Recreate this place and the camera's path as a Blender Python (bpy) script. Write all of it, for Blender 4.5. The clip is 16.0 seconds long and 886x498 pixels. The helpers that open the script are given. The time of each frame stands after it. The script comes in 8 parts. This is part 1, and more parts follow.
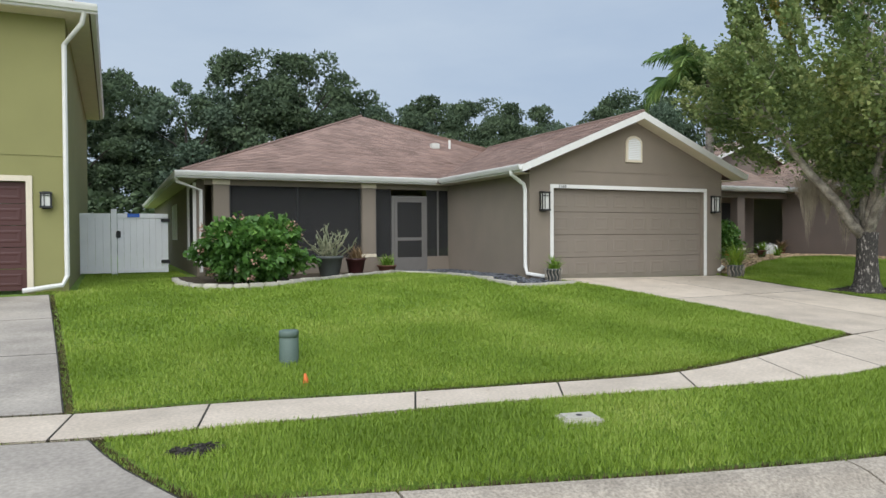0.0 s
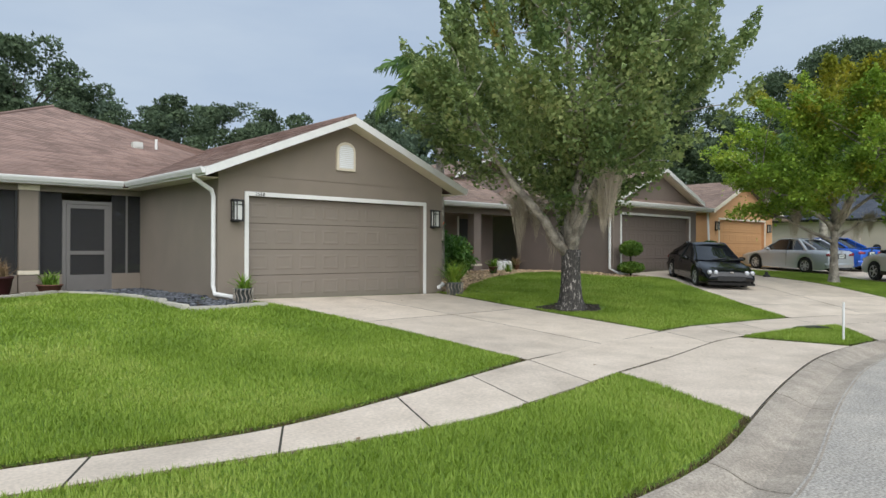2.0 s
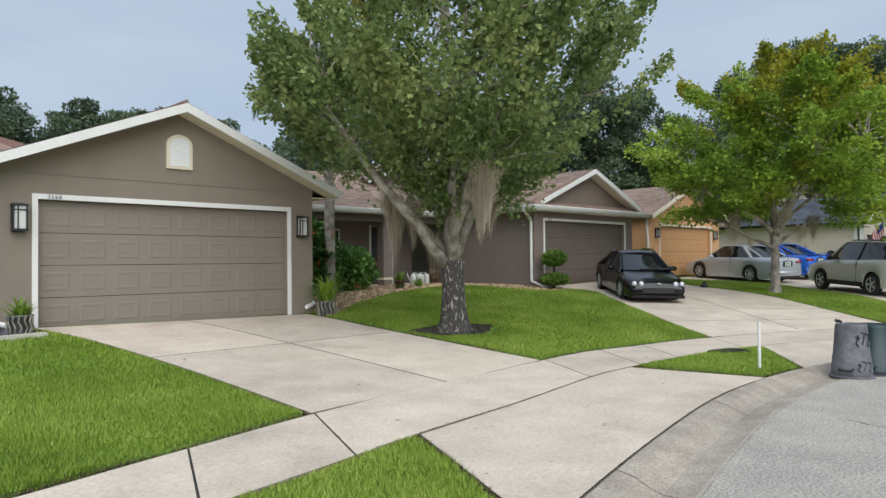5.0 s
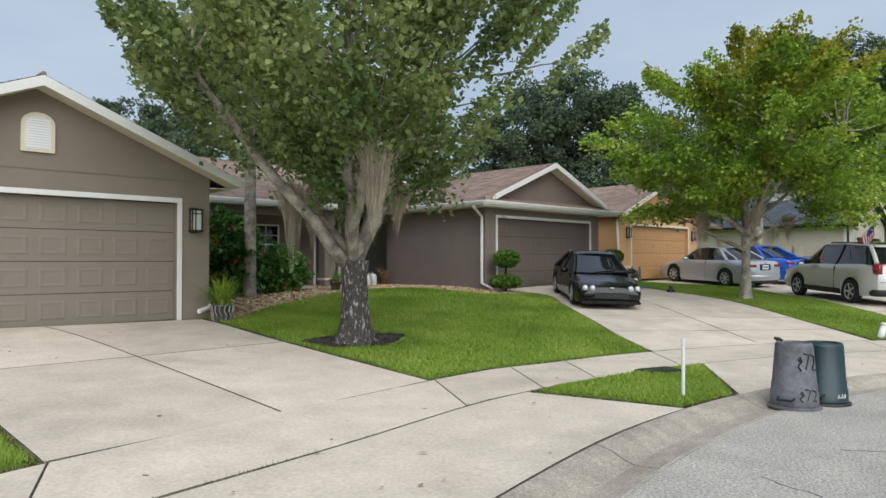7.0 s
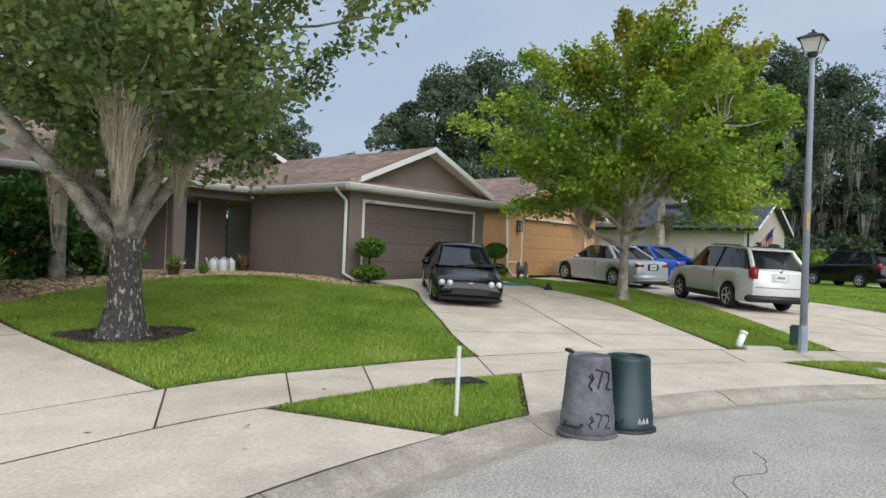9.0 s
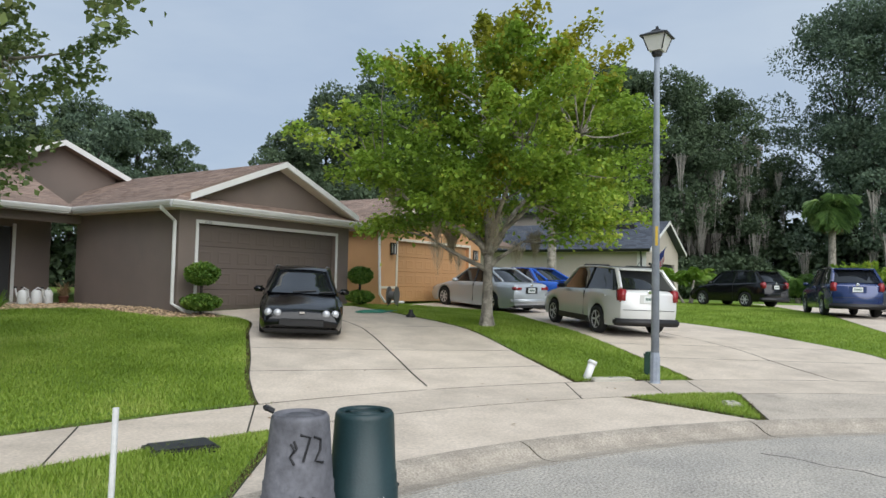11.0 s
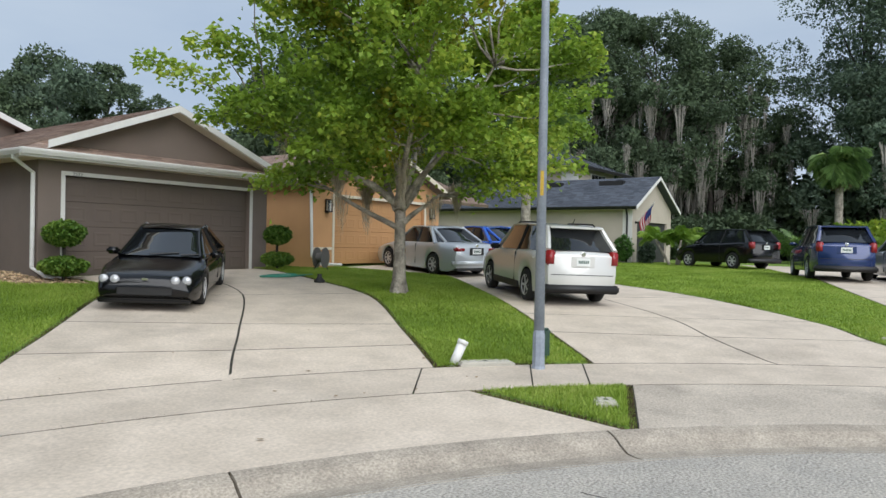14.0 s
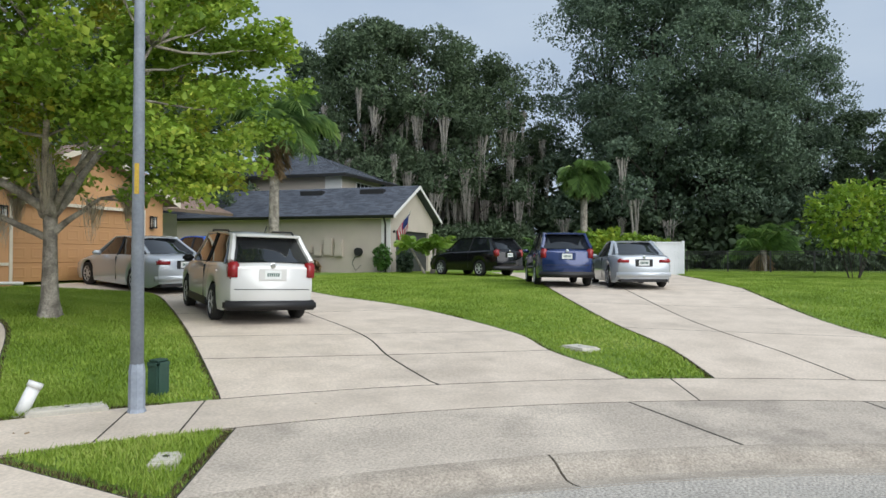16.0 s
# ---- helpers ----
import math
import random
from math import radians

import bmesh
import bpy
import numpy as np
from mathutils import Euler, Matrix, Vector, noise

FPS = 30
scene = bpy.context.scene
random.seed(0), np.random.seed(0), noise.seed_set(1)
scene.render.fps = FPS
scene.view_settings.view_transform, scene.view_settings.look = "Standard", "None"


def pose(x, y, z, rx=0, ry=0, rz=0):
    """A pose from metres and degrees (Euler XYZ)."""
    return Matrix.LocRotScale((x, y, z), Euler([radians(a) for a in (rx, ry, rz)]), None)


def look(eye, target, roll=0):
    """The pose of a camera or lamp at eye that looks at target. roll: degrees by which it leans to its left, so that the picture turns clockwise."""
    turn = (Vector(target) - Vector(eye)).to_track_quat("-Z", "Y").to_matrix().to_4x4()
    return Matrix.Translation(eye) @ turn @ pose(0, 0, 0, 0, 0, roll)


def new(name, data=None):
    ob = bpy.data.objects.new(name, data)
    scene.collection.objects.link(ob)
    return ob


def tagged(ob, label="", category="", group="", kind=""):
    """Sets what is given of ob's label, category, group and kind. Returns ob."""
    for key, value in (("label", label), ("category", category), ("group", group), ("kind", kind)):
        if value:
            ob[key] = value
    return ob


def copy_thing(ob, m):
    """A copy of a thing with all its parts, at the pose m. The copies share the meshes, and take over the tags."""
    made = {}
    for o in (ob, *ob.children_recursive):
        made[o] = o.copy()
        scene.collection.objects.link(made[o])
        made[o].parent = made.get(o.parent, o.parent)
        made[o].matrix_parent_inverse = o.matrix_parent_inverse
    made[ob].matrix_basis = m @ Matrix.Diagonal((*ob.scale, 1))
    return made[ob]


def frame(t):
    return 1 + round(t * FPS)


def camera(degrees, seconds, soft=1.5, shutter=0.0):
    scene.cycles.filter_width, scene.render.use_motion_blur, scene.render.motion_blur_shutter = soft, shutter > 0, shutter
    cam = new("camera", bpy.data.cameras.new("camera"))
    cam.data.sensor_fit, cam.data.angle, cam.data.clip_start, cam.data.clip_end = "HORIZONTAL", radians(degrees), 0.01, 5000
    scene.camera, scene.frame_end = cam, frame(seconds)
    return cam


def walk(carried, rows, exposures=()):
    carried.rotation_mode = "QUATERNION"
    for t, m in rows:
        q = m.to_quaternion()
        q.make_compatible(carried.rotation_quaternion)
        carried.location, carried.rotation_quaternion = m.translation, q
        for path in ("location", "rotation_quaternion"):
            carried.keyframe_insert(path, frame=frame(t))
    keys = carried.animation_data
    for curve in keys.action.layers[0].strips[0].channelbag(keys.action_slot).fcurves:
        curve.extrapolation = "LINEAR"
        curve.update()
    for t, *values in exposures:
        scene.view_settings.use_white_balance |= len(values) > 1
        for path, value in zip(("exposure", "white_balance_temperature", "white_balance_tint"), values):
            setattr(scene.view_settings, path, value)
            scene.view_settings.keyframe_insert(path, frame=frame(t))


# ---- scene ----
cam = camera(64.5, 16.0)

PATH = [
    (0, (-9.673, -14.249, 0.976), (-8.82, -12.44, 0.94), -0.3),
    (0.5, (-9.102, -14.086, 1.01), (-8.154, -12.326, 0.967), 1.0),
    (1, (-8.466, -13.981, 1.044), (-7.379, -12.303, 1.027), 0.6),
    (1.5, (-7.728, -13.863, 1.011), (-6.465, -12.312, 1.013), 0.4),
    (2, (-6.987, -13.754, 0.99), (-5.638, -12.278, 0.994), 0.2),
    (2.5, (-6.404, -13.68, 0.961), (-4.99, -12.265, 0.948), 0.0),
    (3, (-5.845, -13.554, 0.97), (-4.408, -12.164, 0.91), -0.8),
    (3.5, (-5.282, -13.477, 0.994), (-3.849, -12.083, 0.954), -0.8),
    (3.7, (-5.037, -13.438, 0.983), (-3.609, -12.038, 0.975), -0.8),
    (5.8, (-2.486, -13.294, 0.987), (-1.086, -11.867, 1.027), -0.6),
    (6, (-2.231, -13.269, 0.981), (-0.83, -11.843, 1.019), -0.5),
    (6.5, (-1.577, -13.227, 0.985), (-0.175, -11.802, 1.023), -0.1),
    (7, (-0.949, -13.265, 0.997), (0.452, -11.839, 1.033), 0.0),
    (7.5, (-0.281, -13.284, 0.991), (1.119, -11.857, 1.027), -0.0),
    (8, (0.355, -13.381, 0.988), (1.767, -11.965, 1.018), 0.2),
    (8.5, (1.046, -13.455, 0.956), (2.522, -12.105, 0.954), 1.1),
    (9, (1.722, -13.536, 0.957), (3.248, -12.244, 0.974), 2.2),
    (9.5, (2.382, -13.61, 0.954), (3.94, -12.358, 1.007), 2.6),
    (10, (3.053, -13.674, 0.964), (4.662, -12.491, 1.067), 1.5),
    (10.2, (3.313, -13.723, 0.98), (4.944, -12.57, 1.088), 1.1),
    (12.3, (5.808, -14.107, 0.99), (7.472, -13.0, 1.08), 1.3),
    (12.5, (6.043, -14.165, 0.981), (7.7, -13.049, 1.073), 1.4),
    (13, (6.626, -14.28, 0.979), (8.268, -13.14, 1.048), 1.4),
    (13.5, (7.191, -14.371, 1.017), (8.821, -13.213, 1.035), 1.2),
    (14, (7.708, -14.578, 1.034), (9.336, -13.416, 1.017), 1.1),
    (14.5, (8.353, -14.759, 1.039), (10.034, -13.676, 1.034), 0.7),
    (15, (8.933, -15.04, 1.045), (10.691, -14.085, 1.057), 0.2),
    (15.5, (9.538, -15.32, 1.05), (11.386, -14.554, 1.069), 0.3),
    (16, (10.068, -15.681, 1.047), (11.957, -15.026, 1.067), 0.2),
]
walk(cam, [(t, look(eye, target, roll)) for t, eye, target, roll in PATH])

# ---- light ----
SUN_EL, SUN_AZ = 42, 212
world = bpy.data.worlds.new("sky")
scene.world = world
world.use_nodes = True
wn, wl = world.node_tree.nodes, world.node_tree.links
sky = wn.new("ShaderNodeTexSky")
sky.sky_type, sky.sun_disc = "NISHITA", False
sky.sun_elevation, sky.sun_rotation = radians(SUN_EL), radians(SUN_AZ)
sky.dust_density, sky.air_density, sky.ozone_density = 3.0, 1.0, 1.0
tc = wn.new("ShaderNodeTexCoord")
# a thin, high overcast: soft cloud layers over the blue
cloud = wn.new("ShaderNodeTexNoise")
cloud.inputs["Scale"].default_value, cloud.inputs["Detail"].default_value, cloud.inputs["Roughness"].default_value = 2.2, 5, 0.55
cmap = wn.new("ShaderNodeMapping")
cmap.inputs["Scale"].default_value = (1, 1, 3.5)
ramp = wn.new("ShaderNodeValToRGB")
ramp.color_ramp.elements[0].position, ramp.color_ramp.elements[0].color = 0.3, (4.5, 5.6, 7.2, 1)
ramp.color_ramp.elements[1].position, ramp.color_ramp.elements[1].color = 0.75, (5.9, 6.9, 8.1, 1)
mixs = wn.new("ShaderNodeMix")
mixs.data_type = "RGBA"
mixs.inputs["Factor"].default_value = 0.88
wl.new(tc.outputs["Generated"], cmap.inputs["Vector"])
wl.new(cmap.outputs["Vector"], cloud.inputs["Vector"])
wl.new(cloud.outputs["Fac"], ramp.inputs["Fac"])
wl.new(sky.outputs["Color"], mixs.inputs["A"])
wl.new(ramp.outputs["Color"], mixs.inputs["B"])
bgn = wn["Background"]
wl.new(mixs.outputs["Result"], bgn.inputs["Color"])
bgn.inputs["Strength"].default_value = 0.1
sun = new("sun", bpy.data.lights.new("sun", "SUN"))
sun.data.energy, sun.data.angle, sun.data.color = 3.2, radians(75), (0.975, 0.98, 0.985)
sa, se = radians(SUN_AZ), radians(SUN_EL)
sun.matrix_world = look((0, 0, 30), (-math.sin(sa) * math.cos(se), -math.cos(sa) * math.cos(se), 30 - math.sin(se)))

# ---- materials ----
def material(name, base, rough=0.8, metal=0.0, var=0.15, scale=6.0, fine=60.0, bump=0.3, depth=0.01, tint=None, spec=0.5, rand=0.0, stain=0.0, coat=0.0, span=(0.35, 0.65), stretch=1.0):
    """Base colour varied at two scales, with relief; tint: colour of broad patches; rand: variation from object to object."""
    m = bpy.data.materials.new(name)
    m.use_nodes = True
    n, l = m.node_tree.nodes, m.node_tree.links
    b = n["Principled BSDF"]
    b.inputs["Roughness"].default_value, b.inputs["Metallic"].default_value = rough, metal
    b.inputs["Specular IOR Level"].default_value = spec
    b.inputs["Coat Weight"].default_value = coat
    geo = n.new("ShaderNodeNewGeometry")
    big = n.new("ShaderNodeTexNoise")
    big.inputs["Scale"].default_value, big.inputs["Detail"].default_value = scale, 6
    small = n.new("ShaderNodeTexNoise")
    small.inputs["Scale"].default_value, small.inputs["Detail"].default_value = fine, 4
    place = geo.outputs["Position"]
    if stretch != 1.0:
        mp = n.new("ShaderNodeMapping")
        mp.inputs["Scale"].default_value = (1, 1, stretch)
        l.new(place, mp.inputs["Vector"])
        place = mp.outputs["Vector"]
    l.new(place, big.inputs["Vector"])
    l.new(place, small.inputs["Vector"])
    mixc = n.new("ShaderNodeMix")
    mixc.data_type = "RGBA"
    t = tint or tuple(c * (1 - 1.2 * var) for c in base)
    mixc.inputs["A"].default_value, mixc.inputs["B"].default_value = (*base, 1), (*t, 1)
    rm = n.new("ShaderNodeMapRange")
    rm.inputs["From Min"].default_value, rm.inputs["From Max"].default_value = span
    l.new(big.outputs["Fac"], rm.inputs["Value"])
    l.new(rm.outputs["Result"], mixc.inputs["Factor"])
    hsv = n.new("ShaderNodeHueSaturation")
    rv = n.new("ShaderNodeMapRange")
    rv.inputs["From Min"].default_value, rv.inputs["From Max"].default_value = 0.25, 0.75
    rv.inputs["To Min"].default_value, rv.inputs["To Max"].default_value = 1 - var, 1 + var
    l.new(small.outputs["Fac"], rv.inputs["Value"])
    val = rv.outputs["Result"]
    if rand:
        oi = n.new("ShaderNodeObjectInfo")
        rr = n.new("ShaderNodeMapRange")
        rr.inputs["To Min"].default_value, rr.inputs["To Max"].default_value = 1 - rand, 1 + rand
        l.new(oi.outputs["Random"], rr.inputs["Value"])
        mul = n.new("ShaderNodeMath")
        mul.operation = "MULTIPLY"
        l.new(val, mul.inputs[0])
        l.new(rr.outputs["Result"], mul.inputs[1])
        val = mul.outputs["Value"]
    if stain:
        st = n.new("ShaderNodeTexNoise")
        st.inputs["Scale"].default_value, st.inputs["Detail"].default_value, st.inputs["Roughness"].default_value = 0.7, 8, 0.65
        l.new(geo.outputs["Position"], st.inputs["Vector"])
        sr = n.new("ShaderNodeMapRange")
        sr.inputs["From Min"].default_value, sr.inputs["From Max"].default_value = 0.5, 0.75
        sr.inputs["To Min"].default_value, sr.inputs["To Max"].default_value = 1, 1 - stain
        l.new(st.outputs["Fac"], sr.inputs["Value"])
        m2 = n.new("ShaderNodeMath")
        m2.operation = "MULTIPLY"
        l.new(val, m2.inputs[0])
        l.new(sr.outputs["Result"], m2.inputs[1])
        val = m2.outputs["Value"]
    l.new(val, hsv.inputs["Value"])
    l.new(mixc.outputs["Result"], hsv.inputs["Color"])
    l.new(hsv.outputs["Color"], b.inputs["Base Color"])
    if bump:
        bm_ = n.new("ShaderNodeBump")
        bm_.inputs["Strength"].default_value, bm_.inputs["Distance"].default_value = bump, depth
        l.new(small.outputs["Fac"], bm_.inputs["Height"])
        l.new(bm_.outputs["Normal"], b.inputs["Normal"])
    return m


def leaf_material(name, a, b2, c, trans=0.35, rough=0.5):
    """Leaves: three colours spread over the single leaves and over broad patches, with some light coming through."""
    m = bpy.data.materials.new(name)
    m.use_nodes = True
    n, l = m.node_tree.nodes, m.node_tree.links
    b = n["Principled BSDF"]
    geo = n.new("ShaderNodeNewGeometry")
    ramp_ = n.new("ShaderNodeValToRGB")
    el = ramp_.color_ramp.elements
    el[0].position, el[0].color = 0.15, (*a, 1)
    el[1].position, el[1].color = 0.95, (*c, 1)
    e = el.new(0.6)
    e.color = (*b2, 1)
    no = n.new("ShaderNodeTexNoise")
    no.inputs["Scale"].default_value, no.inputs["Detail"].default_value = 0.6, 3
    l.new(geo.outputs["Position"], no.inputs["Vector"])
    ad = n.new("ShaderNodeMath")
    ad.operation = "MULTIPLY_ADD"
    ad.inputs[1].default_value = 0.45
    l.new(geo.outputs["Random Per Island"], ad.inputs[0])
    sc = n.new("ShaderNodeMapRange")
    sc.inputs["From Min"].default_value, sc.inputs["From Max"].default_value = 0.3, 0.7
    sc.inputs["To Max"].default_value = 0.55
    l.new(no.outputs["Fac"], sc.inputs["Value"])
    l.new(sc.outputs["Result"], ad.inputs[2])
    l.new(ad.outputs["Value"], ramp_.inputs["Fac"])
    l.new(ramp_.outputs["Color"], b.inputs["Base Color"])
    b.inputs["Roughness"].default_value = rough
    b.inputs["Specular IOR Level"].default_value = 0.35
    tr = n.new("ShaderNodeBsdfTranslucent")
    l.new(ramp_.outputs["Color"], tr.inputs["Color"])
    ms = n.new("ShaderNodeMixShader")
    ms.inputs["Fac"].default_value = trans
    l.new(b.outputs["BSDF"], ms.inputs[1])
    l.new(tr.outputs["BSDF"], ms.inputs[2])
    l.new(ms.outputs["Shader"], n["Material Output"].inputs["Surface"])
    return m


def glass(name, tint, rough=0.03):
    """Dark tinted glass over a closed interior."""
    m = bpy.data.materials.new(name)
    m.use_nodes = True
    b = m.node_tree.nodes["Principled BSDF"]
    b.inputs["Base Color"].default_value, b.inputs["Roughness"].default_value = (*tint, 1), rough
    b.inputs["Specular IOR Level"].default_value = 0.6
    b.inputs["IOR"].default_value = 1.5
    return m


M = {}
M["grass_ground"] = material("grass_ground", (0.17, 0.27, 0.035), 0.95, var=0.3, scale=0.5, fine=40, bump=0.8, depth=0.03, tint=(0.13, 0.22, 0.025))
M["grass"] = leaf_material("grass_blades", (0.16, 0.25, 0.026), (0.285, 0.405, 0.053), (0.44, 0.5, 0.12), 0.35, 0.5)
M["soil"] = material("soil", (0.10, 0.075, 0.045), 0.95, var=0.35, scale=8, fine=50, bump=1, depth=0.03)
M["asphalt"] = material("asphalt", (0.47, 0.435, 0.38), 0.95, var=0.5, scale=1.2, fine=42, bump=1.0, depth=0.02, tint=(0.39, 0.365, 0.325), stain=0.2, spec=0.2)
M["concrete"] = material("concrete", (0.63, 0.54, 0.44), 0.85, var=0.17, scale=1.6, fine=30, bump=0.25, depth=0.004, tint=(0.54, 0.46, 0.37), rand=0.06, stain=0.26)
M["joint"] = material("joint_dirt", (0.05, 0.045, 0.035), 0.95, var=0.4, fine=30)
M["gutter"] = material("gutter_concrete", (0.43, 0.375, 0.305), 0.9, var=0.38, scale=3.5, fine=46, bump=0.9, depth=0.012, tint=(0.33, 0.285, 0.23), stain=0.35)
M["stucco_a"] = material("taupe_stucco", (0.235, 0.195, 0.155), 0.9, var=0.07, scale=1.3, fine=90, bump=0.6, depth=0.006, tint=(0.215, 0.18, 0.143))
M["stucco_b"] = material("mauve_taupe_stucco", (0.215, 0.17, 0.145), 0.9, var=0.07, scale=1.3, fine=90, bump=0.6, depth=0.006, tint=(0.195, 0.155, 0.132))
M["stucco_c"] = material("orange_stucco", (0.62, 0.34, 0.16), 0.9, var=0.06, scale=1.3, fine=90, bump=0.6, depth=0.006)
M["stucco_d"] = material("cream_stucco", (0.50, 0.44, 0.37), 0.9, var=0.06, scale=1.3, fine=90, bump=0.6, depth=0.006)
M["stucco_o"] = material("olive_stucco", (0.27, 0.26, 0.105), 0.9, var=0.06, scale=1.3, fine=90, bump=0.6, depth=0.006)
M["white"] = material("white_paint", (0.75, 0.74, 0.71), 0.5, var=0.05, scale=3, fine=30, bump=0.08)
M["cream"] = material("cream_paint", (0.72, 0.64, 0.50), 0.55, var=0.05, scale=3, fine=30, bump=0.08)
M["vinyl"] = material("white_vinyl", (0.88, 0.89, 0.9), 0.4, var=0.04, scale=2, fine=20, bump=0.05)
M["shingle_a"] = material("rose_brown_shingle", (0.27, 0.165, 0.125), 0.95, var=0.16, scale=2.2, fine=110, bump=0.8, depth=0.006, tint=(0.225, 0.135, 0.105), rand=0.12)
M["shingle_b"] = material("brown_shingle", (0.27, 0.19, 0.15), 0.95, var=0.14, scale=2.2, fine=110, bump=0.8, depth=0.006, tint=(0.23, 0.16, 0.13), rand=0.1)
M["shingle_d"] = material("slate_shingle", (0.085, 0.095, 0.115), 0.95, var=0.2, scale=2.2, fine=110, bump=0.8, depth=0.006, rand=0.12)
M["door_a"] = material("taupe_garage_door", (0.225, 0.19, 0.155), 0.6, var=0.04, scale=2, fine=80, bump=0.15, depth=0.003)
M["door_b"] = material("umber_garage_door", (0.15, 0.118, 0.10), 0.6, var=0.04, scale=2, fine=80, bump=0.15, depth=0.003)
M["door_c"] = material("terracotta_garage_door", (0.52, 0.28, 0.12), 0.6, var=0.04, scale=2, fine=80, bump=0.15, depth=0.003)
M["door_o"] = material("maroon_garage_door", (0.075, 0.025, 0.022), 0.55, var=0.05, scale=2, fine=80, bump=0.15, depth=0.003)
M["dark_door"] = material("charcoal_door", (0.04, 0.04, 0.042), 0.6, var=0.06, scale=2, fine=60, bump=0.1)
M["screen"] = material("dark_screen", (0.022, 0.022, 0.022), 0.75, var=0.1, scale=3, fine=200, bump=0.2)
M["frame_grey"] = material("grey_aluminium", (0.16, 0.15, 0.14), 0.5, var=0.05, fine=40, bump=0.05)
M["pane"] = glass("window_pane", (0.01, 0.011, 0.013))
M["metal_dark"] = material("black_metal", (0.02, 0.02, 0.02), 0.45, var=0.1, fine=60, bump=0.1)
M["frost"] = material("frosted_glass", (0.62, 0.62, 0.58), 0.25, var=0.03, fine=20, bump=0.0)
M["slate_rock"] = material("slate_gravel", (0.10, 0.11, 0.125), 0.8, var=0.3, scale=9, fine=60, rand=0.3)
M["edging"] = material("pale_edging", (0.52, 0.49, 0.42), 0.85, var=0.12, scale=4, fine=50, bump=0.4, rand=0.12)
M["mulch"] = material("pale_stone_mulch", (0.42, 0.30, 0.19), 0.9, var=0.35, scale=14, fine=50, bump=1, depth=0.03, tint=(0.28, 0.19, 0.11))
M["concrete_worn"] = material("worn_aggregate_concrete", (0.58, 0.505, 0.415), 0.9, var=0.3, scale=0.9, fine=38, bump=0.8, depth=0.012, tint=(0.42, 0.365, 0.30), stain=0.55)
M["concrete_old"] = material("weathered_grey_concrete", (0.44, 0.395, 0.34), 0.9, var=0.2, scale=1.1, fine=30, bump=0.4, depth=0.006, tint=(0.34, 0.305, 0.265), rand=0.05, stain=0.35)
M["crack"] = material("dark_crack", (0.13, 0.12, 0.105), 0.95, var=0.3, fine=40, bump=0)

# ---- building helpers ----
def link(name, bm, mat_, parent=None, label="", smooth=False):
    me = bpy.data.meshes.new(name)
    bmesh.ops.recalc_face_normals(bm, faces=bm.faces)
    bm.to_mesh(me)
    bm.free()
    if smooth:
        for p_ in me.polygons:
            p_.use_smooth = True
    if mat_ is not None:
        me.materials.append(M[mat_] if isinstance(mat_, str) else mat_)
    ob = new(name, me)
    if parent is not None:
        ob.parent = parent
    if label:
        tagged(ob, label)
    return ob


def part(name, bm, mat_, parent, label="", smooth=False):
    return link(name, bm, mat_, parent, label, smooth)


def thing(name, label, category, group="", at=None):
    e = new(name)
    e.empty_display_size = 0.2
    if at is not None:
        e.matrix_world = at
    return tagged(e, label, category, group)


def structure(name, bm, mat_, label, smooth=False):
    return tagged(link(name, bm, mat_, None, "", smooth), label, name.split("_")[0], kind="structure")


def box(x0, x1, y0, y1, z0, z1, bevel=0.0, bm=None):
    bm = bm or bmesh.new()
    m = Matrix.LocRotScale(((x0 + x1) / 2, (y0 + y1) / 2, (z0 + z1) / 2), None, (abs(x1 - x0), abs(y1 - y0), abs(z1 - z0)))
    r = bmesh.ops.create_cube(bm, size=1, matrix=m)
    if bevel:
        vs = set(r["verts"])
        bmesh.ops.bevel(bm, geom=[e for e in bm.edges if e.verts[0] in vs and e.verts[1] in vs], offset=bevel, segments=2, affect="EDGES")
    return bm


def prism(points, z0, z1, bm=None):
    """A flat polygon (x, y) given thickness from z0 to z1; the heights may be functions of x, y."""
    bm = bm or bmesh.new()
    f0 = z0 if callable(z0) else (lambda x, y: z0)
    f1 = z1 if callable(z1) else (lambda x, y: z1)
    lo = [bm.verts.new((x, y, f0(x, y))) for x, y in points]
    hi = [bm.verts.new((x, y, f1(x, y))) for x, y in points]
    n = len(points)
    bm.faces.new(lo[::-1])
    bm.faces.new(hi)
    for i in range(n):
        bm.faces.new((lo[i], lo[(i + 1) % n], hi[(i + 1) % n], hi[i]))
    return bm


def solid(quad, thick, bm=None):
    """A planar 3D polygon given thickness along its normal, downwards."""
    bm = bm or bmesh.new()
    pts = [Vector(p_) for p_ in quad]
    nor = (pts[1] - pts[0]).cross(pts[-1] - pts[0]).normalized()
    if nor.z < 0:
        nor = -nor
    a = [bm.verts.new(p_) for p_ in pts]
    b_ = [bm.verts.new(p_ - nor * thick) for p_ in pts]
    bm.faces.new(a)
    bm.faces.new(b_[::-1])
    for i in range(len(pts)):
        bm.faces.new((a[i], b_[i], b_[(i + 1) % len(pts)], a[(i + 1) % len(pts)]))
    return bm


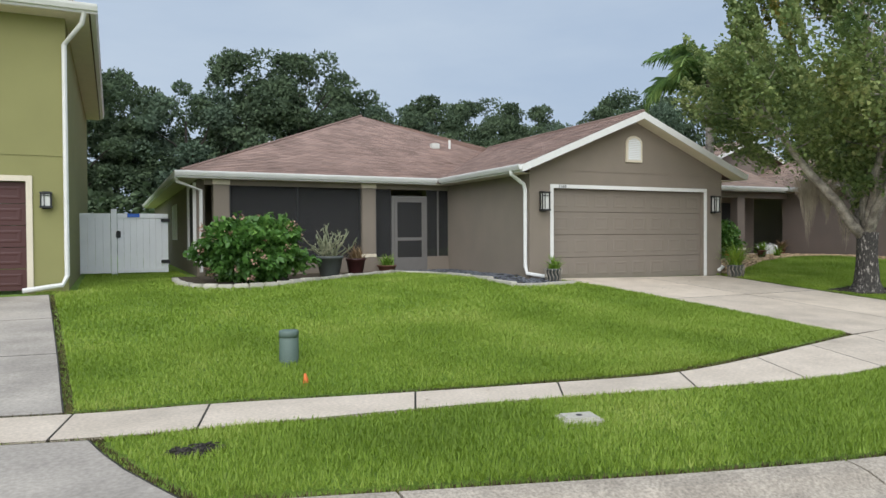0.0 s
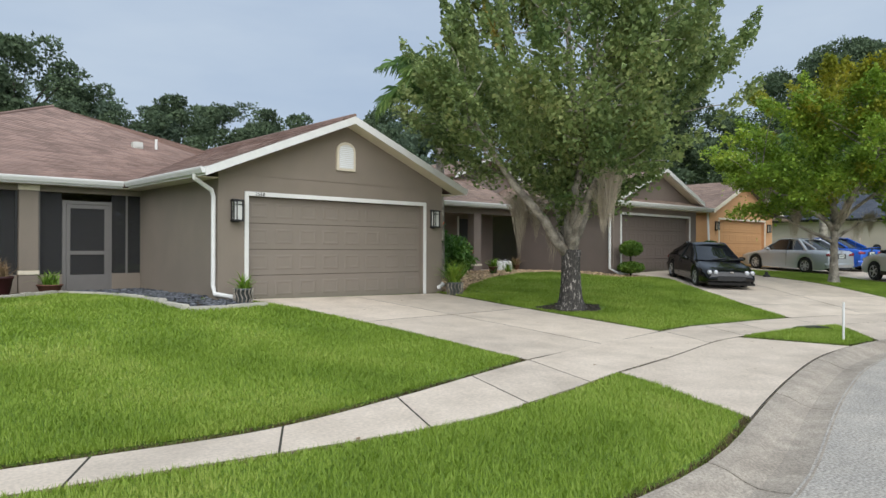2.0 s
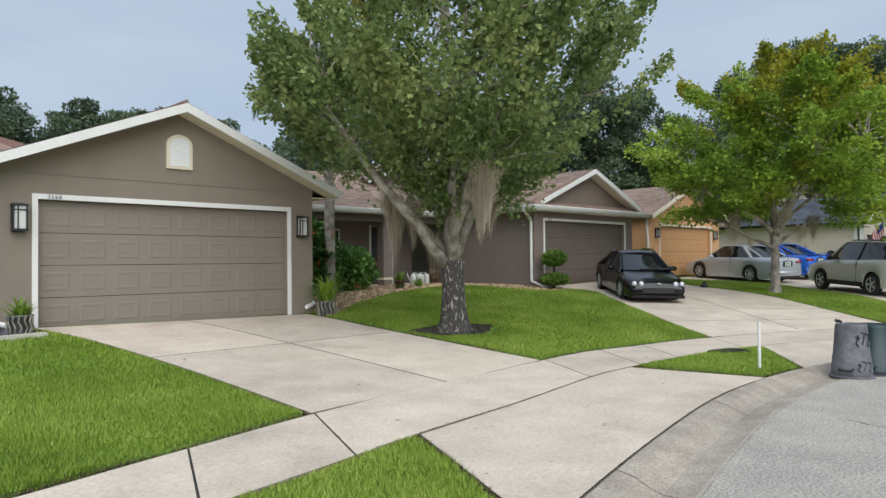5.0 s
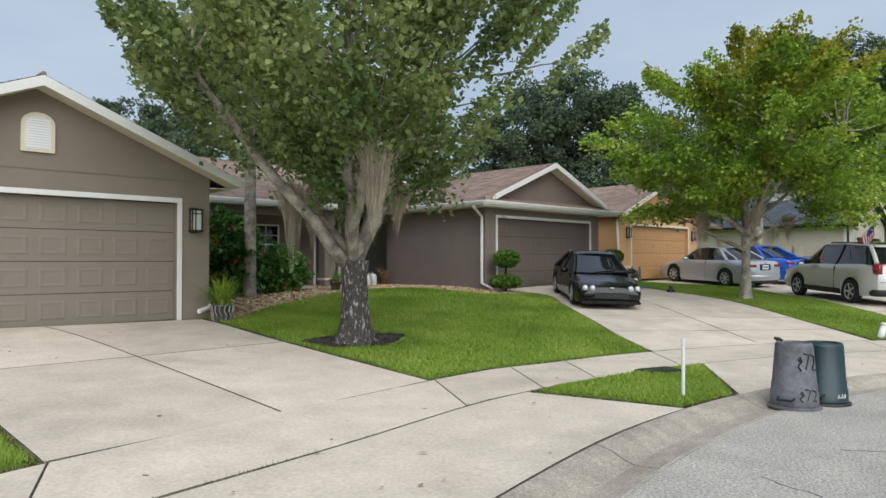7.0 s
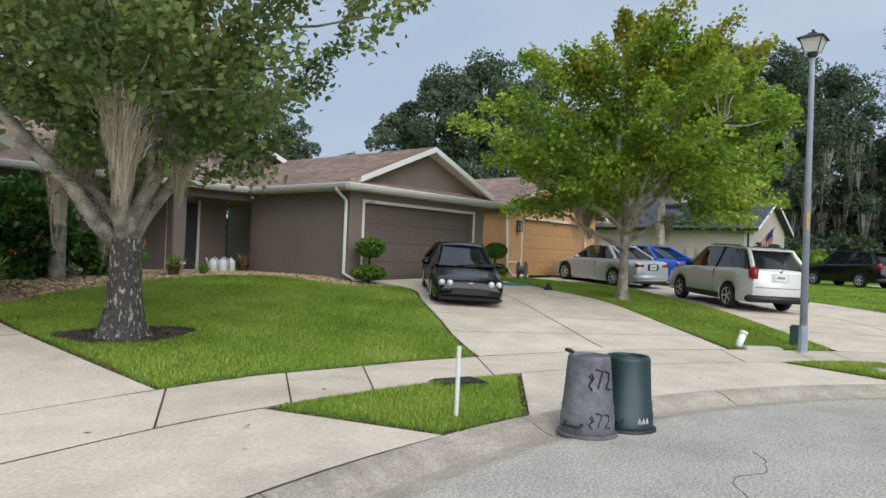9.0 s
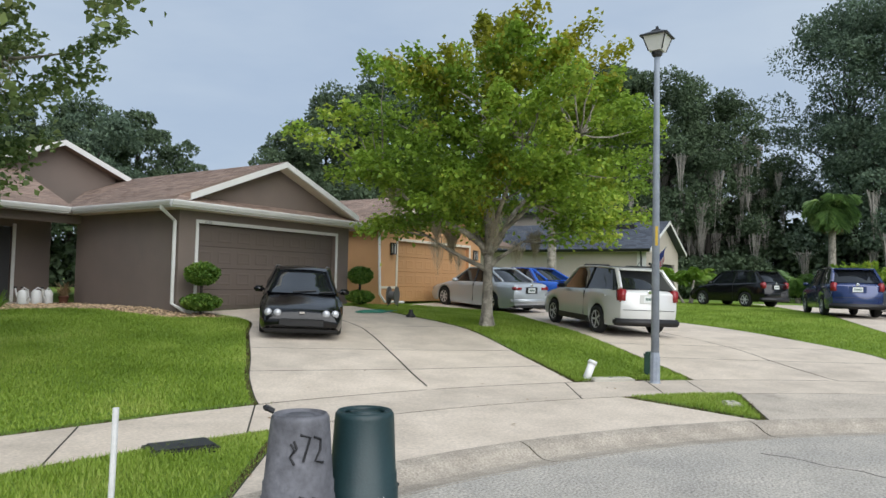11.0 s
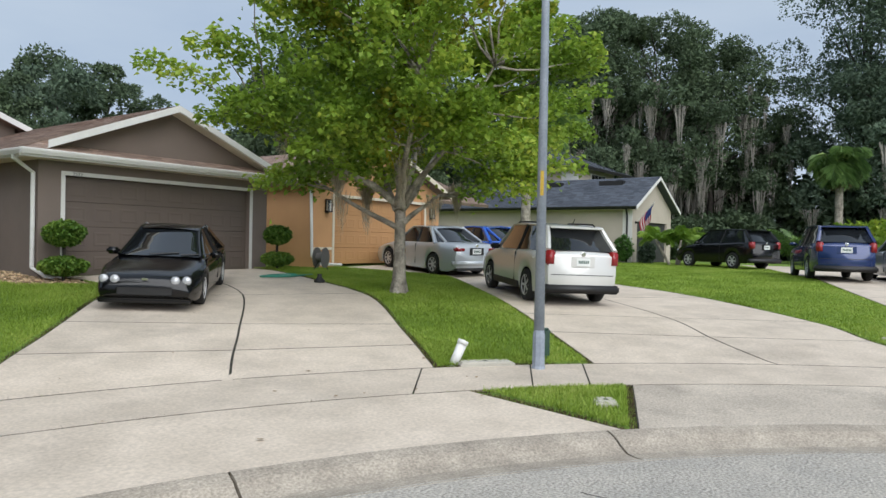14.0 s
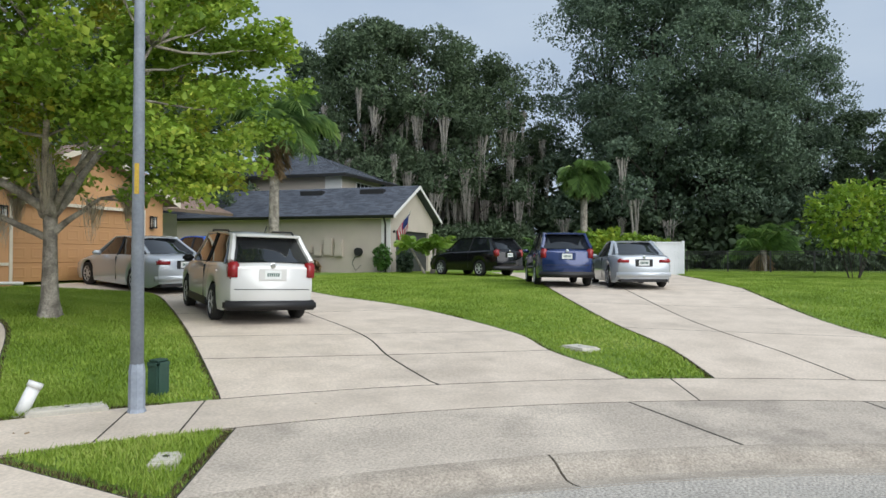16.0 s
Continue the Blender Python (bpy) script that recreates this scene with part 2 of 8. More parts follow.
def tube(path, radius, sides=8, bm=None, cap=True):
    """A tube along points; radius a number or one per point."""
    bm = bm or bmesh.new()
    pts = [Vector(p_) for p_ in path]
    rs = radius if hasattr(radius, "__len__") else [radius] * len(pts)
    rings, up = [], None
    for i, p_ in enumerate(pts):
        d = (pts[min(i + 1, len(pts) - 1)] - pts[max(i - 1, 0)]).normalized()
        if up is None or abs(up.dot(d)) > 0.98:
            up = Vector((1, 0, 0)) if abs(d.x) < 0.8 else Vector((0, 1, 0))
        s = d.cross(up).normalized()
        up = s.cross(d).normalized()
        rings.append([bm.verts.new(p_ + rs[i] * (math.cos(a) * s + math.sin(a) * up)) for a in [math.tau * k / sides for k in range(sides)]])
    for r0, r1 in zip(rings, rings[1:]):
        for k in range(sides):
            bm.faces.new((r0[k], r0[(k + 1) % sides], r1[(k + 1) % sides], r1[k]))
    if cap:
        bm.faces.new(rings[0][::-1])
        bm.faces.new(rings[-1])
    return bm


def lathe(profile, sides=24, bm=None, at=(0, 0, 0)):
    """A turned body from (radius, height) pairs round the z axis at a place."""
    bm = bm or bmesh.new()
    rings = [[bm.verts.new((at[0] + r * math.cos(math.tau * k / sides), at[1] + r * math.sin(math.tau * k / sides), at[2] + z)) for k in range(sides)] for r, z in profile]
    for r0, r1 in zip(rings, rings[1:]):
        for k in range(sides):
            bm.faces.new((r0[k], r0[(k + 1) % sides], r1[(k + 1) % sides], r1[k]))
    bm.faces.new(rings[0][::-1])
    bm.faces.new(rings[-1])
    return bm


# ---- lie of the land ----
CENTRE, R_CURB = (6.6, -20.97), 11.45
CURB_X = [-60, -30, -14, -9.5, -7, -6, -4.6, -3.5, -2.5, -1.4, 0, 1.07, 2.45, 4.18, 5.4, 6.6]
CURB_Y = [4, -4.5, -8.3, -9.65, -10.39, -10.68, -11.0, -11.15, -11.2, -11.07, -10.7, -10.41, -10.08, -9.72, -9.56, -9.52]


def behind_kerb(x, y):
    """Metres behind the back of the kerb (negative on the road)."""
    if x > CENTRE[0]:
        return math.hypot(x - CENTRE[0], y - CENTRE[1]) - R_CURB
    return (y - float(np.interp(x, CURB_X, CURB_Y))) * 0.96


def ease(a, b, v):
    t = min(1, max(0, (v - a) / (b - a)))
    return t * t * (3 - 2 * t)


def land(x, y):
    """Height of lawns and paving."""
    d = behind_kerb(x, y)
    cap = float(np.interp(x, [5, 12, 22, 27, 34, 40, 60], [0, 0.2, 0.24, 0.28, 0.1, 0.17, 0.17]))
    rise = float(np.interp(x, [8, 12, 20, 23, 26], [0.074, 0.083, 0.079, 0.058, 0.054]))
    return min(-0.6 - 0.065 * max(0, 1 - max(0, d) / 1.2) + rise * max(0, d - 2.8), cap)


def sheet_height(x, y):
    d = behind_kerb(x, y)
    if y < CENTRE[1]:
        d = min(d, -1) if x < 17.6 else d
    if d < 0.04 and y > -60:
        far_side = y < -34.5 or (x < 0 and y < float(np.interp(x, CURB_X, CURB_Y)) - 11)
        return -0.7 if far_side else -0.98
    return land(x, y) - 0.024


def steps(a, b, s):
    return [a + s * i for i in range(int(round((b - a) / s)) + 1)]


xs = [-900, -400, -200, -120, -80, -50, -35, -25, -19] + steps(-15, 26, 0.3) + [27.5, 29, 31, 33, 36, 39, 43, 48, 55, 65, 80, 110, 160, 300, 600, 1200]
ys = [-900, -400, -200, -120, -80, -60, -50, -42, -36, -33, -29, -26] + steps(-23, 8, 0.3) + [9.5, 11, 14, 18, 24, 32, 45, 60, 90, 150, 300, 600, 1200]
verts = [(x, y, sheet_height(x, y)) for y in ys for x in xs]
nx = len(xs)
faces = [(j * nx + i, j * nx + i + 1, (j + 1) * nx + i + 1, (j + 1) * nx + i) for j in range(len(ys) - 1) for i in range(nx - 1)]
gm = bpy.data.meshes.new("ground")
gm.from_pydata(verts, [], faces)
gm.materials.append(M["grass_ground"])
ground = tagged(new("ground", gm), "mown green lawn ground around the cul-de-sac", "ground", kind="structure")


def kerb_line(offset):
    """The kerb's line moved towards the lawns by offset."""
    pts = []
    for i in range(70):
        x = -30 + 36.6 * i / 70
        pts.append((x, float(np.interp(x, CURB_X, CURB_Y)) + offset * 1.03))
    sm = [pts[0]] + [(p1[0], (p0[1] + 2 * p1[1] + p2[1]) / 4) for p0, p1, p2 in zip(pts, pts[1:], pts[2:])] + [pts[-1]]
    r = R_CURB + offset
    for i in range(60):
        a = radians(90 - 165 * i / 59)
        sm.append((CENTRE[0] + r * math.cos(a), CENTRE[1] + r * math.sin(a)))
    return sm


# road: asphalt inside the gutter
edge = kerb_line(-0.62)
rim = [(x, y) for x, y in edge] + [(4, -33.4), (-6, -28), (-14, -23), (-30, -16.5)]
bm = bmesh.new()
ve = [bm.verts.new((x, y, -0.735)) for x, y in rim]
f = bm.faces.new(ve)
bmesh.ops.triangulate(bm, faces=[f])
road = structure("road", bm, "asphalt", "worn pale grey asphalt road of the cul-de-sac")
# gutter and rounded kerb, cast in lengths
PROFILE = [(0.0, -0.655), (-0.06, -0.66), (-0.16, -0.68), (-0.28, -0.735), (-0.38, -0.762), (-0.5, -0.755), (-0.66, -0.732), (-0.66, -0.95), (0.0, -0.95)]
lines = [(kerb_line(o), z) for o, z in PROFILE]
kerb = tagged(new("kerb"), "pale concrete rolled kerb with gutter along the road", "kerb", kind="structure")
count = len(lines[0][0])
step = 6
for a in range(0, count - 1, step):
    b_ = min(a + step, count - 1)
    bm = bmesh.new()
    rows_ = []
    for i in range(a, b_ + 1):
        row = []
        for ln, z in lines:
            x, y = ln[i]
            if i in (a, b_):
                x0, y0 = ln[i + (1 if i == a else -1)]
                k = 0.012 / max(0.05, math.hypot(x0 - x, y0 - y))
                x, y = x + (x0 - x) * k, y + (y0 - y) * k
            row.append(bm.verts.new((x, y, z)))
        rows_.append(row)
    for r0, r1 in zip(rows_, rows_[1:]):
        for k in range(len(row)):
            bm.faces.new((r0[k], r0[(k + 1) % len(row)], r1[(k + 1) % len(row)], r1[k]))
    bm.faces.new(rows_[0])
    bm.faces.new(rows_[-1][::-1])
    part("kerb_length", bm, "gutter", kerb)

# paving: slabs cut by open joints
PAVED, UNDER = [], []


def smooth_line(pts, n):
    """n + 1 points evenly along a smooth line through pts."""
    p_ = [Vector((*q, 0)) for q in pts]
    out = []
    for i in range(len(p_) - 1):
        a, b2, c, d = p_[max(i - 1, 0)], p_[i], p_[i + 1], p_[min(i + 2, len(p_) - 1)]
        for k in range(12):
            t = k / 12
            out.append(0.5 * (2 * b2 + (c - a) * t + (2 * a - 5 * b2 + 4 * c - d) * t * t + (3 * b2 - a - 3 * c + d) * t ** 3))
    out.append(p_[-1])
    run = [0]
    for u, v in zip(out, out[1:]):
        run.append(run[-1] + (v - u).length)
    s = np.linspace(0, run[-1], n + 1)
    return list(zip(np.interp(s, run, [v.x for v in out]), np.interp(s, run, [v.y for v in out])))


def slab(parent, outline, gap=0.016, lift=0.0, mat_="concrete"):
    """One cast slab: the outline drawn in by half a joint, its surface on the land, its edges rounded."""
    PAVED.append([(float(x), float(y)) for x, y in outline])
    n = len(outline)
    area = sum(outline[i][0] * outline[(i + 1) % n][1] - outline[(i + 1) % n][0] * outline[i][1] for i in range(n))
    pts = outline if area > 0 else outline[::-1]

    def inset(g_):
        res = []
        for i in range(n):
            p0, p1, p2 = Vector(pts[i - 1]), Vector(pts[i]), Vector(pts[(i + 1) % n])
            d0, d1 = (p1 - p0).normalized(), (p2 - p1).normalized()
            n0, n1 = Vector((-d0.y, d0.x)), Vector((-d1.y, d1.x))
            m_ = (n0 + n1)
            m_ = m_ / max(0.3, m_.length_squared / 2)
            res.append(p1 + m_ * g_)
        return res
    rim_o, rim_i = inset(0.0005), inset(gap)
    for k in range(n):
        UNDER.append([(q.x, q.y, land(q.x, q.y) - 0.0018) for q in (rim_o[k], rim_o[(k + 1) % n], rim_i[(k + 1) % n], rim_i[k])])
    bm = bmesh.new()
    rings = []
    for g_, dz in ((gap, -0.14), (gap, -0.003), (gap + 0.003, 0.0)):
        rings.append([bm.verts.new((q.x, q.y, land(q.x, q.y) + lift + dz)) for q in inset(g_)])
    for r0, r1 in zip(rings, rings[1:]):
        for k in range(n):
            bm.faces.new((r0[k], r0[(k + 1) % n], r1[(k + 1) % n], r1[k]))
    f_ = bm.faces.new(rings[-1])
    bmesh.ops.triangulate(bm, faces=[f_])
    return part("slab", bm, mat_, parent)


def on_ring(q):
    """The point moved out to the pavement's far edge on the round."""
    d = (Vector(q) - Vector(CENTRE[:2])).normalized()
    return (CENTRE[0] + d.x * RF, CENTRE[1] + d.y * RF)


def paving(name, label, left, right, cuts, across=(0.0, 1.0), fine=3, rounded=False, cuts_r=None):
    """Slabs between two edge lines: cuts along them (fractions; cuts_r for the right line), joints across the width (fractions)."""
    whole = tagged(new(name), label, name.split("_")[0], kind="structure")
    nl = 240
    L, R = smooth_line(left, nl), smooth_line(right, nl)

    cuts_r = cuts_r or cuts

    def on(line, s):
        i = min(nl, max(0, s * nl))
        j = int(min(nl - 1, math.floor(i)))
        k = i - j
        return (line[j][0] + (line[j + 1][0] - line[j][0]) * k, line[j][1] + (line[j + 1][1] - line[j][1]) * k)

    def at(s, w):
        (lx, ly), (rx, ry) = on(L, s), on(R, float(np.interp(s, cuts, cuts_r)))
        return (lx + (rx - lx) * w, ly + (ry - ly) * w)
    for w0, w1 in zip(across, across[1:]):
        for s0, s1 in zip(cuts, cuts[1:]):
            ss = np.linspace(s0, s1, fine + 1)
            low = []
            if rounded and s1 == 1:
                low = [on_ring(at(1, w0 + (w1 - w0) * k / 8)) for k in range(9)]
            a_side, b_side = [at(s, w0) for s in ss], [at(s, w1) for s in ss[::-1]]
            slab(whole, a_side[:-1] + low + b_side[1:] if low else a_side + b_side, 0.0095 if name == "pavement" else 0.016, mat_="concrete_old" if "olive" in label else "concrete")
    return whole


def ring_pt(a, r):
    return (CENTRE[0] + r * math.cos(radians(a)), CENTRE[1] + r * math.sin(radians(a)))


RF, RN = 14.47, 13.12
arc = [84, 78, 70, 62, 54, 46, 38, 30, 22, 14, 6]
SW_FAR = [(-13, -6.4), (-10.05, -7.14), (-8.83, -7.3), (-6.91, -7.69), (-5.34, -7.95), (-3.9, -8.12), (-2.3, -7.9), (-0.76, -7.53), (0.7, -7.17), (2.9, -6.78), (5.4, -6.46), (6.65, -6.4)] + [ring_pt(a, RF) for a in arc]
SW_NEAR = [(-13, -7.3), (-9.82, -8.07), (-8.98, -8.18), (-7.09, -8.36), (-5.68, -8.57), (-3.7, -8.92), (-2.7, -9.03), (-1.8, -9.0), (-0.34, -8.76), (0.92, -8.5), (2.7, -8.25), (4.8, -7.86), (5.85, -7.8), (6.6, -7.8)] + [ring_pt(a, RN) for a in arc]


def ring_apron(name, label, a_near, a_kerb, b_near, b_kerb, across):
    """An apron between pavement and kerb on the round of the cul-de-sac, by the angles of its sides."""
    whole = tagged(new(name), label, "driveway", kind="structure")
    for w0, w1 in zip(across, across[1:]):
        n = 7
        up = [ring_pt(a_near + (b_near - a_near) * (w0 + (w1 - w0) * k / n), RN - 0.005) for k in range(n + 1)]
        dn = [ring_pt(a_kerb + (b_kerb - a_kerb) * (w0 + (w1 - w0) * k / n), R_CURB + 0.012) for k in range(n + 1)]
        slab(whole, up + dn[::-1], mat_="concrete_worn" if "stained" in label else "concrete")
    return whole


def cuts_at(line, xs_):
    """Where along a line it passes the given x, as fractions."""
    L = smooth_line(line, 600)
    return [0.0] + [min(range(601), key=lambda i: abs(L[i][0] - x)) / 600 for x in xs_] + [1.0]


paving("pavement", "pale concrete pavement of long slabs beside the lawns", SW_FAR, SW_NEAR, cuts_at(SW_FAR, [-10.0, -8.83, -6.91, -5.34, -3.76, -2.3, -0.8, 0.68, 5.6, 7.15, 8.3, 10.35, 14.9, 16.1, 16.65, 20.0]), fine=9)
paving("driveway_1", "broad pale concrete driveway before the taupe garage", [(-0.1, -0.06), (0.27, -1.46), (0.53, -3.67), (0.64, -5.68), (0.68, -7.15)],
       [(5.35, -0.06), (5.42, -0.6), (5.4, -2.8), (5.45, -5.0), (5.5, -6.44)], [0, 0.48, 1], (0, 0.49, 1), 6, cuts_r=[0, 0.46, 1])
paving("driveway_apron_1", "pale concrete driveway apron down to the kerb", [(0.94, -8.52), (2.7, -8.26), (4.8, -7.87), (5.85, -7.81)], [(-0.02, -10.68), (1.07, -10.39), (2.45, -10.06), (4.18, -9.7), (5.4, -9.54), (6.62, -9.5)], [0, 1], (0, 1), 14)
paving("driveway_2", "pale concrete driveway with a dark car parked on it", [(15.25, 0.82), (15.4, -0.9), (14.15, -2.4), (12.4, -4.5), (11.35, -5.7), (10.4, -6.95)],
       [(20.4, 0.82), (20.2, -0.3), (19.75, -2.2), (18.9, -4.7), (16.58, -7.5), (14.92, -9.4)], [0, 0.3, 0.57, 0.79, 1], (0, 0.5, 1), 6, True, cuts_r=[0, 0.45, 0.74, 0.87, 1])
ring_apron("driveway_apron_2", "pale concrete driveway apron down to the kerb", 76.3, 83.7, 54.4, 49.8, (0, 1))
paving("driveway_3", "wide pale concrete driveway with parked cars", [(24.2, 1.2), (24.9, -2.0), (24.3, -3.3), (20.4, -7.2), (18.4, -9.15), (16.63, -10.83)],
       [(30, 1.2), (29.6, -2.6), (27.05, -6.5), (25.75, -9.3), (23.0, -12.5), (21.2, -13.65), (19.98, -14.85)], [0, 0.3, 0.55, 0.74, 0.85, 1], (0, 0.5, 1), 5, True, cuts_r=[0, 0.35, 0.62, 0.805, 0.91, 1])
ring_apron("driveway_apron_3", "stained concrete driveway apron down to the kerb", 45.6, 49.2, 26.8, 24.7, (0, 1))
paving("driveway_4", "long pale concrete driveway with parked cars", [(46.9, -5.5), (38, -9.4), (30.8, -12.0), (25, -14.2), (22.6, -15.3), (20.3, -16.0)],
       [(46.9, -15.2), (41.8, -15.9), (34, -17.2), (27, -18.3), (24, -19.2), (20.9, -20.6)], [0, 0.2, 0.4, 0.55, 0.7, 0.85, 1], (0, 0.4, 1), 4, True)
ring_apron("driveway_apron_4", "stained concrete driveway apron down to the kerb", 26.8, 24.7, 3, 2, (0, 0.5, 1))
paving("driveway_5", "weathered concrete driveway of the olive house", [(-17, 0.9), (-16.6, -3), (-16.4, -5.6)], [(-10.75, 0.9), (-10.3, -4.3), (-10.08, -7.08)], [0, 0.33, 0.66, 1], (0, 0.5, 1), 4)
paving("driveway_apron_5", "weathered driveway apron of the olive house", [(-16.5, -6.5), (-17, -6.9), (-17.8, -7.0)], [(-9.85, -8.12), (-9.65, -8.8), (-9.25, -9.68)], [0, 1], (0, 1), 4)
bm = bmesh.new()
for outline in UNDER:
    bm.faces.new([bm.verts.new(q) for q in outline])
structure("joint_bed", bm, "joint", "dark grit in the joints of the paving")

# ---- houses ----
def wall_xz(points, y0, y1, bm=None):
    """An upright slab facing along y: a polygon in x and z, from y0 to y1."""
    bm = bm or bmesh.new()
    a = [bm.verts.new((x, y0, z)) for x, z in points]
    b_ = [bm.verts.new((x, y1, z)) for x, z in points]
    fa, fb = bm.faces.new(a), bm.faces.new(b_[::-1])
    for i in range(len(points)):
        bm.faces.new((a[i], b_[i], b_[(i + 1) % len(points)], a[(i + 1) % len(points)]))
    bmesh.ops.triangulate(bm, faces=[fa, fb])
    return bm


def door_wall(x0, x1, d0, d1, zb, zd, upper, y0, y1):
    """A wall facing along y with a door opening from d0 to d1: two piers and the wall over the door."""
    bm = wall_xz([(x0, zb), (d0, zb), (d0, zd), (x0, zd)], y0, y1)
    wall_xz([(d1, zb), (x1, zb), (x1, zd), (d1, zd)], y0, y1, bm)
    return wall_xz([(x0, zd), (x1, zd)] + upper, y0, y1, bm)


def wall_yz(points, x0, x1, bm=None):
    bm = bm or bmesh.new()
    a = [bm.verts.new((x0, y, z)) for y, z in points]
    b_ = [bm.verts.new((x1, y, z)) for y, z in points]
    fa, fb = bm.faces.new(a), bm.faces.new(b_[::-1])
    for i in range(len(points)):
        bm.faces.new((a[i], b_[i], b_[(i + 1) % len(points)], a[(i + 1) % len(points)]))
    bmesh.ops.triangulate(bm, faces=[fa, fb])
    return bm


def shingle_mats(name, base, dark, rand=0.22):
    """Asphalt shingles: every tab its own shade, with broad weathering and grit."""
    m = material(name, base, 0.95, var=0.14, scale=0.8, fine=120, bump=0.7, depth=0.005, tint=dark)
    n, l = m.node_tree.nodes, m.node_tree.links
    geo = n.new("ShaderNodeNewGeometry")
    mr = n.new("ShaderNodeMapRange")
    mr.inputs["To Min"].default_value, mr.inputs["To Max"].default_value = 1 - rand, 1 + rand
    l.new(geo.outputs["Random Per Island"], mr.inputs["Value"])
    b = n["Principled BSDF"]
    src = b.inputs["Base Color"].links[0].from_socket
    h = n.new("ShaderNodeHueSaturation")
    l.new(src, h.inputs["Color"])
    l.new(mr.outputs["Result"], h.inputs["Value"])
    l.new(h.outputs["Color"], b.inputs["Base Color"])
    return m


M["tabs_a"] = shingle_mats("rose_brown_tabs", (0.295, 0.2, 0.165), (0.235, 0.158, 0.13))
M["tabs_b"] = shingle_mats("brown_tabs", (0.30, 0.215, 0.17), (0.24, 0.17, 0.135))
M["tabs_d"] = shingle_mats("slate_tabs", (0.085, 0.097, 0.12), (0.06, 0.07, 0.09), 0.3)


def shingles(parent, plane, mat_, rng, course=0.15, tab=0.32, thick=0.12):
    """A roof plane (eave left, eave right, top right, top left): its deck, and courses of single tabs on it."""
    a, b_, c, d = [Vector(p_) for p_ in plane]
    nor = (b_ - a).cross(d - a).normalized()
    if nor.length < 0.5:
        nor = (b_ - a).cross(c - a).normalized()
    if nor.z < 0:
        nor = -nor
    pts = [a, b_, c] if (c - d).length < 0.01 else [a, b_, c, d]
    deck = part("roof_deck", solid(pts, thick), mat_, parent)
    slope = (((d + c) / 2 - (a + b_) / 2)).length
    n = max(2, int(slope / course))
    vs, fs = [], []
    for i in range(n):
        v0, v1 = i / n, (i + 1) / n
        l0, r0, l1, r1 = a.lerp(d, v0), b_.lerp(c, v0), a.lerp(d, v1), b_.lerp(c, v1)
        w = (r0 - l0).length
        if w < 0.1:
            continue
        cuts, u = [0.0], rng.uniform(0.2, 1) * tab / w
        while u < 1 - 0.3 * tab / w:
            cuts.append(u)
            u += tab * rng.uniform(0.6, 1.4) / w
        cuts.append(1.0)
        for u0, u1 in zip(cuts, cuts[1:]):
            lift = nor * rng.uniform(0.009, 0.016)
            k = len(vs)
            vs += [l0.lerp(r0, u0) + lift, l0.lerp(r0, u1) + lift, l1.lerp(r1, u1) + nor * 0.004, l1.lerp(r1, u0) + nor * 0.004,
                   l0.lerp(r0, u0) + nor * 0.002, l0.lerp(r0, u1) + nor * 0.002]
            fs += [(k, k + 1, k + 2, k + 3), (k + 4, k + 5, k + 1, k)]
    me = bpy.data.meshes.new("shingles")
    me.from_pydata([tuple(v) for v in vs], [], fs)
    me.materials.append(M[mat_])
    ob = new("shingles", me)
    ob.parent = parent
    return tagged(ob, kind="stuff")


def gutter_run(parent, p0, p1, out, mat_="white"):
    """A box gutter with a rolled lip in front of a fascia, from p0 to p1 at its top; out: the way it faces."""
    p0, p1, o = Vector(p0), Vector(p1), Vector(out)
    prof = [(0.0, 0.0), (0.0, -0.17), (0.02, -0.17), (0.02, -0.125), (0.085, -0.125), (0.12, -0.05), (0.125, -0.012), (0.105, 0.0), (0.095, -0.03), (0.03, -0.03), (0.03, 0.0)]
    bm = bmesh.new()
    r0 = [bm.verts.new(p0 + o * u + Vector((0, 0, w))) for u, w in prof]
    r1 = [bm.verts.new(p1 + o * u + Vector((0, 0, w))) for u, w in prof]
    for k in range(len(prof)):
        bm.faces.new((r0[k], r0[(k + 1) % len(prof)], r1[(k + 1) % len(prof)], r1[k]))
    bm.faces.new(r0[::-1])
    bm.faces.new(r1)
    return part("gutter", bm, mat_, parent, "white metal gutter")


def downspout(parent, pts, mat_="white", w=0.075):
    """A corrugated downpipe through its bends."""
    bm = tube(pts, w * 0.62, 8)
    return part("downspout", bm, mat_, parent, "white metal downspout")


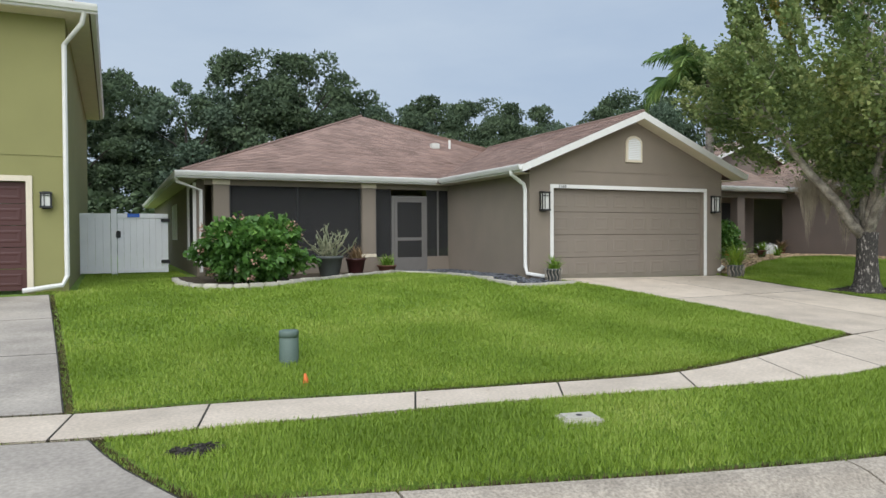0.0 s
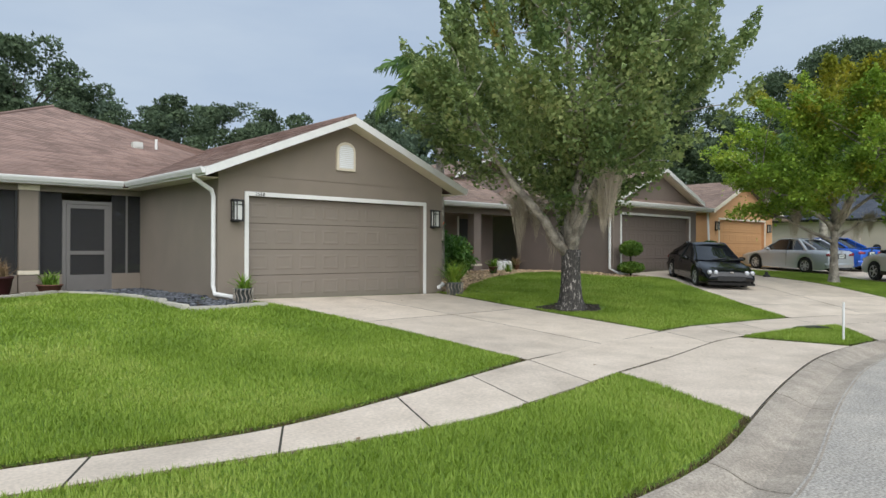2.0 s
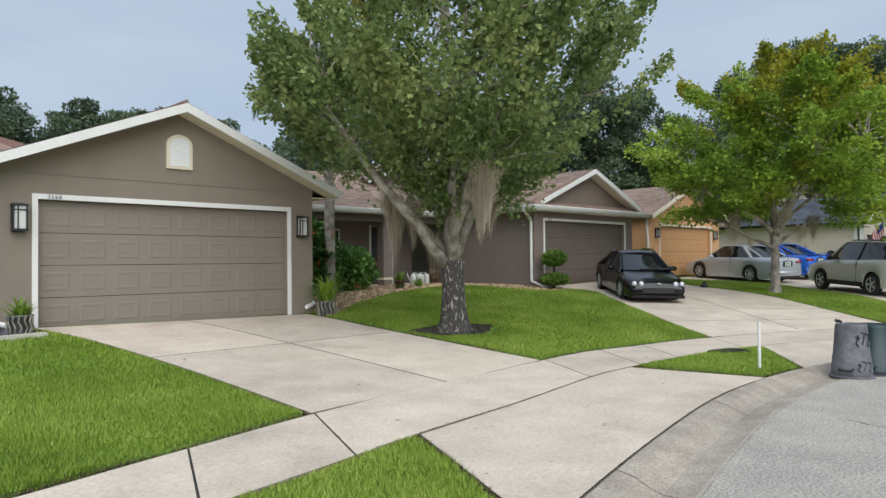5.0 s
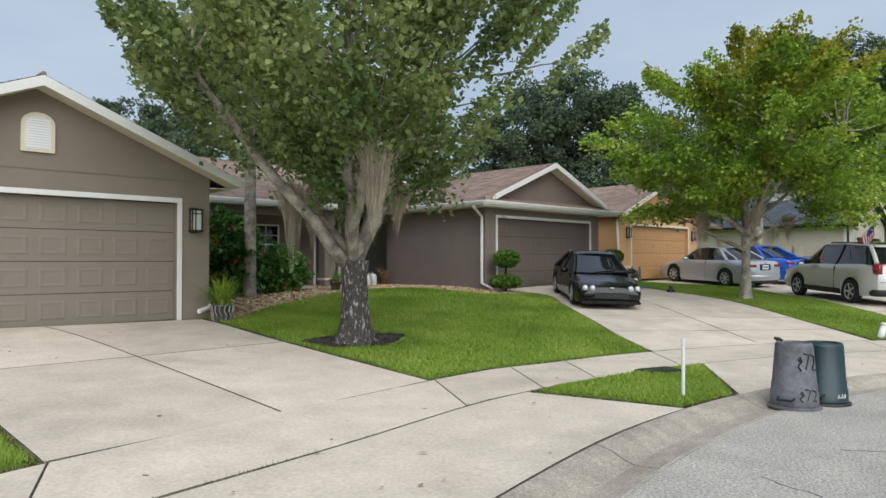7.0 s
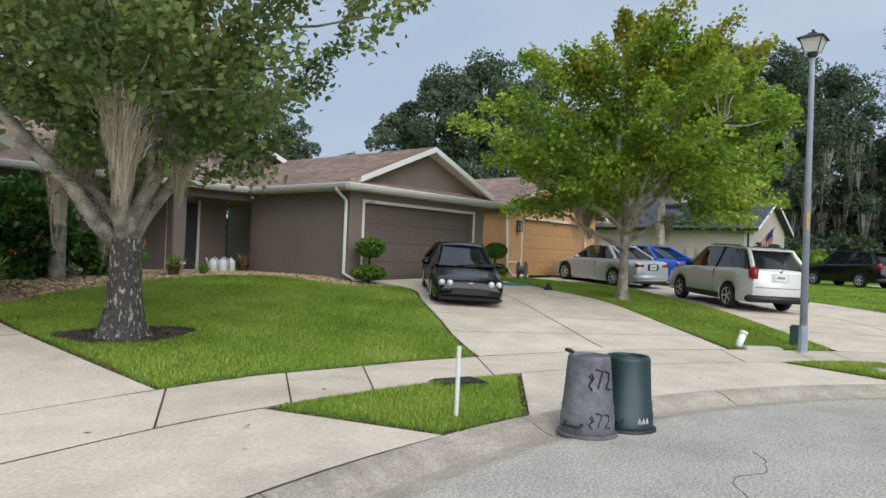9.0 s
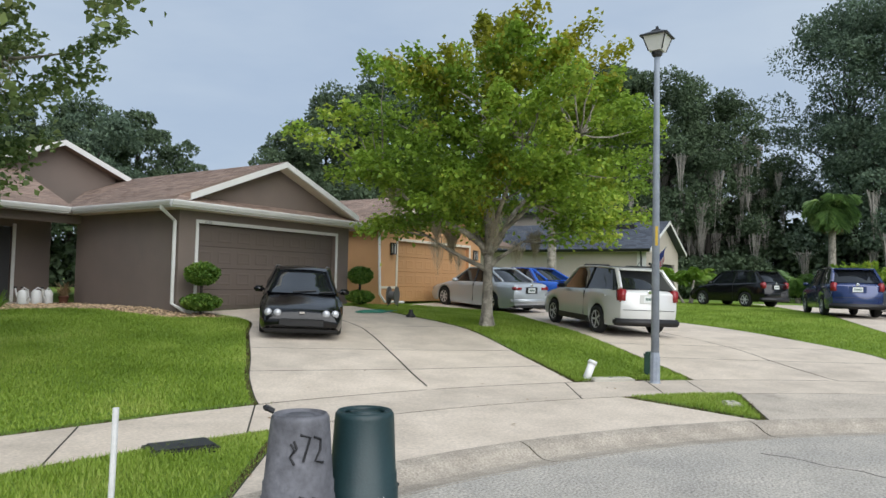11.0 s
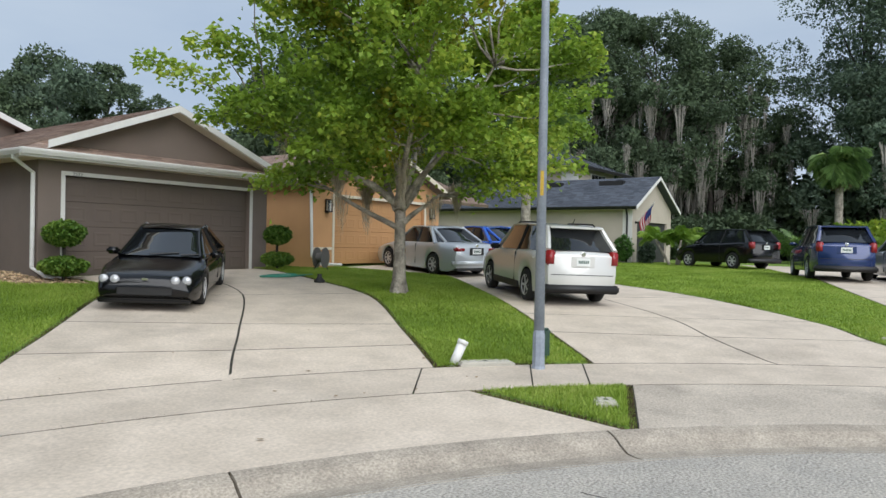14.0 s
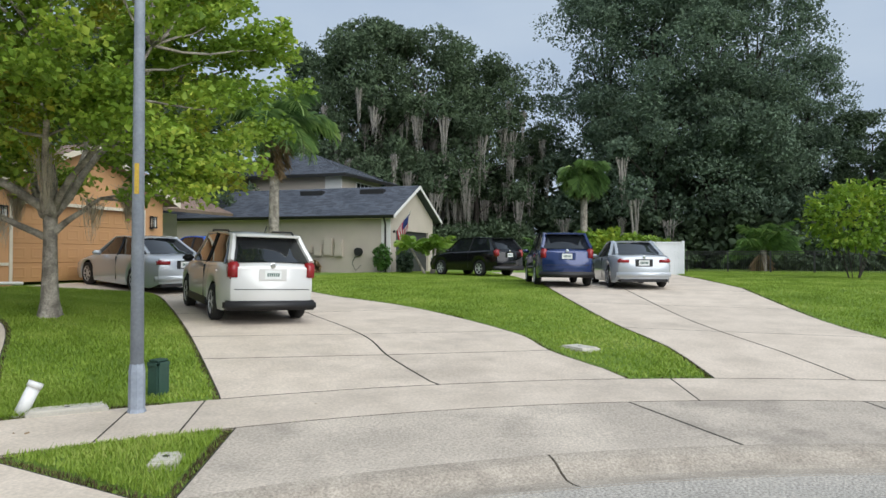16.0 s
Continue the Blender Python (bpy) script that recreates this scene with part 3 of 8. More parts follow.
def raised_door(parent, x0, x1, y, z0, z1, mat_, cols, rows_=4, label=""):
    """A sectional garage door: sections with pressed panels, each a part."""
    door = thing("garage_door", label, "garage door")
    door.parent = parent
    door["category"] = ""
    del door["category"]
    h = (z1 - z0) / rows_
    wc = (x1 - x0) / cols
    for r in range(rows_):
        za, zb = z0 + r * h + 0.004, z0 + (r + 1) * h - 0.004
        bm = box(x0 + 0.002, x1 - 0.002, y, y + 0.045, za, zb, 0.004)
        for c in range(cols):
            xa, xb = x0 + c * wc + wc * 0.13, x0 + (c + 1) * wc - wc * 0.13
            zc, zd = za + h * 0.2, zb - h * 0.2
            ring = []
            for dx, dy in ((0, -0.001), (0.03, -0.007), (0.055, -0.007), (0.085, -0.002)):
                ring.append([bm.verts.new(q) for q in ((xa + dx, y + dy, zc + dx * 0.8), (xb - dx, y + dy, zc + dx * 0.8), (xb - dx, y + dy, zd - dx * 0.8), (xa + dx, y + dy, zd - dx * 0.8))])
            for r0, r1 in zip(ring, ring[1:]):
                for k in range(4):
                    bm.faces.new((r0[k], r0[(k + 1) % 4], r1[(k + 1) % 4], r1[k]))
            bm.faces.new(ring[-1])
        part("section", bm, mat_, door)
    return door


def trim_frame(parent, x0, x1, z0, z1, y, w=0.1, d=0.03, mat_="white"):
    """Trim boards round an opening: two uprights and a head."""
    part("trim", box(x0 - w, x0 - 0.002, y - d, y - 0.002, z0, z1 + w, 0.005), mat_, parent)
    part("trim", box(x1 + 0.002, x1 + w, y - d, y - 0.002, z0, z1 + w, 0.005), mat_, parent)
    part("trim", box(x0 - 0.002, x1 + 0.002, y - d, y - 0.002, z1 + 0.002, z1 + w, 0.005), mat_, parent)


def window(parent, x0, x1, y, z0, z1, cols=3, rows_=2, frame_mat="white", sill=True):
    """A sash window in a wall facing -y: frame, two sashes of panes between bars, sill."""
    w = new("window")
    w.parent = parent
    fr = bmesh.new()
    for a in ((x0, x0 + 0.05, z0, z1), (x1 - 0.05, x1, z0, z1), (x0 + 0.05, x1 - 0.05, z1 - 0.05, z1), (x0 + 0.05, x1 - 0.05, z0, z0 + 0.05), (x0 + 0.05, x1 - 0.05, (z0 + z1) / 2 - 0.025, (z0 + z1) / 2 + 0.025)):
        box(a[0], a[1], y - 0.03, y + 0.04, a[2], a[3], 0, fr)
    for c in range(1, cols):
        xc = x0 + 0.05 + (x1 - x0 - 0.1) * c / cols
        box(xc - 0.009, xc + 0.009, y - 0.012, y + 0.02, z0 + 0.05, z1 - 0.05, 0, fr)
    for r in range(1, rows_ * 2):
        if r != rows_:
            zc = z0 + 0.05 + (z1 - z0 - 0.1) * r / (rows_ * 2)
            box(x0 + 0.05, x1 - 0.05, y - 0.012, y + 0.02, zc - 0.009, zc + 0.009, 0, fr)
    part("window_frame", fr, frame_mat, w)
    zm = (z0 + z1) / 2
    part("pane", box(x0 + 0.05, x1 - 0.05, y + 0.006, y + 0.012, z0 + 0.05, zm - 0.025), "pane", w)
    part("pane", box(x0 + 0.05, x1 - 0.05, y + 0.006, y + 0.012, zm + 0.025, z1 - 0.05), "pane", w)
    if sill:
        part("window_sill", box(x0 - 0.05, x1 + 0.05, y - 0.07, y - 0.002, z0 - 0.07, z0 - 0.003, 0.01), frame_mat, w)
    return w


def carriage_lamp(x, y, z, h, w, label, body="metal_dark"):
    """A box wall lantern: back plate, cage of bars, frosted panes."""
    t = thing("wall_lantern", label, "wall lamp", "wall lanterns", pose(x, y, z))
    part("back_plate", box(-w * 0.42, w * 0.42, -0.02, -0.002, -0.02, h + 0.02, 0.004), body, t)
    for sx in (-1, 1):
        for yy in (-0.15, -0.05):
            part("corner_bar", box(sx * w / 2 - 0.012, sx * w / 2 + 0.012, yy - 0.012, yy + 0.012, 0.036, h - 0.031), body, t)
    part("cap", box(-w / 2 - 0.02, w / 2 + 0.02, -0.175, -0.021, h - 0.03, h), body, t)
    part("base", box(-w / 2 - 0.02, w / 2 + 0.02, -0.175, -0.021, 0, 0.035), body, t)
    part("cross_bar", box(-w / 2 + 0.013, w / 2 - 0.013, -0.157, -0.147, h * 0.76, h * 0.8), body, t)
    part("front_bar", box(-w * 0.2, -w * 0.12, -0.16, -0.145, 0.036, h - 0.031), body, t)
    part("shade", box(-w / 2 + 0.012, w / 2 - 0.012, -0.14, -0.06, 0.036, h - 0.032, 0.006), "frost", t, "frosted glass shade")
    return t


def fascia(parent, p0, p1, drop, thick, mat_="white"):
    """A board from p0 to p1 hanging by drop (rake or eave)."""
    p0, p1 = Vector(p0), Vector(p1)
    side = (p1 - p0).cross(Vector((0, 0, 1))).normalized() * thick
    bm = bmesh.new()
    q = [p0, p1, p1 - Vector((0, 0, drop)), p0 - Vector((0, 0, drop))]
    a = [bm.verts.new(v) for v in q]
    b_ = [bm.verts.new(v + side) for v in q]
    bm.faces.new(a)
    bm.faces.new(b_[::-1])
    for i in range(4):
        bm.faces.new((a[i], b_[i], b_[(i + 1) % 4], a[(i + 1) % 4]))
    return part("fascia", bm, mat_, parent)


def digits(parent, text, x, y, z, size, mat_):
    cu = bpy.data.curves.new("house_number", "FONT")
    cu.body, cu.size, cu.extrude, cu.space_character = text, size, 0.004, 1.25
    ob = new("house_number_tmp", cu)
    dg = bpy.context.evaluated_depsgraph_get()
    me = bpy.data.meshes.new_from_object(ob.evaluated_get(dg))
    bpy.data.objects.remove(ob)
    me.materials.clear()
    me.materials.append(M[mat_])
    t = new("house_number", me)
    t.matrix_world = pose(x, y, z, 90)
    t.parent = parent
    return t


rng = random.Random(5)
SL = 0.41
# -- taupe house with the double garage --
A = tagged(new("house"), "single-storey taupe stucco house with rose-brown shingle roof and double garage", "house")
xl, xr, ew = -0.67, 5.54, 2.5
ridge_x = (xl + xr) / 2
eL, eR = xl - 0.44, xr + 0.44
ze = 2.63
zr = ze + SL * (ridge_x - eL)
top = ze + SL * (xl - eL) - 0.14
part("garage_front_wall", door_wall(xl, xr, 0, 4.88, -0.15, 2.13, [(xr, top), (ridge_x, zr - 0.14), (xl, top)], 0, 0.2), "stucco_a", A)
part("garage_side_wall", wall_yz([(0.2, -0.15), (4.5, -0.15), (4.5, top), (0.2, top)], xl, xl + 0.2), "stucco_a", A)
part("garage_side_wall", wall_yz([(0.2, -0.15), (16, -0.15), (16, top), (0.2, top)], xr - 0.2, xr), "stucco_a", A)
part("stucco_band", box(xl - 0.012, xr + 0.012, -0.012, -0.003, 2.565, 2.585), "stucco_a", A)
raised_door(A, 0.004, 4.876, 0.12, -0.125, 2.125, "door_a", 8, 4, "taupe sectional garage door with pressed panels")
trim_frame(A, 0, 4.88, -0.13, 2.13, 0, 0.095)
digits(A, "2568", 0.14, -0.034, 2.145, 0.095, "metal_dark")
# louvred gable vent with an arched head
gv = new("gable_vent")
gv.parent = A
arch = [(2.2, 2.85), (2.72, 2.85), (2.72, 3.32)] + [(2.46 + 0.26 * math.cos(radians(a)), 3.32 + 0.2 * math.sin(radians(a))) for a in range(15, 180, 15)] + [(2.2, 3.32)]
part("vent_frame", wall_xz(arch, -0.045, -0.002), "cream", gv)
inner = [(2.46 + (x - 2.46) * 0.78, 3.16 + (z - 3.16) * 0.84) for x, z in arch]
part("vent_panel", wall_xz(inner, -0.05, -0.046), "white", gv)
bm = bmesh.new()
for i in range(11):
    zc = 2.93 + i * 0.045
    box(2.275, 2.645, -0.062, -0.051, zc, zc + 0.022, 0, bm)
part("louvre", bm, "vinyl", gv)
# garage roof, running back into the hipped main roof
YF = -0.42
my = 4.1                       # eave of the main block
ry = my + (zr - ze) / SL
shingles(A, [(eL, YF, ze), (eL, my, ze), (ridge_x, ry, zr), (ridge_x, YF, zr)], "tabs_a", rng)
shingles(A, [(eR, 16, ze), (eR, YF, ze), (ridge_x, YF, zr), (ridge_x, 16, zr)], "tabs_a", rng)
mx0, mx1 = -8.15, 5.98
mw = (mx1 - mx0) / 2
pk = (mx0 + mw, my + mw, ze + SL * mw)
shingles(A, [(mx0, my, ze), (eL, my, ze), (ridge_x - 0.55, ry - 0.55, zr - 0.22), pk], "tabs_a", rng)
shingles(A, [(ridge_x - 0.55, ry - 0.55, zr - 0.22), (mx1, my, ze), pk, pk], "tabs_a", rng)
shingles(A, [(mx0, 24, ze), (mx0, my, ze), pk, (pk[0], 24, pk[2])], "tabs_a", rng)
shingles(A, [(mx1, my, ze), (mx1, 24, ze), (pk[0], 24, pk[2]), pk], "tabs_a", rng)
part("ridge_cap", tube([(mx0 + 0.05, my + 0.05, ze + 0.02), (pk[0], pk[1], pk[2] + 0.02)], 0.05, 6), "tabs_a", A)
part("ridge_cap", tube([pk, (pk[0], 24, pk[2] + 0.02)], 0.05, 6), "tabs_a", A)
part("ridge_cap", tube([(ridge_x, YF, zr + 0.012), (ridge_x, ry, zr + 0.012)], 0.05, 6), "tabs_a", A)
fascia(A, (eL - 0.02, YF - 0.002, ze - 0.01), (ridge_x, YF - 0.002, zr - 0.01), 0.17, 0.03)
fascia(A, (ridge_x, YF - 0.002, zr - 0.01), (eR + 0.02, YF - 0.002, ze - 0.01), 0.17, 0.03)
part("soffit", solid([(eL, YF + 0.03, ze - 0.14), (eL, -0.002, ze - 0.14), (ridge_x, -0.002, zr - 0.14), (ridge_x, YF + 0.03, zr - 0.14)], 0.02), "cream", A)
part("soffit", solid([(eR, YF + 0.03, ze - 0.14), (eR, -0.002, ze - 0.14), (ridge_x, -0.002, zr - 0.14), (ridge_x, YF + 0.03, zr - 0.14)], 0.02), "cream", A)
part("soffit", box(eL, xl - 0.002, 0.002, my + 0.3, ze - 0.17, ze - 0.15), "cream", A)
part("soffit", box(xr + 0.002, eR, 0.002, 16, ze - 0.17, ze - 0.15), "cream", A)
part("soffit", box(mx0, eL - 0.002, my, my + 0.32, ze - 0.17, ze - 0.15), "cream", A)
part("soffit", box(mx0, mx0 + 0.45, my + 0.33, 24, ze - 0.17, ze - 0.15), "cream", A)
gutter_run(A, (eL, YF, ze), (eL, my - 0.12, ze), (-1, 0, 0))
gutter_run(A, (mx0 - 0.12, my, ze), (eL - 0.125, my, ze), (0, -1, 0))
gutter_run(A, (mx0, my, ze), (mx0, 24, ze), (-1, 0, 0))
gutter_run(A, (eR, YF, ze), (eR, 16, ze), (1, 0, 0))
downspout(A, [(eL - 0.06, 0.02, ze - 0.1), (eL - 0.06, 0.02, ze - 0.2), (xl - 0.1, 0.1, ze - 0.42), (xl - 0.06, 0.1, ze - 0.55), (xl - 0.06, 0.1, 0.25), (xl - 0.06, 0.02, 0.08), (xl + 0.2, -0.4, 0.02), (xl + 0.32, -0.55, 0.0)])
downspout(A, [(xr + 0.06, 0.25, ze - 0.2), (xr + 0.06, 0.25, 0.2), (xr + 0.0, -0.06, 0.09), (xr - 0.3, -0.2, 0.03)])
downspout(A, [(mx0 - 0.06, 4.3, ze - 0.1), (mx0 - 0.05, 4.35, ze - 0.25), (-7.62, 4.5, ze - 0.45), (-7.62, 4.5, 0.1)])
# porch behind dark insect screens
PY = 4.42
px0, px1 = -7.55, xl
part("porch_beam", box(px0, px1, PY, PY + 0.2, 2.32, ze - 0.172), "stucco_a", A)
for cx in (-7.13, -3.17):
    col = new("column")
    col.parent = A
    part("shaft", box(cx - 0.2, cx + 0.2, PY - 0.05, PY + 0.3, 0.5 if cx > -5 else 0, 2.33, 0.012), "stucco_a", col)
    part("capital", box(cx - 0.22, cx + 0.22, PY - 0.07, PY + 0.32, 2.33, 2.45, 0.01), "cream", col)
    part("base", box(cx - 0.215, cx + 0.215, PY - 0.065, PY + 0.315, 0.40, 0.498, 0.01), "cream", col)
    if cx > -5:
        part("foot", box(cx - 0.2, cx + 0.2, PY - 0.05, PY + 0.3, -0.12, 0.398, 0.01), "stucco_a", col)
part("knee_wall", box(-6.92, -3.38, PY + 0.02, PY + 0.17, -0.12, 0.4, 0.01), "stucco_a", A)
part("knee_wall", box(-2.96, -2.46, PY + 0.02, PY + 0.17, -0.12, 0.4, 0.01), "stucco_a", A)
part("knee_wall", box(-1.36, xl, PY + 0.02, PY + 0.17, -0.12, 0.4, 0.01), "stucco_a", A)
part("porch_floor", box(px0, px1, PY + 0.02, 7.2, -0.2, -0.04), "concrete", A)
part("porch_wall", wall_xz([(px0, -0.1), (px1, -0.1), (px1, 2.5), (px0, 2.5)], 6.4, 6.6), "stucco_a", A)
part("porch_ceiling", box(px0, px1, PY + 0.2, 6.4, 2.46, 2.5), "cream", A)
window(A, -6.45, -5.33, 6.36, 0.55, 1.75, 3, 2, "white")
window(A, -5.28, -4.16, 6.36, 0.55, 1.75, 3, 2, "white")
part("shade_screen", box(-6.6, -4.0, 6.3, 6.31, 1.82, 2.42), "frame_grey", A)
part("front_door", box(-2.6, -1.6, 6.33, 6.38, -0.03, 2.05, 0.01), "dark_door", A)
scr = bpy.data.materials.new("insect_screen")
scr.use_nodes = True
sn, sl_ = scr.node_tree.nodes, scr.node_tree.links
sn["Principled BSDF"].inputs["Base Color"].default_value = (0.02, 0.02, 0.02, 1)
sn["Principled BSDF"].inputs["Roughness"].default_value = 0.8
stp = sn.new("ShaderNodeBsdfTransparent")
smx = sn.new("ShaderNodeMixShader")
smx.inputs["Fac"].default_value = 0.8
sl_.new(stp.outputs["BSDF"], smx.inputs[1])
sl_.new(sn["Principled BSDF"].outputs["BSDF"], smx.inputs[2])
sl_.new(smx.outputs["Shader"], sn["Material Output"].inputs["Surface"])
M["insect_screen"] = scr
for a, b_, z0 in ((-6.92, -3.38, 0.4), (-2.96, -2.46, 0.4), (-1.36, xl, 0.4)):
    part("screen", box(a, b_, PY + 0.09, PY + 0.094, z0, 2.32), "insect_screen", A, "dark insect screen").visible_shadow = False
for xx in (-6.9, -5.15, -3.4, -2.94, -1.0):
    part("screen_post", box(xx - 0.022, xx + 0.022, PY + 0.06, PY + 0.11, 0.4, 2.32), "metal_dark" if xx < -3 else "frame_grey", A)
sd = new("screen_door")
sd.parent = A
bm = bmesh.new()
for a in ((-2.46, -2.38, -0.05, 2.14), (-1.44, -1.36, -0.05, 2.14), (-2.38, -1.44, 2.06, 2.14)):
    box(a[0], a[1], PY + 0.04, PY + 0.12, a[2], a[3], 0, bm)
part("door_frame", bm, "frame_grey", sd)
bm = bmesh.new()
for a in ((-2.375, -2.29, 0, 2.05), (-1.53, -1.445, 0, 2.05), (-2.29, -1.53, 1.96, 2.05), (-2.29, -1.53, 0.86, 0.95), (-2.29, -1.53, 0.0, 0.38)):
    box(a[0], a[1], PY + 0.03, PY + 0.07, a[2], a[3], 0, bm)
part("door_leaf", bm, "frame_grey", sd, "grey screen door leaf with kick plate")
part("screen", box(-2.29, -1.53, PY + 0.05, PY + 0.054, 0.38, 0.86), "insect_screen", sd).visible_shadow = False
part("screen", box(-2.29, -1.53, PY + 0.05, PY + 0.054, 0.95, 1.96), "insect_screen", sd).visible_shadow = False
# side wall to the west with tall windows
part("side_wall", wall_yz([(PY + 0.31, -0.15), (24, -0.15), (24, 2.5), (PY + 0.31, 2.5)], -7.7, -7.5), "stucco_a", A)
part("side_screen", box(-7.72, -7.705, PY + 0.5, PY + 1.9, 0.4, 2.3), "screen", A)
for yy in (PY + 0.42, PY + 1.95):
    part("side_post", box(-7.78, -7.703, yy - 0.06, yy + 0.06, 0.35, 2.4), "white", A)
for yy in (10.5, 11.6):
    part("side_window", box(-7.73, -7.705, yy, yy + 0.8, 0.9, 2.1, 0.01), "white", A)
# roof vents
def roof_vent(parent, x, y, kind):
    z = ze + SL * (y - my)
    if kind == "pipe":
        return part("vent_pipe", tube([(x, y, z - 0.05), (x, y, z + 0.3)], 0.04, 10), "white", parent)
    bm_ = box(x - 0.14, x + 0.14, y - 0.12, y + 0.12, z - 0.05, z + 0.16, 0.02)
    box(x - 0.08, x + 0.08, y - 0.14, y - 0.118, z + 0.0, z + 0.1, 0, bm_)
    return part("box_vent", bm_, "frost", parent)


roof_vent(A, 0.2, 7.3, "box")
roof_vent(A, 0.75, 7.3, "pipe")
part("vent_pipe", tube([(-4.6, 10.9, ze + SL * 3.4), (-4.6, 10.9, ze + SL * 3.4 + 0.35)], 0.04, 10), "white", A)
carriage_lamp(-0.3, 0, 1.58, 0.45, 0.2, "black box wall lantern with frosted glass beside the garage door")
carriage_lamp(5.22, 0, 1.58, 0.45, 0.2, "black box wall lantern with frosted glass beside the garage door")

# -- mauve-taupe neighbour --
B = tagged(new("house"), "single-storey brown-taupe stucco house with brown shingle roof and double garage", "house")
bx0, bx1, by, b0 = 14.75, 20.85, 0.9, 0.2
bz = 2.8                                   # eave
brx = (bx0 + bx1) / 2
bEL, bER, bYF = bx0 - 0.44, bx1 + 0.44, by - 0.42
bzr = bz + SL * (brx - bEL)
part("garage_front_wall", door_wall(bx0, bx1, 15.3, 20.25, b0 - 0.4, b0 + 2.14, [(bx1, bz + 0.04), (bx0, bz + 0.04)], by, by + 0.2), "stucco_b", B)
gz = bz + 0.17
part("gable_wall", wall_xz([(bx0 + 0.02, gz - 0.1), (bx1 - 0.02, gz - 0.1), (brx, bzr - 0.13)], by + 0.01, by + 0.19), "stucco_b", B)
part("garage_side_wall", wall_yz([(by + 0.2, b0 - 0.4), (5.5, b0 - 0.4), (5.5, bz), (by + 0.2, bz)], bx0, bx0 + 0.2), "stucco_b", B)
part("garage_side_wall", wall_yz([(by + 0.2, b0 - 0.4), (16, b0 - 0.4), (16, bz), (by + 0.2, bz)], bx1 - 0.2, bx1), "stucco_b", B)
raised_door(B, 15.304, 20.246, by + 0.13, b0 - 0.05, b0 + 2.135, "door_b", 8, 4, "dark taupe sectional garage door")
trim_frame(B, 15.3, 20.25, b0 - 0.02, b0 + 2.14, by, 0.09)
digits(B, "2572", 15.45, by - 0.034, b0 + 2.15, 0.09, "metal_dark")
shingles(B, [(bEL, bYF + 0.45, bz + 0.02), (bEL, 5.4, bz + 0.02), (brx, 10, bzr), (brx, bYF + 0.06, bzr)], "tabs_b", rng)
shingles(B, [(bER, 16, bz + 0.02), (bER, bYF + 0.45, bz + 0.02), (brx, bYF + 0.06, bzr), (brx, 16, bzr)], "tabs_b", rng)
shingles(B, [(bEL, bYF, bz), (bER, bYF, bz), (bER - 0.44, by + 0.005, gz + 0.01), (bEL + 0.44, by + 0.005, gz + 0.01)], "tabs_b", rng, thick=0.06)
hl = 0.45
fascia(B, (bEL + hl, bYF + 0.04, bz + SL * hl + 0.02), (brx, bYF + 0.04, bzr), 0.16, 0.03)
fascia(B, (brx, bYF + 0.04, bzr), (bER - hl, bYF + 0.04, bz + SL * hl + 0.02), 0.16, 0.03)
part("soffit", solid([(bEL + hl, bYF + 0.08, bz + SL * hl - 0.13), (bEL + hl, by, bz + SL * hl - 0.13), (brx, by, bzr - 0.14), (brx, bYF + 0.08, bzr - 0.14)], 0.02), "cream", B)
part("soffit", solid([(bER - hl, bYF + 0.08, bz + SL * hl - 0.13), (bER - hl, by, bz + SL * hl - 0.13), (brx, by, bzr - 0.14), (brx, bYF + 0.08, bzr - 0.14)], 0.02), "cream", B)
part("soffit", box(bEL, bER, bYF, by - 0.002, bz - 0.17, bz - 0.15), "cream", B)
part("soffit", box(bEL, bx0 - 0.002, by, 5.2, bz - 0.17, bz - 0.15), "cream", B)
gutter_run(B, (bEL - 0.12, bYF, bz), (bER + 0.12, bYF, bz), (0, -1, 0))
gutter_run(B, (bEL, bYF, bz), (bEL, 4.9, bz), (-1, 0, 0))
downspout(B, [(bEL - 0.05, by + 0.02, bz - 0.1), (bEL - 0.05, by + 0.02, bz - 0.18), (bx0 - 0.07, by + 0.08, bz - 0.45), (bx0 - 0.07, by + 0.08, b0 + 0.15), (bx0 + 0.05, by - 0.25, b0 - 0.02), (bx0 + 0.35, by - 0.4, b0 - 0.06)])
# entry wing with its low roof, and the taller gable behind it
wy, wx0 = 5.3, 6.9
shingles(B, [(wx0, wy - 0.4, bz), (bEL, wy - 0.4, bz), (bEL, 9.0, bz + SL * 4.1), (wx0, 9.0, bz + SL * 4.1)], "tabs_b", rng)
gutter_run(B, (wx0, wy - 0.4, bz), (bEL - 0.13, wy - 0.4, bz), (0, -1, 0))
part("entry_wall", wall_xz([(wx0, -0.1), (9.0, -0.1), (9.0, bz - 0.17), (wx0, bz - 0.17)], wy + 1.6, wy + 1.8), "stucco_b", B)
part("entry_wall", door_wall(9.0, 14.75, 12.75, 13.7, -0.1, 2.3, [(14.75, bz - 0.17), (9.0, bz - 0.17)], wy + 1.6, wy + 1.8), "stucco_b", B)
part("front_door", box(12.76, 13.69, wy + 1.66, wy + 1.72, 0.2, 2.29, 0.01), "dark_door", B)
part("door_trim", box(12.66, 12.748, wy + 1.57, wy + 1.6, 0.2, 2.38), "white", B)
part("door_trim", box(13.702, 13.79, wy + 1.57, wy + 1.6, 0.2, 2.38), "white", B)
window(B, 9.9, 11.3, wy + 1.56, 0.9, 2.2, 3, 2)
part("entry_beam", box(wx0, 14.75, wy, wy + 0.25, 2.4, bz - 0.17), "stucco_b", B)
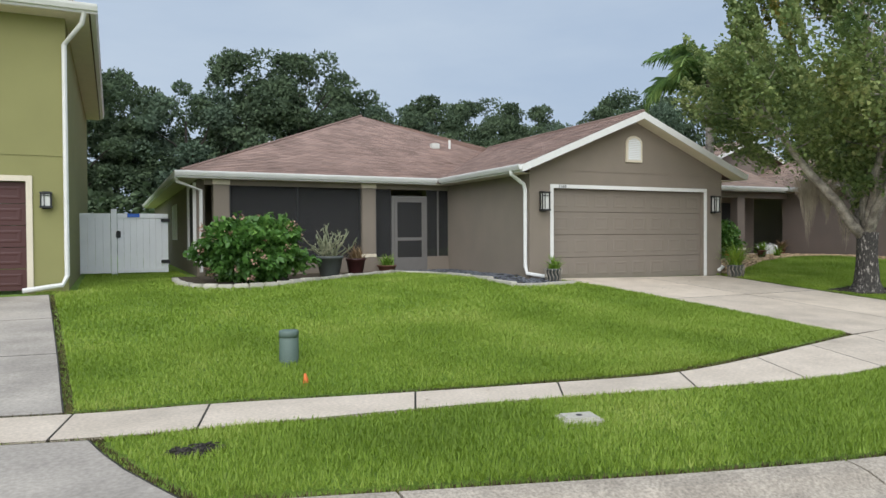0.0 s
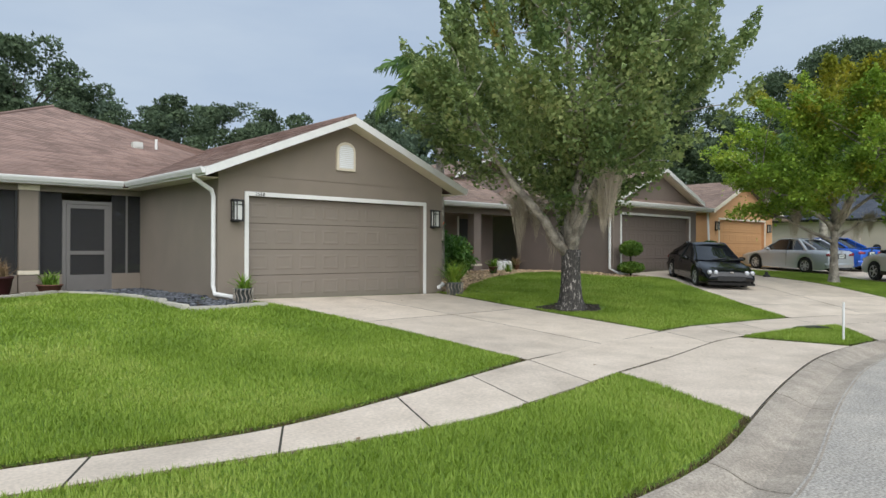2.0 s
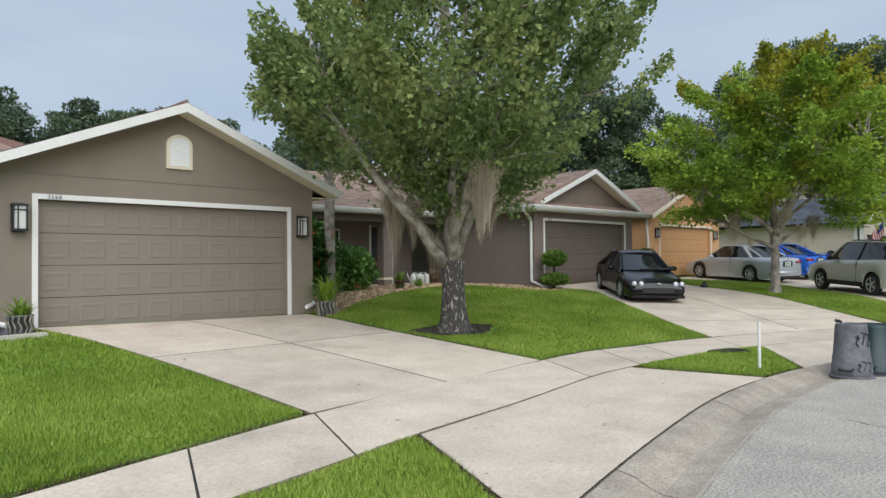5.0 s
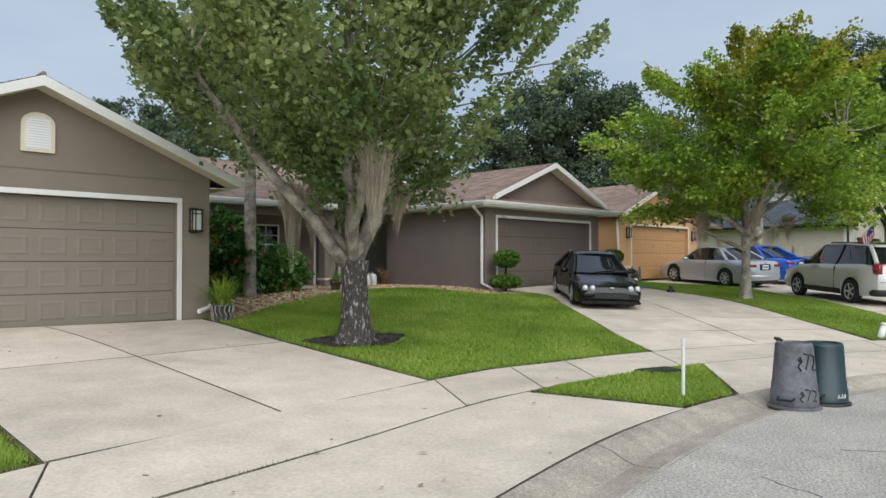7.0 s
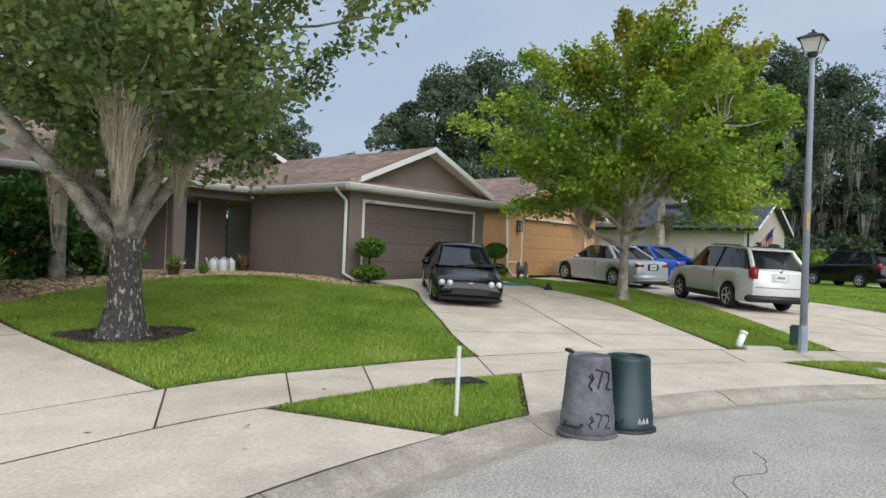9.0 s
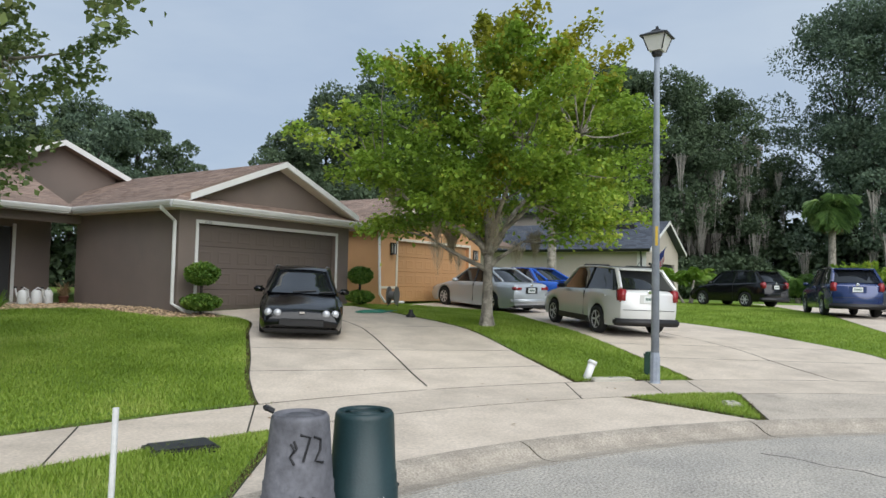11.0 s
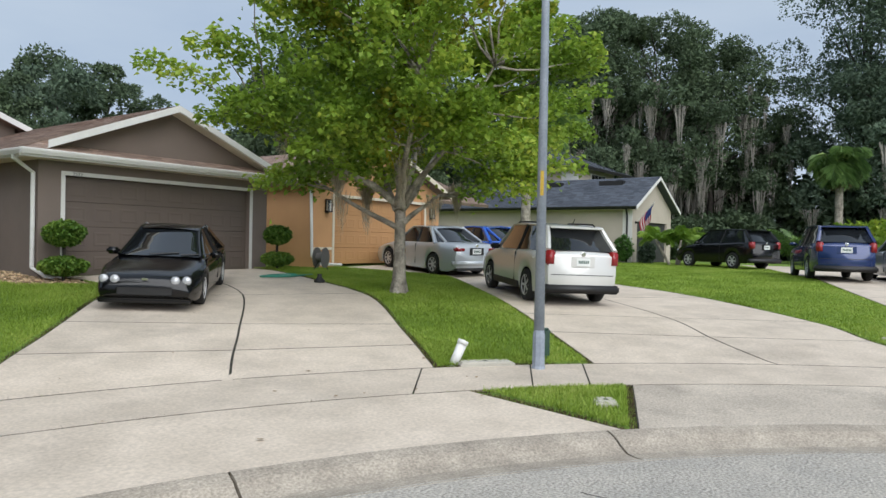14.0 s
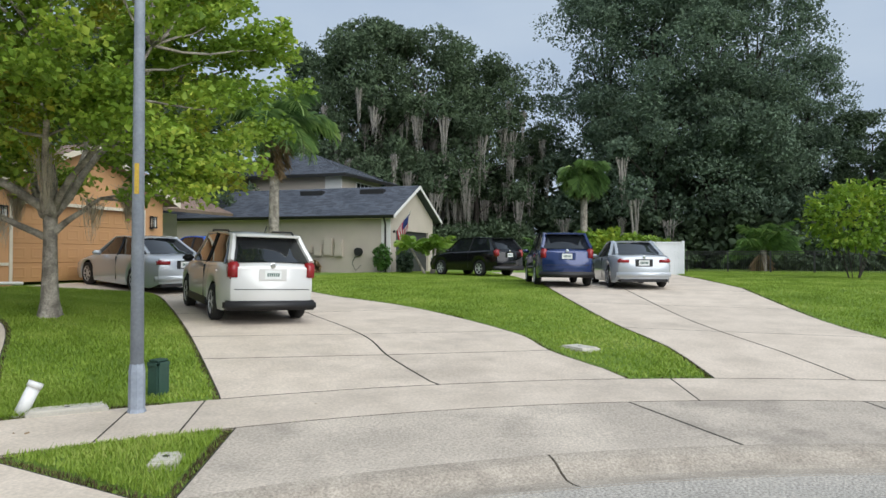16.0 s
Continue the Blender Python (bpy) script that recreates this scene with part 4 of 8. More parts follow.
for cx in (8.35, 12.2):
    col = new("column")
    col.parent = B
    part("shaft", box(cx - 0.2, cx + 0.2, wy - 0.03, wy + 0.32, 0.0, 2.42, 0.012), "stucco_b", col)
    part("base", box(cx - 0.23, cx + 0.23, wy - 0.06, wy + 0.35, 0.4, 0.48, 0.012), "cream", col)
part("entry_floor", box(wx0, 14.75, wy - 0.1, wy + 1.7, -0.1, 0.2), "concrete", B)
part("entry_ceiling", box(wx0, 14.75, wy + 0.25, wy + 1.6, bz - 0.16, bz - 0.13), "cream", B)
part("side_wall", wall_yz([(wy + 0.4, -0.2), (16, -0.2), (16, bz), (wy + 0.4, bz)], wx0, wx0 + 0.2), "stucco_b", B)
uy, ux0, ux1, uz = 8.0, 13.2, 17.6, 4.2
urx = (ux0 + ux1) / 2
uzr = uz + SL * (urx - ux0)
part("upper_gable_wall", wall_xz([(ux0 + 0.3, 2.7), (ux1 - 0.3, 2.7), (ux1 - 0.3, uz), (urx, uzr - 0.14), (ux0 + 0.3, uz)], uy, uy + 0.2), "stucco_b", B)
shingles(B, [(ux0, 17, uz), (ux0, uy - 0.4, uz), (urx, uy - 0.4, uzr), (urx, 17, uzr)], "tabs_b", rng)
shingles(B, [(ux1, uy - 0.4, uz), (ux1, 17, uz), (urx, 17, uzr), (urx, uy - 0.4, uzr)], "tabs_b", rng)
fascia(B, (ux0, uy - 0.402, uz), (urx, uy - 0.402, uzr), 0.17, 0.03)
fascia(B, (urx, uy - 0.402, uzr), (ux1, uy - 0.402, uz), 0.17, 0.03)

# -- orange neighbour --
Cc = tagged(new("house"), "orange stucco house with terracotta garage door and brown shingle roof", "house")
cx0, cx1, cy, c0 = 23.2, 29.9, 1.5, 0.28
cz = 2.85
crx = (cx0 + cx1) / 2
czr = cz + SL * (crx - cx0 + 0.4)
part("garage_front_wall", door_wall(cx0, cx1, 24.15, 28.95, c0 - 0.4, 2.45, [(cx1, cz), (crx, czr - 0.14), (cx0, cz)], cy, cy + 0.2), "stucco_c", Cc)
part("garage_side_wall", wall_yz([(cy + 0.2, c0 - 0.4), (14, c0 - 0.4), (14, cz), (cy + 0.2, cz)], cx0, cx0 + 0.2), "stucco_c", Cc)
part("garage_side_wall", wall_yz([(cy + 0.2, c0 - 0.4), (14, c0 - 0.4), (14, cz), (cy + 0.2, cz)], cx1 - 0.2, cx1), "stucco_c", Cc)
raised_door(Cc, 24.154, 28.946, cy + 0.13, c0, 2.445, "door_c", 8, 4, "terracotta sectional garage door")
trim_frame(Cc, 24.15, 28.95, c0 - 0.02, 2.45, cy, 0.1, 0.03, "cream")
part("trim", box(cx0 + 0.03, 24.04, cy - 0.03, cy - 0.002, 0.75, 0.83), "cream", Cc)
shingles(Cc, [(cx0 - 0.4, 14, cz), (cx0 - 0.4, cy - 0.4, cz), (crx, cy - 0.4, czr), (crx, 14, czr)], "tabs_b", rng)
shingles(Cc, [(cx1 + 0.4, cy - 0.4, cz), (cx1 + 0.4, 14, cz), (crx, 14, czr), (crx, cy - 0.4, czr)], "tabs_b", rng)
fascia(Cc, (cx0 - 0.4, cy - 0.402, cz), (crx, cy - 0.402, czr), 0.17, 0.03, "cream")
fascia(Cc, (crx, cy - 0.402, czr), (cx1 + 0.4, cy - 0.402, cz), 0.17, 0.03, "cream")
downspout(Cc, [(cx0 - 0.05, cy + 0.05, cz - 0.15), (cx0 - 0.05, cy - 0.04, 0.55), (cx0 + 0.1, cy - 0.15, 0.3), (cx0 + 1.1, cy - 0.2, 0.27)])
for lx in (23.8, 29.35):
    carriage_lamp(lx, cy, 1.95, 0.4, 0.17, "dark carriage lantern on the orange garage wall")
# porch between the orange and the cream house
part("entry_wall", wall_xz([(29.9, 0), (36, 0), (36, 2.9), (29.9, 2.9)], 6.0, 6.2), "stucco_d", Cc)
window(Cc, 31.6, 32.8, 5.95, 1.0, 2.3, 2, 1)
part("entry_column", box(30.6, 30.95, 3.4, 3.75, 0, 2.7, 0.01), material("brick_red_paint", (0.33, 0.12, 0.07), 0.8, fine=40), Cc)
shingles(Cc, [(29.9, 3.0, 2.85), (36, 3.0, 2.85), (36, 8, 4.9), (29.9, 8, 4.9)], "tabs_b", rng)

# -- cream house with a slate roof, a taller storey behind --
Dd = tagged(new("house"), "cream stucco house with dark slate shingle roof and a second storey", "house")
dx0, dx1, dy, d0, dz = 43.5, 49.9, -1.2, 0.05, 3.15
drx = (dx0 + dx1) / 2
dzr = dz + 0.5 * (drx - dx0 + 0.45)
part("side_wall", wall_yz([(dy + 0.2, d0 - 0.4), (17, d0 - 0.4), (17, dz - 0.05), (dy + 0.2, dz - 0.05)], dx0, dx0 + 0.2), "stucco_d", Dd)
part("front_wall", door_wall(dx0, dx1, dx0 + 0.75, dx1 - 0.75, d0 - 0.4, 2.4, [(dx1, dz), (drx, dzr - 0.16), (dx0, dz)], dy, dy + 0.2), "stucco_d", Dd)
raised_door(Dd, dx0 + 0.754, dx1 - 0.754, dy + 0.12, d0, 2.395, "dark_door", 8, 4, "charcoal sectional garage door")
part("corner_board", box(dx0 - 0.03, dx0 - 0.002, dy - 0.02, dy + 0.5, d0 - 0.2, dz - 0.1), "white", Dd)
shingles(Dd, [(dx0 - 0.5, 17, dz), (dx0 - 0.5, dy - 0.4, dz), (drx, dy - 0.4, dzr), (drx, 17, dzr)], "tabs_d", rng)
shingles(Dd, [(dx1 + 0.5, dy - 0.4, dz), (dx1 + 0.5, 17, dz), (drx, 17, dzr), (drx, dy - 0.4, dzr)], "tabs_d", rng)
fascia(Dd, (dx0 - 0.5, dy - 0.402, dz), (drx, dy - 0.402, dzr), 0.18, 0.03)
fascia(Dd, (drx, dy - 0.402, dzr), (dx1 + 0.5, dy - 0.402, dz), 0.18, 0.03)
gutter_run(Dd, (dx0 - 0.5, dy - 0.4, dz), (dx0 - 0.5, 17, dz), (-1, 0, 0), "metal_dark")
part("soffit", box(dx0 - 0.5, dx0 - 0.002, dy - 0.38, 17, dz - 0.17, dz - 0.15), "cream", Dd)
part("downspout", tube([(dx0 - 0.5, dy + 0.15, dz - 0.15), (dx0 - 0.06, dy + 0.25, dz - 0.5), (dx0 - 0.06, dy + 0.25, 0.2)], 0.05, 8), "metal_dark", Dd)
for yy, ln in ((4.0, 0.9), (0.2, 0.9)):
    zz = dz + 0.5 * 2.9
    part("ridge_vent", box(dx0 + 2.2, dx0 + 2.6, yy, yy + ln * 1.6, zz - 0.15, zz + 0.16, 0.02), "metal_dark", Dd)
part("upper_wall", box(49, 57, 4.5, 16, 3, 6.1), "stucco_d", Dd)
part("upper_corner_board", box(48.96, 48.998, 4.45, 5.6, 4, 6.1), "white", Dd)
window(Dd, 51, 53.4, 4.45, 4.9, 5.8, 4, 1)
uq = [(48.4, 3.9, 6.1), (57.6, 3.9, 6.1), (57.6, 16.6, 6.1), (48.4, 16.6, 6.1)]
shingles(Dd, [uq[0], uq[1], (53, 8.5, 8.0), (53, 8.5, 8.0)], "tabs_d", rng)
shingles(Dd, [uq[3], uq[0], (53, 8.5, 8.0), (53, 12, 8.0)], "tabs_d", rng)
shingles(Dd, [uq[1], uq[2], (53, 12, 8.0), (53, 8.5, 8.0)], "tabs_d", rng)
fascia(Dd, (48.38, 16.6, 6.1), (48.38, 3.88, 6.1), 0.2, 0.03, "metal_dark")
fascia(Dd, (48.38, 3.88, 6.1), (57.6, 3.88, 6.1), 0.2, 0.03, "metal_dark")

# -- olive two-storey house --
O = tagged(new("house"), "two-storey olive green stucco house with maroon garage door", "house")
oy, ox1 = 1.2, -10.44
part("front_wall", door_wall(-20, ox1, -16, -11.14, -0.3, 2.06, [(ox1, 5.3), (-20, 5.3)], oy, oy + 0.2), "stucco_o", O)
part("side_wall", wall_yz([(oy + 0.2, -0.3), (14, -0.3), (14, 5.3), (oy + 0.2, 5.3)], ox1 - 0.2, ox1), "stucco_o", O)
raised_door(O, -15.996, -11.144, oy + 0.1, -0.02, 2.055, "door_o", 8, 5, "maroon sectional garage door")
trim_frame(O, -16, -11.14, -0.05, 2.06, oy, 0.11, 0.03, "cream")
part("stucco_band", box(-20, ox1 + 0.004, oy - 0.014, oy - 0.003, 2.56, 2.585), "stucco_o", O)
shingles(O, [(-20.5, oy - 0.5, 5.4), (ox1 + 0.45, oy - 0.5, 5.4), (ox1 - 4, oy + 4, 7.2), (-16, oy + 4, 7.2)], "tabs_b", rng)
shingles(O, [(ox1 + 0.45, oy - 0.5, 5.4), (ox1 + 0.45, 14, 5.4), (ox1 - 4, 10, 7.2), (ox1 - 4, oy + 4, 7.2)], "tabs_b", rng)
part("soffit", box(-20.5, ox1 + 0.42, oy - 0.48, oy - 0.002, 5.22, 5.25), "cream", O)
part("soffit", box(ox1 + 0.002, ox1 + 0.42, oy, 14, 5.22, 5.25), "cream", O)
gutter_run(O, (-20.5, oy - 0.5, 5.4), (ox1 + 0.57, oy - 0.5, 5.4), (0, -1, 0))
gutter_run(O, (ox1 + 0.45, oy - 0.5, 5.4), (ox1 + 0.45, 14, 5.4), (1, 0, 0))
downspout(O, [(ox1 + 0.35, oy - 0.5, 5.25), (ox1 + 0.3, oy - 0.4, 5.05), (ox1 - 0.02, oy - 0.06, 4.7), (ox1 - 0.02, oy - 0.06, 0.25), (ox1 - 0.1, oy - 0.15, 0.08), (ox1 - 0.75, oy - 0.3, 0.0)])
carriage_lamp(-10.8, oy, 1.56, 0.3, 0.17, "bronze wall lantern on the olive house")

# ---- plants ----
def mesh_of(name, v, f, mats, parent=None, label="", kind="", index=None):
    """A mesh straight from arrays: v (n, 3), f (m, 3 or 4)."""
    me = bpy.data.meshes.new(name)
    v, f = np.asarray(v, np.float32), np.asarray(f, np.int32)
    me.vertices.add(len(v))
    me.vertices.foreach_set("co", v.ravel())
    k = f.shape[1]
    me.loops.add(f.size)
    me.loops.foreach_set("vertex_index", f.ravel())
    me.polygons.add(len(f))
    me.polygons.foreach_set("loop_start", np.arange(0, f.size, k, dtype=np.int32))
    if index is not None:
        me.polygons.foreach_set("material_index", np.asarray(index, np.int32))
    for m in mats:
        me.materials.append(M[m] if isinstance(m, str) else m)
    me.update(calc_edges=True)
    ob = new(name, me)
    if parent is not None:
        ob.parent = parent
    return tagged(ob, label, kind=kind)


def unit(a):
    return a / np.maximum(1e-6, np.linalg.norm(a, axis=1, keepdims=True))


def leaves(centres, outward, size, rs, long=1.5, fold=0.25):
    """Leaves as pointed, folded blades: four corners and a raised midrib line; returns vertices and faces."""
    n = len(centres)
    d = unit(outward + rs.normal(0, 0.7, (n, 3)) + np.array([0, 0, -0.25]))
    up = unit(rs.normal(0, 0.55, (n, 3)) + np.array([0, 0, 1.0]))
    s = unit(np.cross(d, up))
    u = np.cross(s, d)
    sz = (size * rs.uniform(0.65, 1.25, n))[:, None]
    tip, base = centres + d * sz * long * 0.5, centres - d * sz * long * 0.5
    l_ = centres + s * sz * 0.5 + u * sz * fold
    r_ = centres - s * sz * 0.5 + u * sz * fold
    v = np.stack([base, r_, tip, l_], 1).reshape(-1, 3)
    i = np.arange(n)[:, None] * 4
    return v, np.concatenate([i + [[0, 1, 2]], i + [[0, 2, 3]]], 0)


M["bark_light"] = material("pale_grey_bark", (0.40, 0.36, 0.30), 0.9, var=0.3, scale=5, fine=28, bump=1, depth=0.02, tint=(0.16, 0.14, 0.115))
M["bark_dark"] = material("dark_flaky_bark", (0.06, 0.054, 0.048), 0.95, var=0.55, scale=24, fine=34, bump=1, depth=0.04, tint=(0.34, 0.31, 0.27), span=(0.55, 0.63), stretch=0.4)
M["bark_wood"] = material("wood_bark", (0.06, 0.05, 0.042), 0.95, var=0.3, scale=4, fine=20, bump=1, depth=0.03)
M["moss"] = material("hanging_moss", (0.44, 0.38, 0.28), 0.95, var=0.25, scale=6, fine=40, bump=0.5, tint=(0.34, 0.29, 0.22))
M["moss_far"] = material("grey_hanging_moss", (0.38, 0.35, 0.31), 0.95, var=0.2, scale=3, fine=20, bump=0.3, tint=(0.27, 0.25, 0.225))
M["leaf_1"] = leaf_material("maple_leaves", (0.095, 0.155, 0.05), (0.255, 0.33, 0.115), (0.47, 0.49, 0.2), 0.4)
M["leaf_2"] = leaf_material("yellowing_leaves", (0.124, 0.221, 0.0276), (0.289, 0.427, 0.0552), (0.552, 0.607, 0.0966), 0.4)
M["leaf_2y"] = leaf_material("yellow_leaves", (0.176, 0.22, 0.022), (0.352, 0.363, 0.0385), (0.55, 0.462, 0.055), 0.4)
M["leaf_1y"] = leaf_material("rusty_leaves", (0.1, 0.13, 0.03), (0.2, 0.22, 0.05), (0.42, 0.27, 0.06), 0.35)
M["leaf_oak"] = leaf_material("oak_leaves", (0.06, 0.09, 0.052), (0.105, 0.15, 0.083), (0.15, 0.205, 0.108), 0.25, 0.92)
M["leaf_oak2"] = leaf_material("grey_green_leaves", (0.08, 0.12, 0.083), (0.13, 0.185, 0.122), (0.175, 0.235, 0.15), 0.25, 0.92)
M["leaf_shrub"] = leaf_material("shrub_leaves", (0.0408, 0.102, 0.0245), (0.112, 0.245, 0.051), (0.265, 0.428, 0.102), 0.3, 0.4)
M["leaf_lime"] = leaf_material("lime_leaves", (0.11, 0.198, 0.022), (0.242, 0.374, 0.044), (0.44, 0.495, 0.066), 0.4)
M["frond"] = leaf_material("palm_fronds", (0.0663, 0.133, 0.0398), (0.155, 0.265, 0.0774), (0.332, 0.442, 0.133), 0.3, 0.4)
M["frond_lime"] = leaf_material("bright_palm_fronds", (0.096, 0.192, 0.024), (0.216, 0.36, 0.048), (0.408, 0.504, 0.084), 0.35, 0.4)
M["frond_dry"] = leaf_material("dry_fronds", (0.16, 0.1, 0.05), (0.28, 0.19, 0.1), (0.36, 0.26, 0.15), 0.2, 0.7)
M["flower"] = material("coral_petals", (0.75, 0.16, 0.05), 0.6, var=0.2, fine=20, bump=0)
M["pale_flower"] = material("pale_pink_petals", (0.55, 0.33, 0.25), 0.7, var=0.2, fine=20, bump=0)
M["topiary"] = leaf_material("clipped_box_leaves", (0.045, 0.105, 0.018), (0.105, 0.21, 0.03), (0.3, 0.42, 0.075), 0.3)


def limb(bm, p0, p1, r0, r1, rs, bend=0.12, n=6, sides=9):
    """A bent, tapering branch; returns its points."""
    p0, p1 = np.array(p0, float), np.array(p1, float)
    ln = np.linalg.norm(p1 - p0)
    off = np.cumsum(rs.normal(0, bend * ln / n, (n + 1, 3)), 0)
    off -= off[0]
    t = np.linspace(0, 1, n + 1)
    off -= t[:, None] * off[-1]
    pts = p0 + t[:, None] * (p1 - p0) + off
    tube([tuple(q) for q in pts], [float(r0 + (r1 - r0) * k) for k in t], sides, bm)
    return pts


def yard_tree(name, label, x, y, seed, trunk_h, trunk_r, forks, crown, clusters, per, leaf, leaf_size, barks, moss_n, lean=(0, 0), low_limbs=(), vase=0.6, gaps=-0.12, turn=1.0, beards=(), rise=0.55):
    """A street tree: flared trunk, forked limbs, twigs, a ragged crown of leaf sprays, hanging moss.
    forks: (dx, dy, z, radius) of the limbs' ends; crown: (dx, dy, z centre, radius, half height)."""
    rs = np.random.RandomState(seed)
    z0 = land(x, y) - 0.05
    t = thing(name, label, "tree", at=pose(x, y, z0))
    bm = bmesh.new()
    prof = [(0, 1.75), (0.06, 1.45), (0.18, 1.15), (0.45, 0.98), (0.8, 0.9), (1.0, 0.95)]
    rings, sides = [], 22
    for hh, k in prof:
        ring = []
        for a in range(sides):
            an = math.tau * a / sides
            ridge = 1 + (0.22 * (k - 0.9)) * math.sin(5 * an + seed) + 0.05 * math.sin(9 * an + hh * 7) + rs.uniform(-0.04, 0.04)
            ring.append(bm.verts.new((lean[0] * hh + trunk_r * k * ridge * math.cos(an), lean[1] * hh + trunk_r * k * ridge * math.sin(an), hh * trunk_h)))
        rings.append(ring)
    for r0, r1 in zip(rings, rings[1:]):
        for a in range(sides):
            bm.faces.new((r0[a], r0[(a + 1) % sides], r1[(a + 1) % sides], r1[a]))
    bm.faces.new(rings[-1])
    part("trunk", bm, barks[0], t, "", True)
    top_ = np.array([lean[0], lean[1], trunk_h * 0.94])
    cx, cy, cz, cr, ch = crown
    ends = []
    for fx, fy, fz, fr in forks:
        bm = bmesh.new()
        pts = limb(bm, top_ + rs.normal(0, 0.05, 3) * [1, 1, 0], (fx, fy, fz), fr, fr * 0.3, rs, 0.1, 8)
        ends.append((pts, fr))
        part("limb", bm, barks[1], t, "", True)
    for a, b_, r in low_limbs:
        bm = bmesh.new()
        pts = limb(bm, a, b_, r, r * 0.45, rs, 0.12, 6)
        ends.append((pts, r))
        part("limb", bm, barks[1], t, "", True)
    # leaf sprays
    cen = []
    while len(cen) < clusters:
        d = rs.normal(0, 1, 3)
        d /= np.linalg.norm(d)
        r = rs.uniform(0.16, 1) ** 0.45
        lump = 1 + 0.2 * noise.noise(Vector((d[0] * 2.2, d[1] * 2.2, d[2] * 2.2 + seed)))
        q = np.array([cx, cy, cz]) + d * r * lump * np.array([cr, cr, ch])
        # flatter underneath and narrower towards the top
        hgt = (q[2] - (cz - ch)) / (2 * ch)
        lim = cr * 1.08 * ((vase + (1 - vase) * min(1, max(0, hgt) / 0.45)) if hgt < 0.45 else (1 - ((hgt - 0.45) / 0.62) ** 1.6 * 0.85))
        if math.hypot(q[0] - cx, q[1] - cy) > lim or noise.noise(Vector(q * 0.6 + seed)) < gaps:
            continue
        cen.append(q)
    cen = np.array(cen)
    bm = bmesh.new()
    for q in cen[::2]:
        best = min(ends, key=lambda e: np.min(np.linalg.norm(e[0] - q, axis=1) + 0.4 * np.maximum(0, e[0][:, 2] - q[2])))
        k = int(np.argmin(np.linalg.norm(best[0] - q, axis=1) + 0.5 * np.maximum(0, best[0][:, 2] - q[2] + 0.5)))
        limb(bm, best[0][k], q, 0.03, 0.008, rs, 0.1, 4, 5)
    part("twig", bm, barks[1], t, "", True)["kind"] = "stuff"
    n = clusters * per
    idx = np.repeat(np.arange(clusters), per)
    out = unit(cen - np.array([cx, cy, cz - ch * 0.9]))
    flat = unit(out * [1, 1, rise] + [0, 0, 0.35 * max(0, rise - 0.6)])
    side = unit(np.cross(flat, [0, 0, 1.0]))
    along = rs.beta(1.6, 1.3, n) * 2 - 1
    size_ = rs.uniform(0.55, 1.05, clusters)[idx]
    wide = (1.05 - 0.6 * np.abs(along)) * rs.normal(0, 0.34, n)
    pos = cen[idx] + flat[idx] * (along * size_)[:, None] + side[idx] * (wide * size_)[:, None]
    pos[:, 2] += rs.normal(0, 0.1, n) + 0.12 * (1 - along ** 2) - 0.5 * wide ** 2
    v, f_ = leaves(pos, flat[idx], leaf_size, rs, 1.35)
    top_share = np.clip((cen[idx][:, 2] - cz) / ch * 0.9 + 0.05, 0.03, 0.85) * turn
    two = np.tile((rs.uniform(0, 1, clusters)[idx] < top_share).astype(np.int32), 2)
    mesh_of("crown", v, f_, [leaf, leaf + "y"], t, kind="stuff", index=two)
    # moss
    for anchor, lo, hi in beards:
        hang_moss(t, [anchor], rs, lo, hi, 420, "moss")
    if moss_n:
        hang_moss(t, [e[0][rs.randint(2, len(e[0]))] for e in ends for _ in range(moss_n)], rs, 0.5, 1.1, 90, "moss")
    return t


def hang_moss(parent, anchors, rs, lo, hi, strands, mat_):
    """Beards of hanging moss: a crowd of fine, wavering strands from each anchor, longest in the middle."""
    vs, fs = [], []
    far = mat_ == "moss_far"
    for a in anchors:
        ln0 = rs.uniform(lo, hi)
        w0 = 0.05 + 0.1 * ln0 * (0.6 if far else 1)
        lead = rs.normal(0, 0.03, 2)
        for _ in range(strands):
            o = rs.normal(0, 1, 2)
            p_ = np.array([a[0] + o[0] * w0, a[1] + o[1] * w0, a[2] + rs.normal(0, 0.08)])
            ln = ln0 * rs.uniform(0.3, 1) * math.exp(-0.28 * (o[0] ** 2 + o[1] ** 2))
            an = rs.uniform(0, math.tau)
            wd = np.array([math.cos(an), math.sin(an), 0]) * rs.uniform(0.0025, 0.0065) * (7.0 if far else 1)
            k, c = len(vs), p_.copy()
            draw = -o * w0 * 0.5
            for s in range(6):
                u = s / 5
                c = np.array([p_[0] + draw[0] * u + lead[0] * u, p_[1] + draw[1] * u + lead[1] * u, p_[2] - ln * u]) + rs.normal(0, 0.014 + 0.01 * far, 3) * [1, 1, 0.3]
                ww = wd * (1.1 - 0.8 * u)
                vs += [c - ww, c + ww]
            fs += [(k + 2 * i, k + 2 * i + 1, k + 2 * i + 3, k + 2 * i + 2) for i in range(5)]
    if vs:
        mesh_of("moss", vs, fs, [mat_], parent, "grey hanging moss", "stuff")


